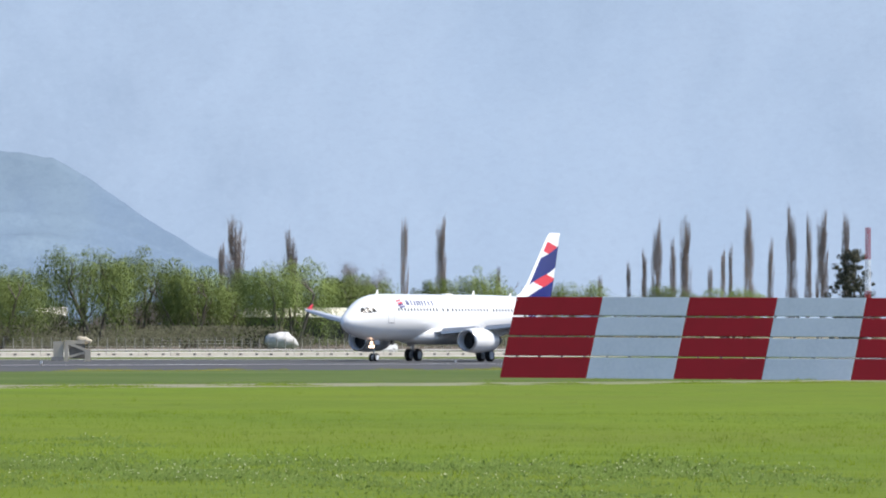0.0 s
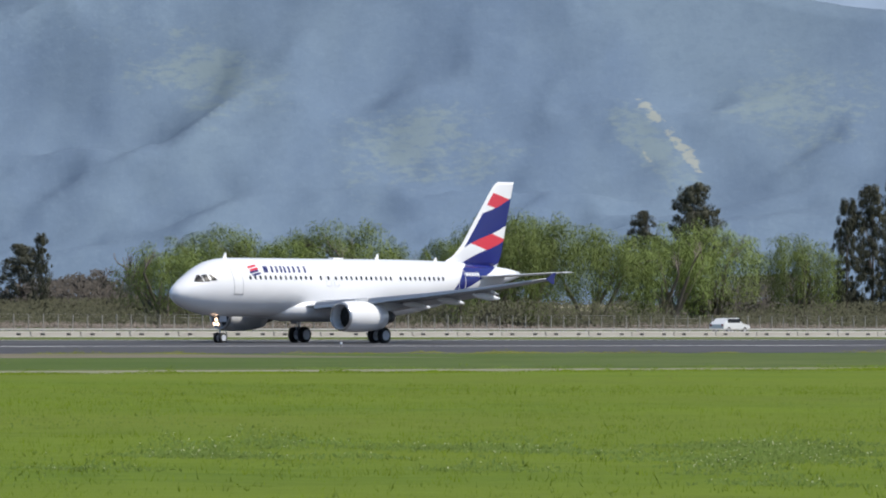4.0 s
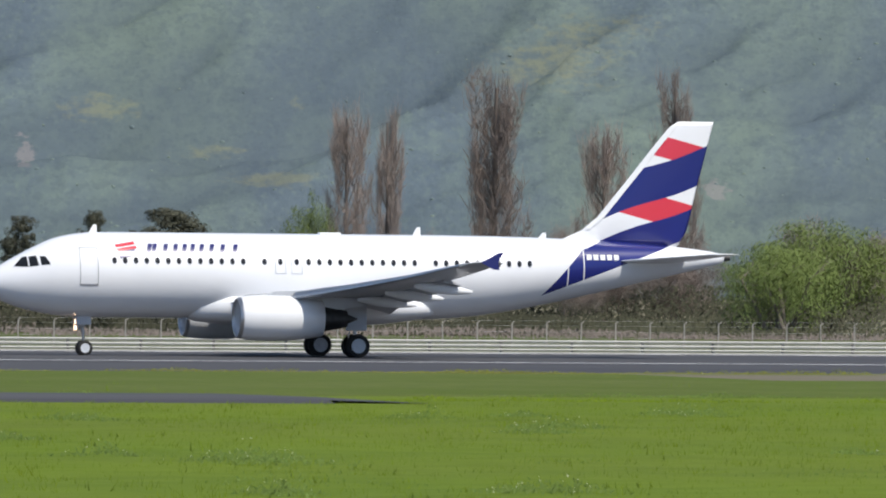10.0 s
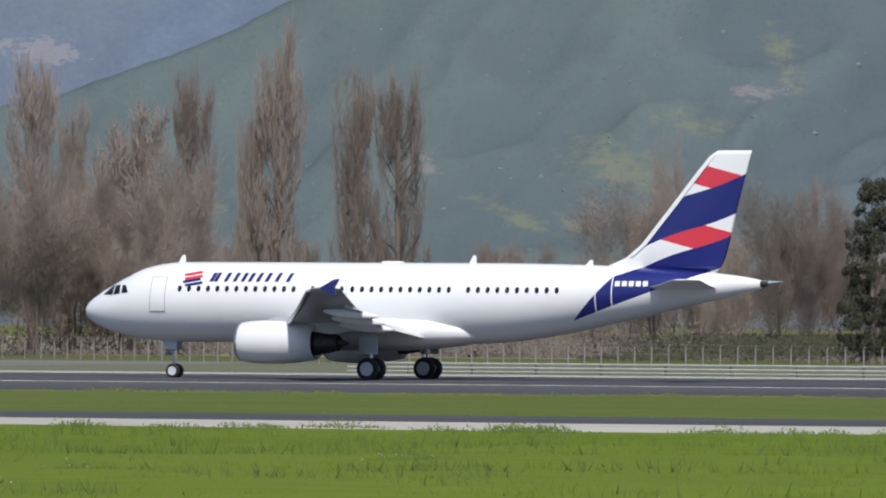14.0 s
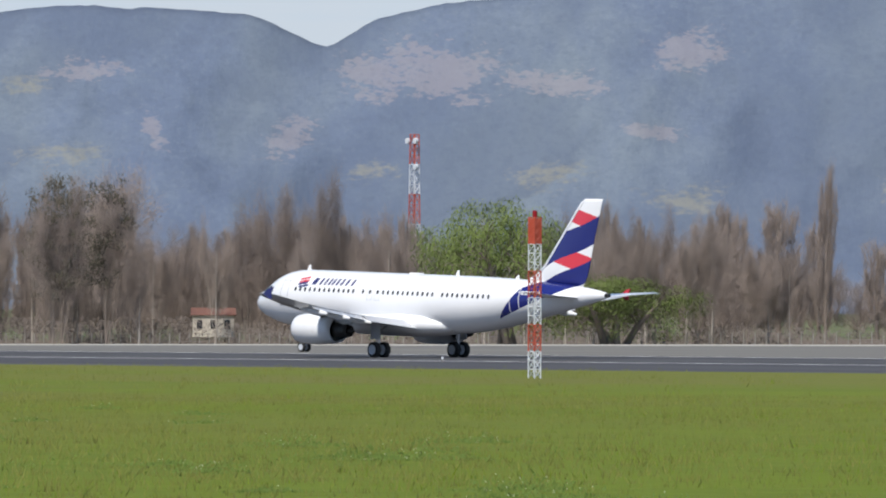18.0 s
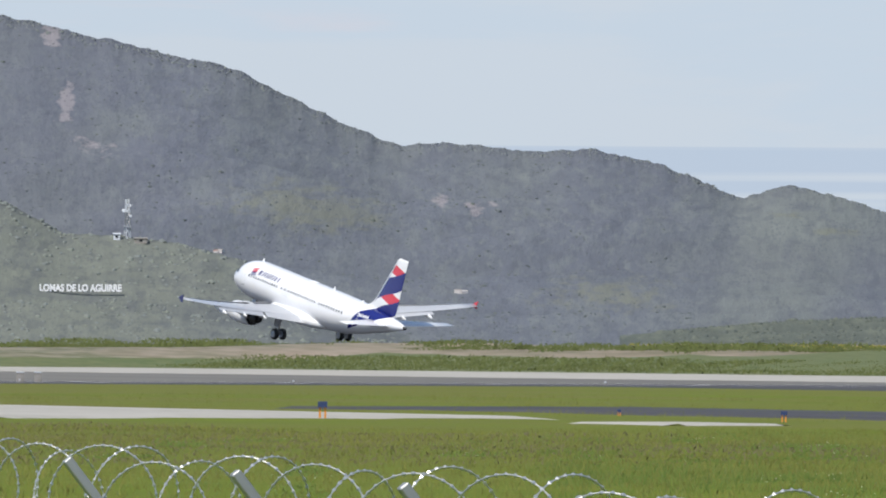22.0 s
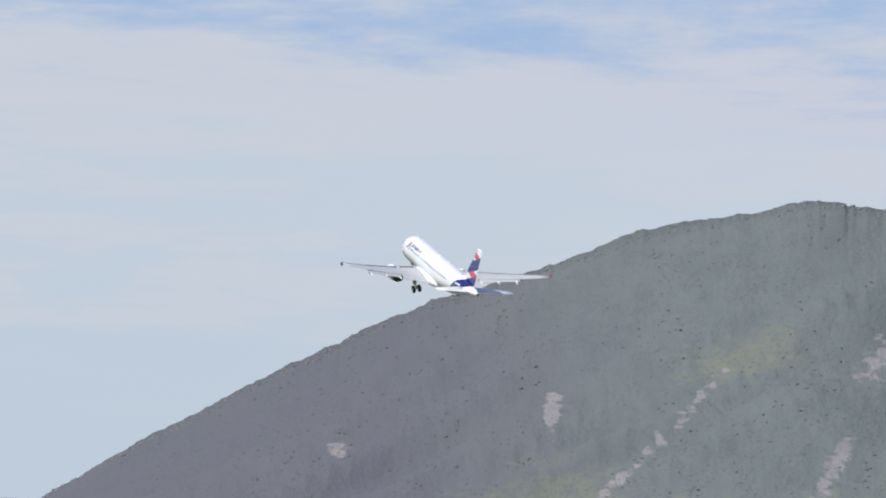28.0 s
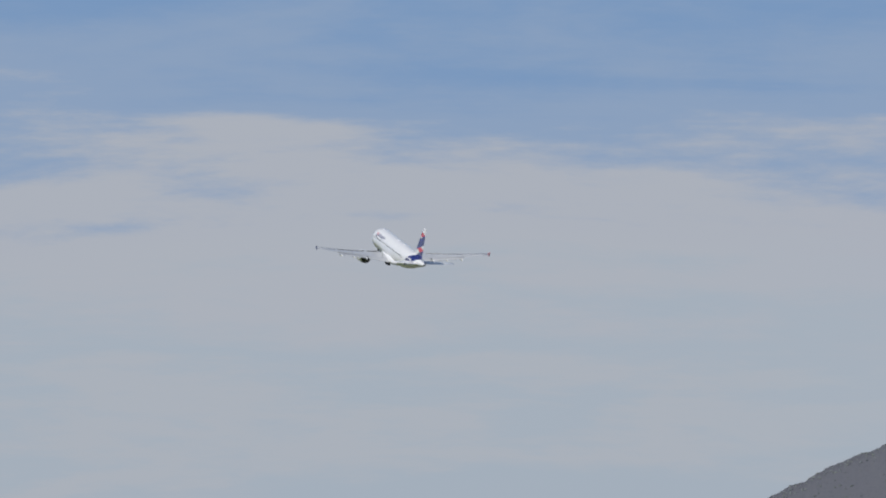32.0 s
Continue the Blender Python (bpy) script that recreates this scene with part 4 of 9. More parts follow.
def tree_model(name, limbs_v, limbs_f, bark, crown_mesh, crown_name, label, category, group, stem=(0.02, 0.5), outward=None):
    """A tree one metre high and one wide, to be copied: trunk with limbs, and crown."""
    ob = empty(name)
    # the limbs belong to the crown
    n0 = len(crown_mesh.vertices)
    lm = bpy.data.meshes.new("limbs")
    lm.from_pydata([tuple(map(float, v)) for v in limbs_v], [], limbs_f)
    lm.materials.append(crown_mesh.materials[0])
    lm.materials.append(bark)
    lm.polygons.foreach_set("material_index", [1] * len(lm.polygons))
    jb = bmesh.new()
    jb.from_mesh(crown_mesh)
    jb.from_mesh(lm)
    crown_mesh.materials.append(bark)
    jb.to_mesh(crown_mesh)
    jb.free()
    if outward is not None:
        soft_normals(crown_mesh, np.repeat(outward, 4, 0).tolist() + [(0, 0, 0)] * (len(crown_mesh.vertices) - 4 * len(outward)))
    bpy.data.meshes.remove(lm)
    # a flared stem with slight bends
    trunk_v, trunk_f = [], []
    r, top = stem
    rings = 5
    for i in range(rings):
        u = i / (rings - 1)
        cx, cy = 0.012 * math.sin(3 * u), 0.010 * math.sin(4 * u)
        rr = r * (1.35 - 0.35 * min(1, u * 5)) * (1 - 0.6 * u)
        for k in range(7):
            a = 2 * math.pi * k / 7
            trunk_v.append((cx + rr * math.cos(a), cy + rr * math.sin(a), top * u))
        if i:
            trunk_f += [((i - 1) * 7 + k, (i - 1) * 7 + (k + 1) % 7, i * 7 + (k + 1) % 7, i * 7 + k) for k in range(7)]
    me = bpy.data.meshes.new("trunk")
    me.from_pydata([tuple(map(float, v)) for v in trunk_v], [], trunk_f)
    me.materials.append(bark)
    me.shade_smooth()
    t = new("trunk", me)
    t.parent = ob
    c = new("crown", crown_mesh)
    c.parent = ob
    tagged(c, kind="stuff")
    return tagged(ob, label, category, group)


def willow(seed):
    """Spreading willow: leaning forked trunks under a broad crown of hanging strands, bare below."""
    rng.seed(seed)
    v, f, tips = [], [], []
    for k in range(4):
        a = rng.uniform(0, 2 * math.pi)
        out = rng.uniform(0.10, 0.30)
        foot = np.array((rng.uniform(-0.10, 0.10), rng.uniform(-0.10, 0.10), 0.0))
        knee = foot + np.array((0.45 * out * math.cos(a), 0.45 * out * math.sin(a), rng.uniform(0.16, 0.26)))
        head = foot + np.array((1.2 * out * math.cos(a), 1.2 * out * math.sin(a), rng.uniform(0.42, 0.56)))
        limb(v, f, foot, knee, 0.024, 0.018, 6)
        limb(v, f, knee, head, 0.018, 0.011, 6)
        for j in range(3):
            w = rng.normal(size=3) * (0.6, 0.6, 0.2) + (0, 0, 0.9)
            branch_out(v, f, head if j else knee, w / np.linalg.norm(w), 0.17, 0.008, 1, 0.7, 0.02, tips, 4, (2, 3))
    cs, os, ls = [], [], []
    for k in range(58):
        t = rng.uniform(0, 2 * math.pi)
        rr = 0.46 * rng.uniform(0, 1) ** 0.6
        top = 0.97 - 0.95 * rr * rr - rng.uniform(0, 0.20)
        lr = rng.uniform(0.06, 0.13)
        n = 360
        d = rng.normal(size=(n, 3))
        d /= np.linalg.norm(d, axis=1)[:, None]
        d[:, 2] = np.abs(d[:, 2]) * 0.9 - 0.2
        p = np.array((rr * math.cos(t), rr * math.sin(t), top - lr)) + d * (lr * rng.uniform(0.5, 1.1, n) ** 0.5)[:, None] * (1, 1, 0.8)
        # the strands hang from the rounded head
        hang = rng.uniform(0, 1, n) ** 1.5 * rng.uniform(0.2, 0.68)
        p[:, 2] -= hang
        cs.append(p)
        o = d * 0.8 + (p - np.array((0, 0, 0.45))) * 1.5 + np.array((0, 0, 0.45))
        os.append(o / np.linalg.norm(o, axis=1)[:, None])
    c, out = np.concatenate(cs), np.concatenate(os)
    keep = c[:, 2] > 0.06
    c, out = c[keep], out[keep]
    c[:, 2] = np.minimum(c[:, 2], 1.0)
    return tree_model("green_tree", v, f, M_BARK, quads_mesh("crown", c, rng.uniform(0.0030, 0.0058, len(c)), M_WILLOW, 3.2, 3.4, out), "crown",
                      "leafy spreading willow with leaning trunks behind the airfield fence", "tree", "trees behind the airfield", (0.022, 0.4), out)


def eucalypt(seed):
    """Tall dark tree with clumped foliage and see-through gaps."""
    rng.seed(seed)
    v, f, tips = [], [], []
    branch_out(v, f, (0, 0, 0.1), (0.03, 0, 1), 0.42, 0.018, 2, 0.55, 0.10, tips, 5, (2, 3), 2)
    limb(v, f, (0.01, 0, 0.35), (0.02, 0, 0.9), 0.014, 0.004)
    cs, os = [], []
    lean = rng.uniform(-0.12, 0.12)
    for k in range(260):
        z = rng.uniform(0.06, 0.98)
        wide = 0.47 * math.sin(math.pi * min(1, 0.26 + 0.68 * z)) ** 0.7
        t = rng.uniform(0, 2 * math.pi)
        rr = wide * rng.uniform(0.15, 0.95)
        lr = rng.uniform(0.025, 0.075)
        n = 110
        d = rng.normal(size=(n, 3))
        d /= np.linalg.norm(d, axis=1)[:, None]
        p = np.array((rr * math.cos(t) + lean * z, rr * math.sin(t), z)) + d * (lr * rng.uniform(0.3, 1.1, n) ** 0.5)[:, None] * (1.3, 1.3, 0.6)
        cs.append(p)
        o = d + (p - np.array((0, 0, 0.5))) * (1.6, 1.6, 0.8) + np.array((0, 0, 0.3))
        os.append(o / np.linalg.norm(o, axis=1)[:, None])
    c, out = np.concatenate(cs), np.concatenate(os)
    c[:, 2] = np.clip(c[:, 2], 0.05, 1.0)
    return tree_model("dark_tree", v, f, M_BARK, quads_mesh("crown", c, rng.uniform(0.0048, 0.0105, len(c)), M_EUCA, 0.9, 1.5, out), "crown",
                      "tall dark evergreen tree with clumped foliage", "tree", "trees behind the airfield", (0.03, 0.75), out)


def twig_mesh(name, starts, ways, lengths, width):
    """Fine twigs as thin spikes."""
    n = len(starts)
    ways = ways / np.linalg.norm(ways, axis=1)[:, None]
    u = np.cross(ways, rng.normal(size=(n, 3)))
    u /= np.linalg.norm(u, axis=1)[:, None]
    tip = starts + ways * lengths[:, None]
    v = np.stack([starts + u * width, starts - u * width, tip], 1).reshape(-1, 3)
    f = np.arange(3 * n).reshape(-1, 3)
    me = bpy.data.meshes.new(name)
    me.from_pydata(v.tolist(), [], f.tolist())
    me.materials.append(M_TWIG)
    return me


def poplar(seed):
    """Leafless columnar tree: many upright branches close to the stem."""
    rng.seed(seed)
    v, f = [], []
    st, wy, ln = [], [], []
    for k in range(60):
        z = rng.uniform(0.06, 0.8)
        t = rng.uniform(0, 2 * math.pi)
        out = rng.uniform(0.16, 0.46) * (1 - 0.55 * z)
        top = min(1.0, z + rng.uniform(0.12, 0.3))
        a = np.array((0, 0, z))
        b = np.array((out * math.cos(t), out * math.sin(t), z + (top - z) * 0.45))
        c = b + np.array((out * 0.25 * math.cos(t), out * 0.25 * math.sin(t), (top - z) * 0.6))
        limb(v, f, a, b, 0.006, 0.004, 3)
        limb(v, f, b, c, 0.004, 0.0012, 3)
        for j in range(105):
            p = b + (c - b) * rng.uniform(-0.6, 1)
            st.append(p + rng.normal(size=3) * (0.03, 0.03, 0.01))
            wy.append(np.array((rng.normal() * 0.36, rng.normal() * 0.36, rng.uniform(0.18, 0.5))))
            ln.append(rng.uniform(0.05, 0.15))
    # lengths are stretched with the tree, so twigs lean upright by themselves
    crown = twig_mesh("crown", np.array(st), np.array(wy), np.array(ln), 0.0027)
    return tree_model("bare_poplar", v, f, M_BARK, crown, "twigs", "leafless brown columnar poplar", "tree", "trees behind the airfield", (0.05, 0.97))


def bare_tree(seed, bark=None, stem=(0.016, 0.4)):
    """Leafless broad tree with fine twigs."""
    rng.seed(seed)
    v, f, tips = [], [], []
    for k in range(3):
        w = np.array((rng.uniform(-0.5, 0.5), rng.uniform(-0.5, 0.5), 1.0))
        branch_out(v, f, (rng.uniform(-0.06, 0.06), rng.uniform(-0.06, 0.06), 0), w / np.linalg.norm(w), 0.55, 0.0068, 3, 0.8, 0.06, tips, 4, (2, 2), 2)
    tips = np.array(tips)
    tips = tips[tips[:, 2] > 0.2]
    n = 21000
    base = tips[rng.randint(0, len(tips), n)]
    st = base + rng.normal(size=(n, 3)) * 0.05
    wy = rng.normal(size=(n, 3)) * 0.7 + (0, 0, 0.6) + base * (0.9, 0.9, 0)
    crown = twig_mesh("crown", st, wy, rng.uniform(0.05, 0.15, n), 0.0011)
    # bring the whole to unit size
    ob = tree_model("bare_tree", v, f, bark or M_BARK, crown, "twigs", "leafless brown broad tree with fine twigs", "tree", "trees behind the airfield", stem)
    top = max(p[2] for p in v)
    wide = 2 * np.percentile(np.abs([p[0] for p in v] + [p[1] for p in v]), 97)
    for c in ob.children:
        c.data.transform(Matrix.Diagonal((1 / wide, 1 / wide, 1 / (top * 1.06), 1)))
    return ob


def sparse_tree(seed):
    """Tall half-bare tree: fine branches with thin dull foliage towards the top."""
    ob = bare_tree(seed)
    ob.name = "sparse_tree"
    tagged(ob, "tall half-bare tree with thin dull foliage", "tree", "trees behind the airfield")
    c, o = [], []
    for k in range(90):
        z = rng.uniform(0.35, 0.97)
        t, rr = rng.uniform(0, 2 * math.pi), rng.uniform(0.05, 0.42)
        d = rng.normal(size=(60, 3))
        d /= np.linalg.norm(d, axis=1)[:, None]
        c.append(np.array((rr * math.cos(t), rr * math.sin(t), z - 0.5 * rr * rr)) + d * (rng.uniform(0.02, 0.08, 60)[:, None]) * (1.5, 1.5, 0.6))
        o.append(d)
    leaf = new("foliage", quads_mesh("foliage", np.concatenate(c), rng.uniform(0.005, 0.012, 90 * 60), M_SPARSE, 0.3, 1.3, np.concatenate(o)))
    leaf.parent = ob
    tagged(leaf, kind="stuff")
    return ob


def pale_tree(seed):
    """Slender leafless tree with a pale straight stem."""
    ob = bare_tree(seed, M_PALEBARK, (0.026, 0.85))
    ob.name = "pale_stem_tree"
    return tagged(ob, "slender leafless tree with a pale grey stem", "tree", "trees behind the airfield")


def grove(models, places, spread=1.0):
    for i, (x, y, high, wide) in enumerate(places):
        wide *= spread
        # past the bend of the road the trees stand farther back
        s = float(np.interp(math.degrees(math.atan2(-x, y)), [41, 46], [1.0, 1.225]))
        x, y, high, wide = x * s, y * s, high * s, wide * s
        m = pose(x, y, ground_z(x) - 0.1, 0, 0, (i * 137.5 + x) % 360) @ Matrix.Diagonal((wide, wide, high, 1))
        copy_thing(models[i % len(models)], m)


def drop_model(ob):
    for c in list(ob.children):
        bpy.data.objects.remove(c)
    bpy.data.objects.remove(ob)


# x, y, height, width
WILLOWS_A = [(-658.7, 591.6, 13.6, 10.5), (-648, 597.7, 6.6, 10.5), (-532.2, 597.7, 10.3, 5.8), (-293.3, 577.2, 11.1, 5.1), (-138.4, 598.7, 9.2, 4.9), (-127.7, 573.1, 9.3, 4.3), (-124.5, 574.8, 9.7, 5), (-123.3, 591.7, 11.1, 5.6), (-114.1, 594.3, 12.8, 4.4), (-111.9, 571.2, 14.6, 8.8), (-61.8, 583.4, 9.9, 8.9), (-31.6, 591.4, 11, 10.1), (-31.3, 572.1, 12, 9.1), (-1.5, 586.2, 12.8, 7), (8.7, 571.9, 10, 4.1), (20.7, 597.4, 11.2, 6.7), (30.9, 575.9, 8.7, 9.9), (50.3, 597.4, 9.3, 5.1), (53, 584, 9.2, 4.2), (56.9, 592.4, 9.3, 3.5), (80.3, 598.3, 8.5, 3.6), (88.2, 592.3, 10.2, 9.5), (142.3, 572.6, 8.8, 2.7), (178.6, 580.7, 6.4, 5.6)]
WILLOWS_B = [(186.1, 594.1, 7.8, 7.8), (218, 588.3, 5.8, 5.4), (230.1, 583.2, 8.1, 3.3), (232.6, 578.3, 7.1, 4.1), (248.6, 595.2, 9, 4.7), (252.9, 580.8, 8.9, 6.7), (296, 593.7, 8.5, 9.2), (299.5, 585.3, 8.9, 8.7), (318, 596.9, 9.6, 6.7), (339.7, 592.5, 12.5, 13), (372.8, 590.2, 12.9, 6), (373.5, 574.6, 12.7, 11.3), (396.2, 588.2, 12.3, 11.2), (412.8, 573.4, 9.3, 7.9), (422.4, 586.1, 9.2, 7.1), (428.5, 587.7, 8, 5.7), (449.3, 577.9, 13.2, 9.6), (513.3, 595.1, 7.5, 6.2), (515.8, 582.3, 8.1, 7.2), (559.1, 587, 8.9, 8), (589.3, 594.7, 9.7, 8.8), (601.8, 587.7, 8.7, 6.1), (630.2, 581.2, 8, 6.8), (655, 596.1, 9.9, 7.6)]
WILLOWS_C = [(655.7, 588.9, 8.5, 5.2), (667.5, 576.1, 8.9, 5.2), (681.8, 596.3, 8.4, 4.2), (692.8, 586.5, 11.3, 7.2), (704.9, 588.5, 10, 7.3), (790.8, 581.5, 13.5, 7.1), (804, 585.1, 10.7, 5.2), (810.4, 574, 8.9, 5.9), (815.4, 585.6, 9, 7.3), (820.1, 597.3, 10.6, 5.3), (826.2, 575.4, 8.7, 7.3), (860.2, 586.3, 11.6, 8.2), (862.8, 598.1, 8.9, 6.2), (890.9, 591, 9.8, 7), (891.5, 598.2, 11.2, 9.2), (892, 577.1, 10.5, 7.7), (901.7, 590.5, 9.2, 7.8), (960.2, 598.5, 8.8, 4.5), (966.1, 595.2, 9.6, 6.7)]
WILLOWS_D = [(668, 592, 10.5, 7.5), (684, 585, 11.0, 7.0), (700, 596, 11.5, 8.0), (716, 588, 10.0, 7.0), (731, 594, 11.0, 7.5), (742, 590, 9.5, 6.5), (924, 590, 9.0, 7.5), (938, 595, 8.5, 7.5), (985, 592, 8.5, 7), (1005, 590, 8, 7), (1030, 594, 8, 8)]
FAR_POPLARS = [(1143.8, 753.1, 15.7, 1.8), (1153.3, 746.2, 17.6, 2.9), (1178.5, 773.3, 19.8, 4.3), (1206.6, 758.2, 20.3, 1.7), (1225.6, 751.5, 12.7, 1.4), (1233.6, 767.8, 20.6, 2.5), (1266.8, 750.6, 13.8, 1.2), (1269.1, 746.3, 20.4, 2.5), (1280.4, 747.2, 21, 2.7), (1284, 766.5, 11.7, 1.2), (1292.3, 756.8, 17.7, 1.8), (1292.7, 762.7, 15.8, 1.4), (1312.5, 758.2, 16.4, 1.4), (1323.7, 750.8, 23.6, 2.6), (1325.3, 748.1, 22.1, 1.6), (1333.1, 772.8, 13.6, 1.4), (1338.9, 768, 23.5, 2.8), (1340, 772.6, 17.2, 1.2), (1343.3, 750.7, 22.8, 2), (1350.7, 770.3, 18.4, 1.6), (1356.2, 762.8, 23.2, 2.9)]
SPARSE_TREES = [(-777.4, 612.3, 19.8, 9.5), (-768, 600.2, 18.6, 7.5), (-747.2, 604.8, 19.1, 8.5), (-737.5, 603.4, 19.6, 8.0), (-730, 589.6, 19.2, 6.6), (-808, 628, 17.0, 7.5), (-815, 622, 15.0, 7.0)]
EUCALYPTS_A = [(-412.8, 598.5, 17.4, 8.6), (-372.3, 600.5, 17.7, 6.5), (-321.9, 614.8, 17.1, 9.6), (-206.8, 590.5, 13.6, 4.1), (-100.1, 605.7, 14.7, 1.8), (72.3, 615.5, 8.6, 2.9), (107.1, 610.2, 11, 4.5), (111.8, 599.4, 11.7, 5.2), (129, 607, 8.5, 2.9), (131.1, 590.3, 8.8, 2.4), (140.7, 608.5, 9.2, 6.2), (248.9, 592.2, 13.8, 6.3), (262.1, 598.2, 20.5, 9.5), (298.8, 602.4, 17, 5.8), (304.6, 604, 14, 4.5), (310.4, 601.7, 14, 4.9), (311.9, 611.6, 14.6, 4.1), (317, 606.7, 8.7, 3), (357.5, 589.4, 15, 6.4)]
EUCALYPTS_B = [(371.2, 591.1, 15.6, 3.2), (550.4, 597.3, 9.9, 4.8), (631.7, 600.1, 9.7, 2), (642.7, 613.7, 8.7, 4.1), (652.4, 611.2, 5.2, 4.7), (664.6, 593.4, 9.4, 2.6), (730.2, 595.1, 16.1, 5.6), (736.6, 607.2, 13.1, 4.2), (767.8, 603.3, 14.9, 3.2), (771.7, 602.7, 16.5, 3.9), (774.7, 599.2, 14.6, 3.2), (779.5, 605.9, 17.9, 2.6), (783, 599.1, 15.1, 3.2), (787.9, 606.2, 16.1, 2.9), (789.4, 593, 14.5, 4.6), (795.6, 605.5, 15.6, 3.3), (806.4, 609.5, 17, 4.7), (1074.9, 599.4, 14.5, 5.7)]
BARE_TREES_A = [(-765, 606, 15.5, 7.0), (-754, 612, 15.5, 7.0), (-909, 631.6, 9.8, 8), (-898.9, 606.3, 8.2, 7.9), (-889.3, 608.4, 8.9, 7.8), (-888.1, 615.3, 9.4, 8.5), (-882.2, 619.9, 9.4, 8.5), (-873.9, 621.8, 8.6, 7.8), (-865.5, 615.8, 8.8, 6.3), (-862.5, 606.9, 10.1, 6.9), (-791.8, 607.7, 9.4, 5.9), (-757.8, 630.9, 13.7, 7.8), (-755.7, 622.5, 13.6, 5.8)]
BARE_TREES_A += [(-744.5, 629.9, 16.8, 7.7), (-733.2, 625.3, 17.9, 6.3), (-721.8, 631.3, 15.3, 5.1), (-718.3, 618.3, 19.2, 7.5), (-681.6, 630.3, 13, 4.3), (-667.3, 628, 13.1, 6.6), (-657.2, 617.5, 13.2, 7.7), (-645, 613.5, 10.4, 5.3), (-606.4, 616.8, 10.1, 5.1), (-605.1, 607.5, 10.1, 4), (-585.4, 610.6, 14.2, 7.2), (-504.7, 608.6, 18.4, 7.8), (-501, 624.6, 17.1, 7.9)]
BARE_TREES_B = [(-312, 606, 15.5, 7.5), (-304, 612, 16.5, 7), (-297, 603, 14.5, 7), (-289, 610, 15.5, 7.5), (-281, 606, 13.5, 7), (-273, 612, 12.5, 6.5), (-467.2, 621.5, 17.2, 6.1), (-443.8, 612.7, 16.9, 7.5), (-405.1, 619.1, 16.8, 7.8), (-352.5, 628.8, 21.7, 5.2), (-338, 613.3, 13, 6), (-249.4, 619.6, 9.4, 4.8), (-247.5, 628, 9.1, 4.9), (-227.3, 606.4, 17.2, 3.8), (-225.3, 627.2, 14.4, 5.3)]
BARE_TREES_B += [(-219.9, 606.5, 14.2, 6), (-170.1, 624.2, 14.5, 5.5), (-164.4, 619.5, 11.4, 4.6), (-156.4, 625.9, 18.8, 8.5), (-130.8, 613.9, 18.1, 4.5), (-108.6, 606.8, 16.7, 11.4), (-90.9, 612.1, 18.9, 21.2), (-75.5, 619, 17.6, 8.2), (-72.8, 615.4, 13.7, 10.6), (-53.1, 622.4, 17.4, 15.6), (-10.8, 604.4, 16.4, 11.9), (70.3, 625.1, 11.6, 3.7), (162.7, 621.1, 8.1, 4.2), (170.3, 607.5, 8.1, 5), (225.7, 617.2, 6.8, 5.6)]
BARE_TREES_C = [(226.6, 609.3, 8.4, 5.6), (234.7, 615, 8.5, 4.3), (406.1, 614.2, 15.1, 11.6), (529.6, 629.1, 16.4, 9.2), (530.4, 618.4, 12.5, 7), (662.4, 615.7, 7.9, 3.6), (971.1, 618.8, 11.5, 6.8)]
POPLARS_A = [(-892.6, 642.2, 16.1, 4.3), (-870.7, 633.8, 15.8, 2.1), (-861.7, 629.4, 16, 2.5), (-861.1, 632.5, 16.3, 2.1), (-860.2, 649.5, 12.2, 1.8), (-854, 629.5, 16.2, 2.1), (-850.3, 636.7, 15.9, 2.8), (-850, 632.5, 18.3, 2.8), (-834.1, 627.2, 12.6, 1.7), (-807.8, 631, 27.1, 4.7), (-655, 627.5, 14.8, 4.2), (-653, 632.5, 18.5, 2.4), (-649.8, 637, 10.6, 3.4), (-638.6, 633.6, 11.1, 3.6), (-619.5, 649.1, 16.1, 4.7), (-607.3, 641.8, 16.5, 2.6), (-604.7, 651.4, 18.9, 4.5), (-601, 652.6, 19.1, 3.2), (-597.7, 635.4, 17.4, 3.8), (-594, 640.3, 17.2, 2.9), (-590.3, 631.7, 15.6, 3.1), (-574.2, 636.4, 19.2, 6.2), (-574.1, 631.2, 18.9, 7.3), (-570, 650.8, 23.7, 4)]
POPLARS_B = [(-565.7, 637.4, 21.7, 5.1), (-562.6, 646.6, 25.8, 6.2), (-549.2, 650.1, 22.9, 5), (-548.4, 635.3, 23.7, 4.4), (-542.1, 643.1, 19.9, 5), (-536.6, 652.1, 21.1, 4.5), (-466.9, 633.2, 20.5, 4.7), (-445.2, 629.3, 21.3, 5.1), (-421.5, 626.8, 19, 4.5), (-414.8, 652.5, 21, 5.1), (-348.6, 643.8, 20.7, 5.3), (-307.6, 630.3, 18.7, 4.6), (-298, 649.5, 20, 3.1), (-295.5, 636.3, 23.8, 4.4), (-285.9, 635.2, 19.6, 6.9), (-282.8, 651.8, 20, 2.8), (-280.8, 635, 22.5, 3.7), (-280.7, 652.2, 26.3, 4.5), (-274, 653.1, 22.8, 3.7), (-268.3, 648.6, 22.6, 4.2), (-216.2, 648, 22.8, 4.1), (-208.1, 645.3, 25.4, 6.3), (-199.5, 635.5, 24.2, 4.4), (-193.5, 651.9, 22.6, 4.9)]
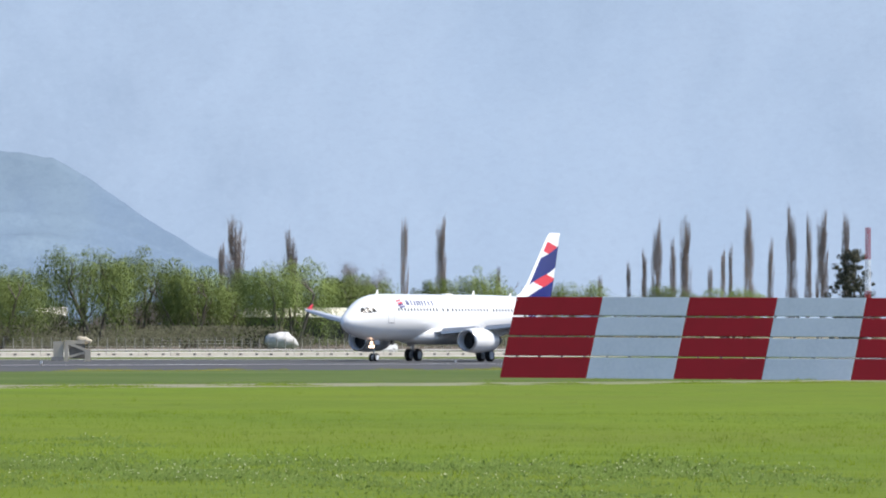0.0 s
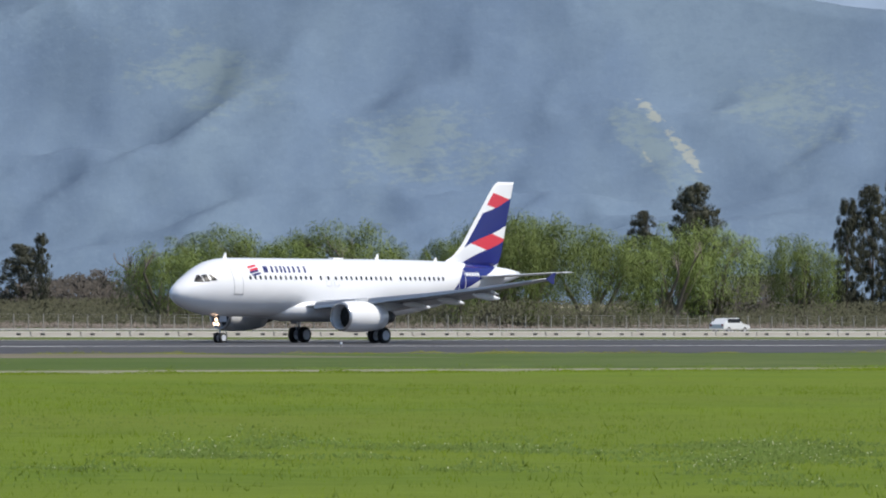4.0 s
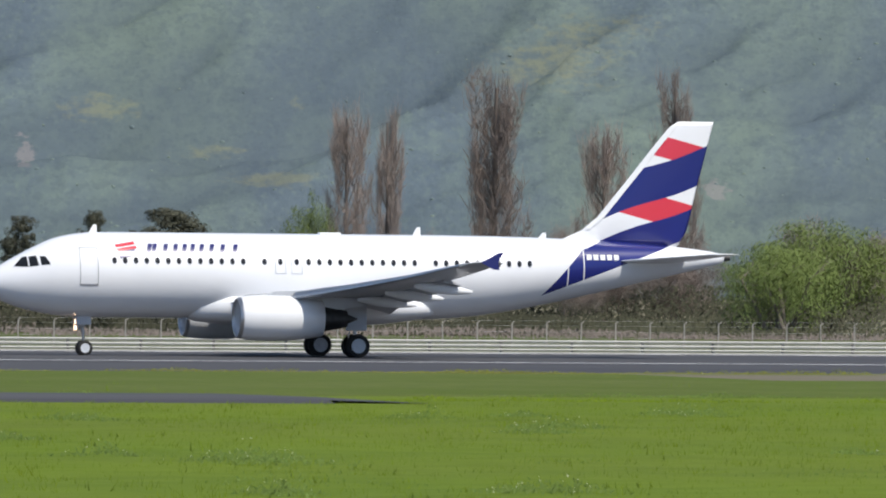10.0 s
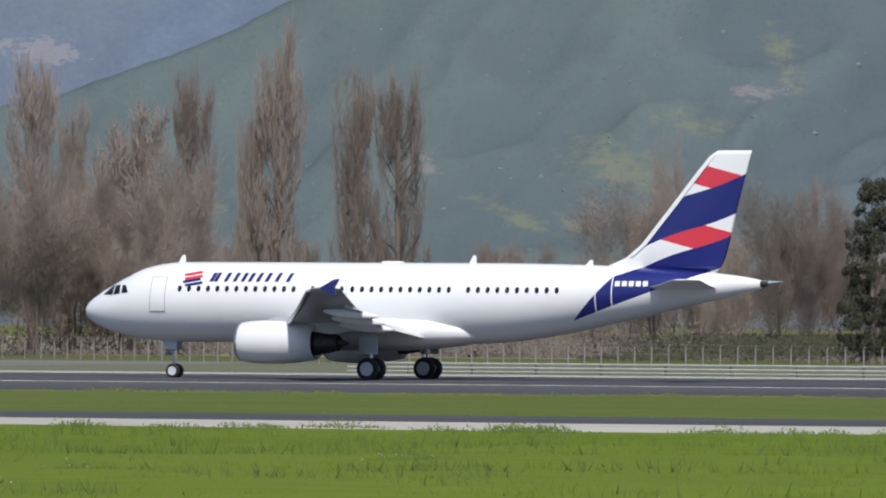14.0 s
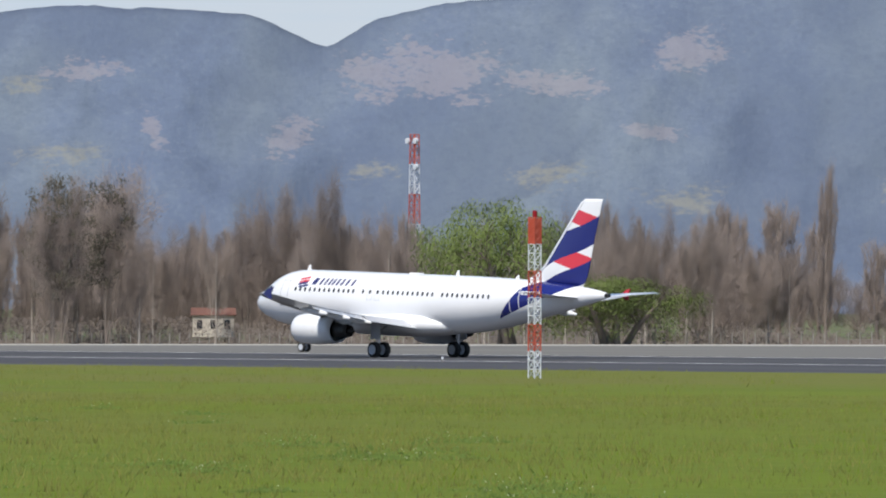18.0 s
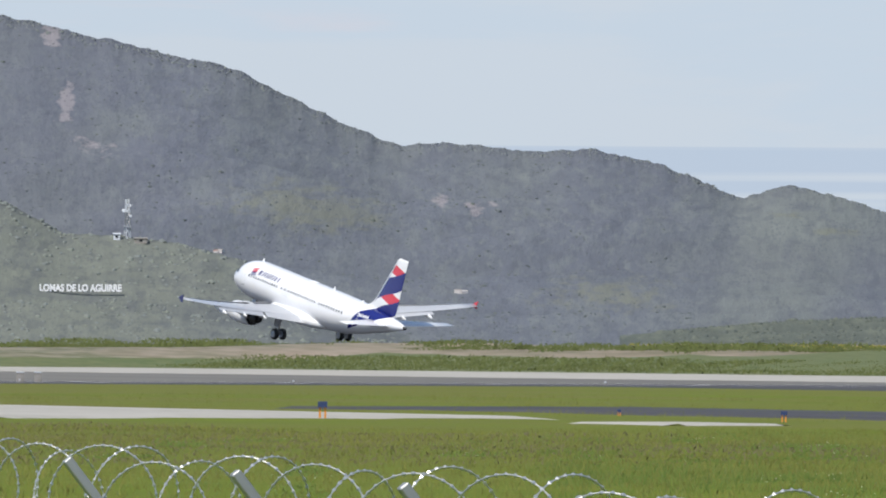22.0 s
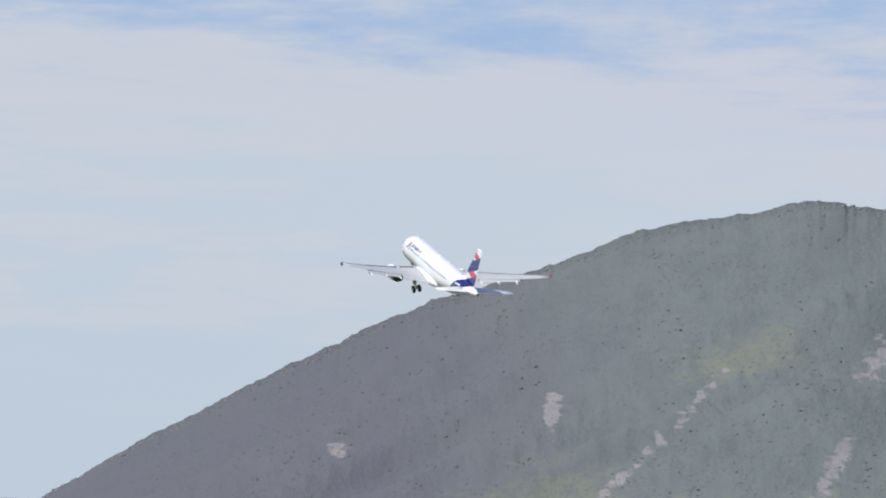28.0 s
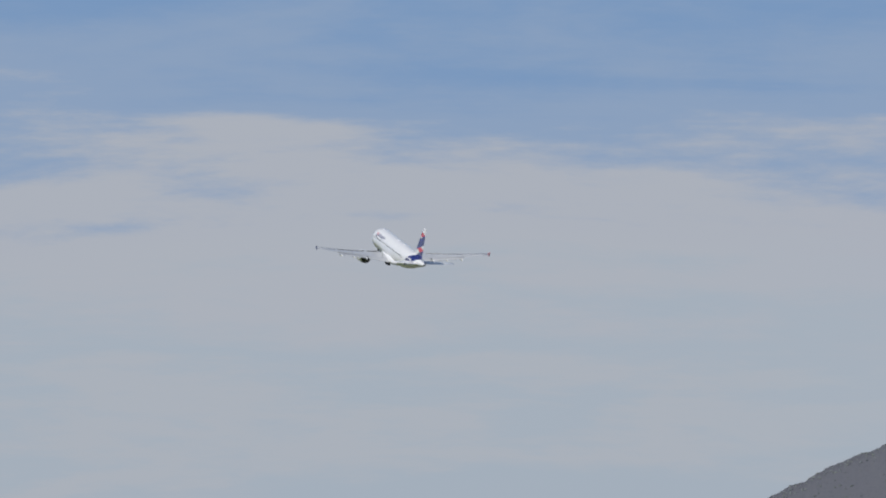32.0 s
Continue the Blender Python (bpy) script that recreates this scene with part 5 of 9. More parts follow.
POPLARS_C = [(-189.2, 638.4, 22.5, 5.3), (-161.3, 631.1, 18.9, 4.3), (-158.9, 637.5, 19.5, 3.7), (-138.7, 647.4, 19.2, 5.2), (-73.6, 644.7, 16.1, 2.1), (-45, 633.6, 11.9, 2.8), (-42.9, 652.6, 11.5, 2.6), (161.3, 637.5, 17, 3.3), (164.5, 637.7, 16.7, 2.6), (176.8, 651.3, 19.9, 4.9), (186.3, 653.4, 16.1, 3.8), (189.2, 643.5, 19.9, 3.5), (516.5, 646.5, 11.2, 1.9), (554.4, 627.8, 21.6, 2), (563.3, 642.9, 18.1, 3.9), (724, 639.9, 9.4, 1.3)]
FAR_POPLARS = [(x, y, h, w * 0.72) for x, y, h, w in FAR_POPLARS]
YARD_TREES = [(-1651.3, 640, 11.3, 6.1), (-1534.8, 640, 12.2, 4.8)]


def brush(name, x0, x1, y0, y1, low, high, count, material, label, seed, size=(0.045, 0.13), droop=-1.2, lift=0.0):
    """Undergrowth: a thicket of uneven height, too fine to pick apart."""
    r = np.random.RandomState(seed)
    x = r.uniform(x0, x1, count)
    y = r.uniform(y0, y1, count)
    h = low + (high - low) * np.clip(0.5 + 0.75 * fbm(x / 19, y / 19, 4, seed), 0, 1)
    z = h * r.uniform(0, 1, count) ** 0.6
    g = np.array([ground_z(q) for q in x])
    out = r.normal(size=(count, 3)) * 0.35 + (0, -0.7, 0.7)
    me = quads_mesh(name, np.stack([x, y, z + g + (lift(x, y) if callable(lift) else lift)], 1), r.uniform(size[0], size[1], count), material, droop, 2.2, out / np.linalg.norm(out, axis=1)[:, None], np.stack([-x, -y, y * 0.3], 1) / np.hypot(x, y)[:, None])
    ob = new(name, me)
    return tagged(ob, label, "bushes", kind="stuff")


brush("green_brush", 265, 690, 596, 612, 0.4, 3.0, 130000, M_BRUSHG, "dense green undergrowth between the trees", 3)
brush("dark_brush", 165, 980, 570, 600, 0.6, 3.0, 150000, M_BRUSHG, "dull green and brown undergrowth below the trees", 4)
brush("brown_brush", 120, 980, 560, 580, 0.1, 0.7, 36000, M_BRUSHB, "dry brown undergrowth behind the fence", 5)
# these two fill the gaps between trunks with shade, as dark foliage
brush("dark_thicket", 640, 1010, 604, 616, 1.5, 6.0, 110000, M_SHADE_THICKET, "thicket coloured as dark as the shade between the tree trunks", 25, (0.07, 0.2))
brush("dark_thicket", 255, 640, 604, 616, 0.6, 3.2, 90000, M_BRUSHG, "thicket coloured as dark as the shade between the tree trunks", 26, (0.07, 0.2))
brush("brown_brush", -260, 130, 600, 640, 0.3, 2.0, 45000, M_BRUSHB, "dry brown undergrowth below the trees", 6)
brush("green_brush", -20, 190, 590, 620, 0.6, 3.8, 95000, M_BRUSHG, "green undergrowth below the trees", 17)
brush("green_brush", -230, -20, 590, 620, 0.3, 2.0, 55000, M_BRUSHG, "green undergrowth below the trees", 7)
brush("brown_brush", -590, -190, 604, 660, 0.4, 2.8, 60000, M_BRUSHB, "brown thicket below the bare trees", 8)
brush("brown_brush", -1150, -590, 745, 800, 0.5, 3.8, 95000, M_BRUSHB, "brown thicket below the bare trees", 9)
brush("brown_brush", -1135, -1060, 748, 790, 2.5, 7.0, 26000, M_BRUSHB, "brown bare thicket at the end of the trees", 10)
M_DRYWEED = leaf_mat("dry weeds", (0.150, 0.150, 0.062), (0.176, 0.166, 0.086), 0.2)
M_BLOOM = leaf_mat("yellow flowers", (0.30, 0.27, 0.04), (0.16, 0.17, 0.05), 0.1)
brush("yellow_flowers", -1440, -1262, 815, 860, 0.1, 0.7, 5000, M_BLOOM, "field of yellow wild flowers on the bank", 11, (0.08, 0.22), -0.4, 4.6)
brush("bank_scrub", -1900, -1170, 748, 774, 0.05, 0.7, 24000, M_SCRUBBANK, "low green scrub on the bank", 12, (0.08, 0.25), -0.4, lambda x, y: np.interp(y - 746, [0, 8, 26, 48, 62], [0, 0.5, 2.1, 3.6, 4.2]) - 0.1)
brush("bank_bushes", -1950, -1180, 800, 822, -0.6, 1.7, 30000, M_SCRUBBANK, "low green bushes along the top of the bank", 14, (0.10, 0.26), -0.4, 4.1)
brush("dry_weeds", -335, -212, 92, 152, 0.02, 0.28, 15000, M_DRYWEED, "dry brown weeds behind the near fence", 15, (0.02, 0.05), -1.5, -0.03)
rng.seed(77)
THICKET = []
for k in range(60):
    x = rng.uniform(-800, -252)
    THICKET.append((x, rng.uniform(640, 700), rng.uniform(5.5, 10.5), rng.uniform(1.6, 3.6)))
THICKET_B = [(rng.uniform(-800, -252), rng.uniform(640, 700), rng.uniform(6, 9.5), rng.uniform(5, 8)) for k in range(40)]
THICKET_B += [(rng.uniform(-130, 160), rng.uniform(640, 690), rng.uniform(4, 8), rng.uniform(5, 8)) for k in range(26)]

# brown grove behind the fence before the green mountain
THICKET_B += [(rng.uniform(172, 345), rng.uniform(602, 645), rng.uniform(6.0, 9.6), rng.uniform(6, 9)) for k in range(40)]
THICKET_B += [(rng.uniform(-345, -268), rng.uniform(612, 650), rng.uniform(12, 18.5), rng.uniform(5, 8)) for k in range(26)]
THICKET_B += [(rng.uniform(-240, -219), rng.uniform(612, 640), rng.uniform(10, 16.5), rng.uniform(5, 8)) for k in range(9)]
THICKET_D = [(rng.uniform(172, 345), rng.uniform(606, 640), rng.uniform(5.0, 8.4), rng.uniform(3.5, 6)) for k in range(14)]
# pale thin stems of the tall wood past the bend
THICKET_B += [(x, y, rng.uniform(9.5, 14), rng.uniform(5, 7.5)) for x, y in [(rng.uniform(-820, -680), rng.uniform(635, 680)) for k in range(40)]]
THICKET += [(rng.uniform(-835, -685), rng.uniform(640, 690), rng.uniform(10, 15.5), rng.uniform(2.4, 4.2)) for k in range(50)]

PALE_TREES = [(rng.uniform(-830, -640), rng.uniform(600, 625), rng.uniform(10, 15.5), rng.uniform(3, 5)) for k in range(34)]
PALE_TREES += [(rng.uniform(-640, -400), rng.uniform(606, 630), rng.uniform(8, 13), rng.uniform(2.5, 4.5)) for k in range(20)]

TREE_KINDS = [([willow(k) for k in (11, 12, 13, 14)], WILLOWS_A + WILLOWS_B + WILLOWS_C + WILLOWS_D),
              ([eucalypt(k) for k in (21, 22, 23)], EUCALYPTS_A + EUCALYPTS_B + THICKET_D),
              ([poplar(k) for k in (31, 32, 33)], POPLARS_A + POPLARS_B + POPLARS_C + FAR_POPLARS + THICKET),
              ([bare_tree(k) for k in (41, 42, 43, 44)], BARE_TREES_A + BARE_TREES_B + BARE_TREES_C + THICKET_B + YARD_TREES),
              ([sparse_tree(k) for k in (51, 52, 53)], SPARSE_TREES),
              ([pale_tree(k) for k in (61, 62)], PALE_TREES)]
for models, places in TREE_KINDS:
    grove(models, [(x, y, h * (1.26 if "green_tree" in models[0].name else 1.0), w) for x, y, h, w in places], {"dark_tree": 1.55, "green_tree": 1.75, "bare_poplar": 1.38}.get(models[0].name.split(".")[0], 1.12))
    for ob in models:
        drop_model(ob)


# ---- the airliner ----
# body space: x forward from the main gear, y to the port side, z up from the ground; xn = metres aft of the nose
def paint(name, base, rough=0.28):
    return mat(name, base, rough, vary=tuple(c * 0.9 for c in base), scale=0.5, amount=0.5, coat=0.3)


M_SKIN = paint("white aircraft paint", (0.86, 0.87, 0.88))
M_GREYSKIN = paint("grey wing paint", (0.50, 0.52, 0.55), 0.4)
M_NAVY = paint("navy aircraft paint", (0.014, 0.019, 0.140))
M_CORAL = paint("coral red paint", (0.66, 0.045, 0.07))
M_GLASS = mat("dark cabin glass", (0.02, 0.022, 0.028), 0.12)
M_SCREEN = mat("dark windscreen glass", (0.014, 0.016, 0.020), 0.35, gloss=0.2)
M_TYRE = mat("tyre rubber", (0.018, 0.018, 0.018), 0.85, vary=(0.04, 0.04, 0.04), scale=3, amount=0.6)
M_METAL = mat("bare metal", (0.55, 0.55, 0.56), 0.35, 0.9, vary=(0.4, 0.4, 0.4), scale=2, amount=0.5)
M_DARKMETAL = mat("dark hot metal", (0.07, 0.068, 0.066), 0.5, 0.6, vary=(0.03, 0.03, 0.03), scale=3, amount=0.6)
M_SEAM = mat("panel seam", (0.30, 0.31, 0.33), 0.6)

NOSE_X = 17.71
STATIONS = [(0.0, 3.45, 0.03, 0.03), (0.15, 3.46, 0.36, 0.34), (0.5, 3.49, 0.66, 0.63), (1.0, 3.53, 0.95, 0.92), (1.7, 3.60, 1.24, 1.24), (2.5, 3.71, 1.50, 1.55),
            (3.5, 3.84, 1.75, 1.86), (4.8, 3.93, 1.93, 2.03), (6.2, 3.95, 1.975, 2.07), (14.0, 3.95, 1.975, 2.07), (22.0, 3.95, 1.975, 2.07),
            (24.5, 4.03, 1.94, 1.98), (27.0, 4.20, 1.80, 1.77), (29.5, 4.42, 1.52, 1.48), (32.0, 4.64, 1.14, 1.14), (34.5, 4.84, 0.74, 0.76), (36.4, 4.96, 0.42, 0.44), (37.4, 5.0, 0.2, 0.22)]


def station(xn):
    """Centre height, half width, half height of the fuselage, by smooth blending of the frames."""
    k = max(i for i in range(len(STATIONS)) if STATIONS[i][0] <= xn + 1e-6)
    k = min(k, len(STATIONS) - 2)
    p0, p1, p2, p3 = (STATIONS[min(max(k + d, 0), len(STATIONS) - 1)] for d in (-1, 0, 1, 2))
    u = (xn - p1[0]) / (p2[0] - p1[0])
    out = []
    for c in (1, 2, 3):
        d1 = (p2[c] - p0[c]) / max(p2[0] - p0[0], 1e-6) * (p2[0] - p1[0])
        d2 = (p3[c] - p1[c]) / max(p3[0] - p1[0], 1e-6) * (p2[0] - p1[0])
        out.append((2 * u**3 - 3 * u * u + 1) * p1[c] + (u**3 - 2 * u * u + u) * d1 + (-2 * u**3 + 3 * u * u) * p2[c] + (u**3 - u * u) * d2)
    return out


def skin_at(xn, z, side=1, proud=0.0):
    """Pose on the fuselage skin at height z: local z points outwards, local x forward."""
    cz, hw, hh = station(xn)
    s = max(-0.98, min(0.98, (z - cz) / hh))
    y = hw * math.sqrt(1 - s * s)
    nrm = Vector((0, y / hw**2, (z - cz) / hh**2)).normalized()
    up = Vector((0, -nrm.z, nrm.y))
    m = Matrix(((1, 0, 0, NOSE_X - xn), (0, up.y, nrm.y, y), (0, up.z, nrm.z, z), (0, 0, 0, 1)))
    m = m @ Matrix.Translation((0, 0, proud))
    return m if side > 0 else Matrix.Diagonal((1, -1, 1, 1)) @ m


def loft(rings, closed_ends=True):
    """A skin through rings of points."""
    bm = bmesh.new()
    rows = [[bm.verts.new(p) for p in ring] for ring in rings]
    n = len(rows[0])
    for a, b in zip(rows, rows[1:]):
        for k in range(n):
            bm.faces.new((a[k], a[(k + 1) % n], b[(k + 1) % n], b[k]))
    if closed_ends:
        bm.faces.new(rows[0][::-1])
        bm.faces.new(rows[-1])
    bmesh.ops.recalc_face_normals(bm, faces=bm.faces)
    return bm


def livery():
    """White fuselage and fin with a navy tail sweep and two coral bands, from the place on the skin."""
    m = bpy.data.materials.new("airline livery")
    m.use_nodes = True
    n, l = m.node_tree.nodes, m.node_tree.links
    b = n["Principled BSDF"]
    b.inputs["Roughness"].default_value = 0.26
    b.inputs["Coat Weight"].default_value = 0.3
    tc = n.new("ShaderNodeTexCoord")
    sp = n.new("ShaderNodeSeparateXYZ")
    l.new(tc.outputs["Object"], sp.inputs[0])

    def op(kind, a, c=None):
        q = n.new("ShaderNodeMath")
        q.operation = kind
        for i, val in enumerate((a, c)):
            if val is None:
                continue
            if isinstance(val, (int, float)):
                q.inputs[i].default_value = val
            else:
                l.new(val, q.inputs[i])
        return q.outputs[0]

    xn = op("SUBTRACT", NOSE_X, sp.outputs["X"])
    z = sp.outputs["Z"]
    bow = op("MULTIPLY", op("SINE", op("MULTIPLY", op("SUBTRACT", xn, 33.75), 1.25)), 0.07)
    v = op("SUBTRACT", z, op("MULTIPLY", op("SUBTRACT", xn, 35.65), 0.35))
    v = op("ADD", v, bow)
    w = op("ADD", z, op("MULTIPLY", op("SUBTRACT", xn, 33.35), 0.26))

    def band(val, lo, hi):
        return op("MULTIPLY", op("GREATER_THAN", val, lo), op("LESS_THAN", val, hi))

    front = op("GREATER_THAN", op("SUBTRACT", xn, op("MULTIPLY", op("SUBTRACT", z, 3.1), 0.93)), 27.75)
    low = op("GREATER_THAN", op("SUBTRACT", z, op("MULTIPLY", op("SUBTRACT", xn, 27.75), 0.365)), 3.1)
    navy1 = op("MULTIPLY", op("MULTIPLY", front, low), op("LESS_THAN", v, 7.45))
    on_fin = op("MULTIPLY", op("GREATER_THAN", z, 6.15), op("GREATER_THAN", xn, 29.6))
    navy2 = op("MULTIPLY", band(v, 8.47, 10.24), on_fin)
    red1 = op("MULTIPLY", op("MULTIPLY", band(v, 7.45, 8.47), band(w, 6.9, 8.25)), on_fin)
    red2 = op("MULTIPLY", op("MULTIPLY", op("GREATER_THAN", v, 10.24), band(w, 10.2, 11.28)), on_fin)
    navy = op("MAXIMUM", navy1, navy2)
    red = op("MAXIMUM", red1, red2)
    noise_t = n.new("ShaderNodeTexNoise")
    noise_t.inputs["Scale"].default_value = 0.7
    l.new(tc.outputs["Object"], noise_t.inputs["Vector"])
    white = n.new("ShaderNodeMix")
    white.data_type = "RGBA"
    white.inputs[6].default_value, white.inputs[7].default_value = (0.88, 0.89, 0.90, 1), (0.82, 0.83, 0.85, 1)
    l.new(noise_t.outputs[0], white.inputs[0])
    col = white.outputs[2]
    for mask, c in ((navy, (0.013, 0.020, 0.165, 1)), (red, (0.66, 0.045, 0.075, 1))):
        x = n.new("ShaderNodeMix")
        x.data_type = "RGBA"
        l.new(mask, x.inputs[0])
        l.new(col, x.inputs[6])
        x.inputs[7].default_value = c
        col = x.outputs[2]
    l.new(col, b.inputs["Base Color"])
    return m


M_LIVERY = livery()
plane = empty("airliner")
tagged(plane, "white twin-engine jet airliner with navy and coral striped tail", "airplane")

SEG = 48
rings = []
for xn in [0.0, 0.05, 0.15, 0.3, 0.5, 0.75] + [1.0 + 0.25 * k for k in range(24)] + [7.0 + k for k in range(15)] + [22 + 0.7 * k for k in range(22)] + [37.4]:
    cz, hw, hh = station(xn)
    rings.append([(NOSE_X - xn, hw * math.cos(2 * math.pi * k / SEG), cz + hh * math.sin(2 * math.pi * k / SEG)) for k in range(SEG)])
part("fuselage", loft(rings), M_LIVERY, plane, smooth=True)
bm = bmesh.new()
tube(bm, (NOSE_X - 37.35, 0, 5.0), (NOSE_X - 37.75, 0, 5.03), 0.17, 0.13, 16)
part("exhaust_pipe", bm, M_DARKMETAL, plane, "dark metal exhaust pipe of the tail cone")


def foil(x_le, x_te, y, z, thick, axis="y", n=11, camber=0.0):
    """An aerofoil ring between the leading and trailing edge."""
    pts = []
    for k in range(n):
        u = 0.5 - 0.5 * math.cos(math.pi * k / (n - 1))
        h = thick * 2.6 * (0.2969 * math.sqrt(u) - 0.126 * u - 0.3516 * u**2 + 0.2843 * u**3 - 0.1015 * u**4) * 2
        pts.append((u, h))
    up = [(u, h + camber * 4 * u * (1 - u)) for u, h in pts]
    dn = [(u, -h + camber * 4 * u * (1 - u)) for u, h in pts[-2:0:-1]]
    ring = []
    for u, h in up + dn:
        x = NOSE_X - (x_le + (x_te - x_le) * u)
        ring.append((x, y, z + h) if axis == "y" else (x, y + h, z))
    return ring


def wing_station(y):
    """Leading edge, trailing edge, height and thickness of the wing at y from the middle."""
    le = np.interp(y, [0, 1.9, 6.4, 17.05], [11.0, 11.9, 14.35, 19.95])
    te = np.interp(y, [0, 1.9, 6.4, 17.05], [18.7, 18.7, 18.75, 21.55])
    zz = np.interp(y, [0, 1.9, 6.4, 12, 17.05], [2.55, 2.62, 3.04, 3.74, 4.62])
    return float(le), float(te), float(zz), float(np.interp(y, [0, 6.4, 17.05], [0.42, 0.24, 0.085]))


for side in (1, -1):
    rings = []
    for y in (1.2, 1.9, 3.0, 4.5, 6.4, 8.5, 11, 13.5, 15.5, 17.0):
        le, te, zz, th = wing_station(y)
        rings.append(foil(le, te, side * y, zz, th, camber=0.06))
    wing = part("wing", loft(rings), M_GREYSKIN, plane, smooth=True)
    # slat along the leading edge, drooped for take-off
    rings = []
    for y in (2.6, 6.0, 9.5, 13.0, 16.5):
        le, te, zz, th = wing_station(y)
        rings.append([(NOSE_X - le + dx, side * y, zz + dz * th / 0.2) for dx, dz in ((-0.28, 0.20), (0.02, 0.13), (0.20, -0.02), (0.22, -0.12), (0.1, -0.17), (-0.1, -0.06))])
    part("slat", loft(rings), M_METAL, wing, "bare metal leading edge slat")
    # flaps, slightly down
    for y0, y1 in ((2.2, 6.2), (6.5, 12.4)):
        rings = []
        for y in (y0, (y0 + y1) / 2, y1):
            le, te, zz, th = wing_station(y)
            c = 0.20 * (te - le) + 0.35
            rings.append([(NOSE_X - te - dx * c + 0.5, side * y, zz - dz * c) for dx, dz in ((0, 0.0), (0.25, -0.05), (1.0, 0.28), (0.98, 0.31), (0.3, 0.14), (0.02, 0.08))])
        part("flap", loft(rings), M_GREYSKIN, wing, "grey trailing flap slightly lowered")
    # flap track fairings
    for y in (6.6, 9.2, 11.9):
        le, te, zz, th = wing_station(y)
        rings = []
        for u in (0, 0.08, 0.25, 0.5, 0.75, 0.92, 1.0):
            r = 0.20 * math.sin(math.pi * (0.06 + 0.9 * u)) ** 0.7
            rings.append([(NOSE_X - (te - 1.7 + 2.9 * u), side * y + r * math.cos(t), zz - 0.22 - 0.26 * u + 1.25 * r * math.sin(t)) for t in [2 * math.pi * k / 12 for k in range(12)]])
        part("flap_fairing", loft(rings), M_SKIN, wing, "pale flap track fairing", smooth=True)
    # wing tip fence
    le, te, zz, th = wing_station(17.05)
    bm = bmesh.new()
    for yy in (17.0, 17.08):
        for dx, dz in ((0.45, 0.02), (1.28, 0.46), (1.55, 0.50), (1.30, 0.04), (1.36, -0.32), (1.06, -0.30)):
            bm.verts.new((NOSE_X - le - dx, side * yy, zz + dz))
    vs = list(bm.verts)
    bm.faces.new(vs[:6])
    bm.faces.new(vs[6:][::-1])
    for k in range(6):
        bm.faces.new((vs[k], vs[(k + 1) % 6], vs[6 + (k + 1) % 6], vs[6 + k]))
    bmesh.ops.recalc_face_normals(bm, faces=bm.faces)
    part("wingtip_fence", bm, M_NAVY if side > 0 else M_CORAL, wing, "navy wing tip fence" if side > 0 else "coral red wing tip fence")
    # tailplane
    rings = []
    for y, le, te, zz, th in ((0.5, 31.4, 35.2, 4.78, 0.2), (2.0, 32.35, 35.45, 4.88, 0.17), (4.0, 33.6, 35.9, 5.02, 0.12), (6.2, 35.0, 36.4, 5.18, 0.07)):
        rings.append(foil(le, te, side * y, zz, th))
    part("tailplane", loft(rings), M_SKIN, plane, smooth=True)

    # engine: nacelle, lip, fan, core and pylon
    ey, ez = side * 5.75, 1.90

    def around(xn, r, squash=1.0, n=32):
        return [(NOSE_X - xn, ey + r * math.cos(2 * math.pi * k / n), ez + r * math.sin(2 * math.pi * k / n) * (squash if math.sin(2 * math.pi * k / n) < 0 else 1)) for k in range(n)]

    outer = [(11.30, 0.90), (11.33, 0.97), (11.45, 1.02), (11.9, 1.09), (12.6, 1.13), (13.6, 1.12), (14.6, 1.04), (15.5, 0.90)]
    inner = [(15.5, 0.87), (14.9, 0.86), (13.0, 0.90), (12.2, 0.88), (11.6, 0.84), (11.38, 0.85), (11.30, 0.90)]
    nac = part("engine_nacelle", loft([around(x, r, 0.96) for x, r in outer + inner], False), M_SKIN, plane, "white rounded engine nacelle", smooth=True)
    part("intake_lip", loft([around(x, r, 0.96) for x, r in ((11.42, 0.845), (11.34, 0.86), (11.285, 0.90), (11.31, 0.965), (11.40, 1.012), (11.46, 1.026))], False), M_METAL, nac, "polished metal intake lip", smooth=True)
    bm = bmesh.new()
    bmesh.ops.create_cone(bm, cap_ends=True, segments=32, radius1=0.875, radius2=0.875, depth=0.06, matrix=Matrix.Translation((NOSE_X - 12.35, ey, ez)) @ Matrix.Rotation(radians(90), 4, "Y"))
    part("fan_disc", bm, M_DARKMETAL, nac, "dark fan disc")
    for k in range(18):
        bm = bmesh.new()
        a = 2 * math.pi * k / 18
        box(bm, 0.03, 0.20, 0.62, Matrix.Translation((NOSE_X - 12.28, ey, ez)) @ Matrix.Rotation(a, 4, "X") @ Matrix.Translation((0, 0, 0.54)) @ Matrix.Rotation(0.6, 4, "Z"))
        part("fan_blade", bm, M_DARKMETAL, nac)
    part("spinner", loft([around(x, r) for x, r in ((11.85, 0.02), (11.95, 0.12), (12.15, 0.23), (12.34, 0.29))]), M_DARKMETAL, nac, "dark spinner cone", smooth=True)
    part("core_nozzle", loft([around(x, r) for x, r in ((15.3, 0.62), (15.7, 0.60), (16.4, 0.48), (16.75, 0.40), (16.7, 0.36), (16.0, 0.36))]), M_DARKMETAL, nac, "dark hot core nozzle", smooth=True)
    part("exhaust_cone", loft([around(x, r) for x, r in ((16.2, 0.30), (16.9, 0.2), (17.3, 0.03))]), M_DARKMETAL, nac, "dark exhaust cone", smooth=True)
    rings = []
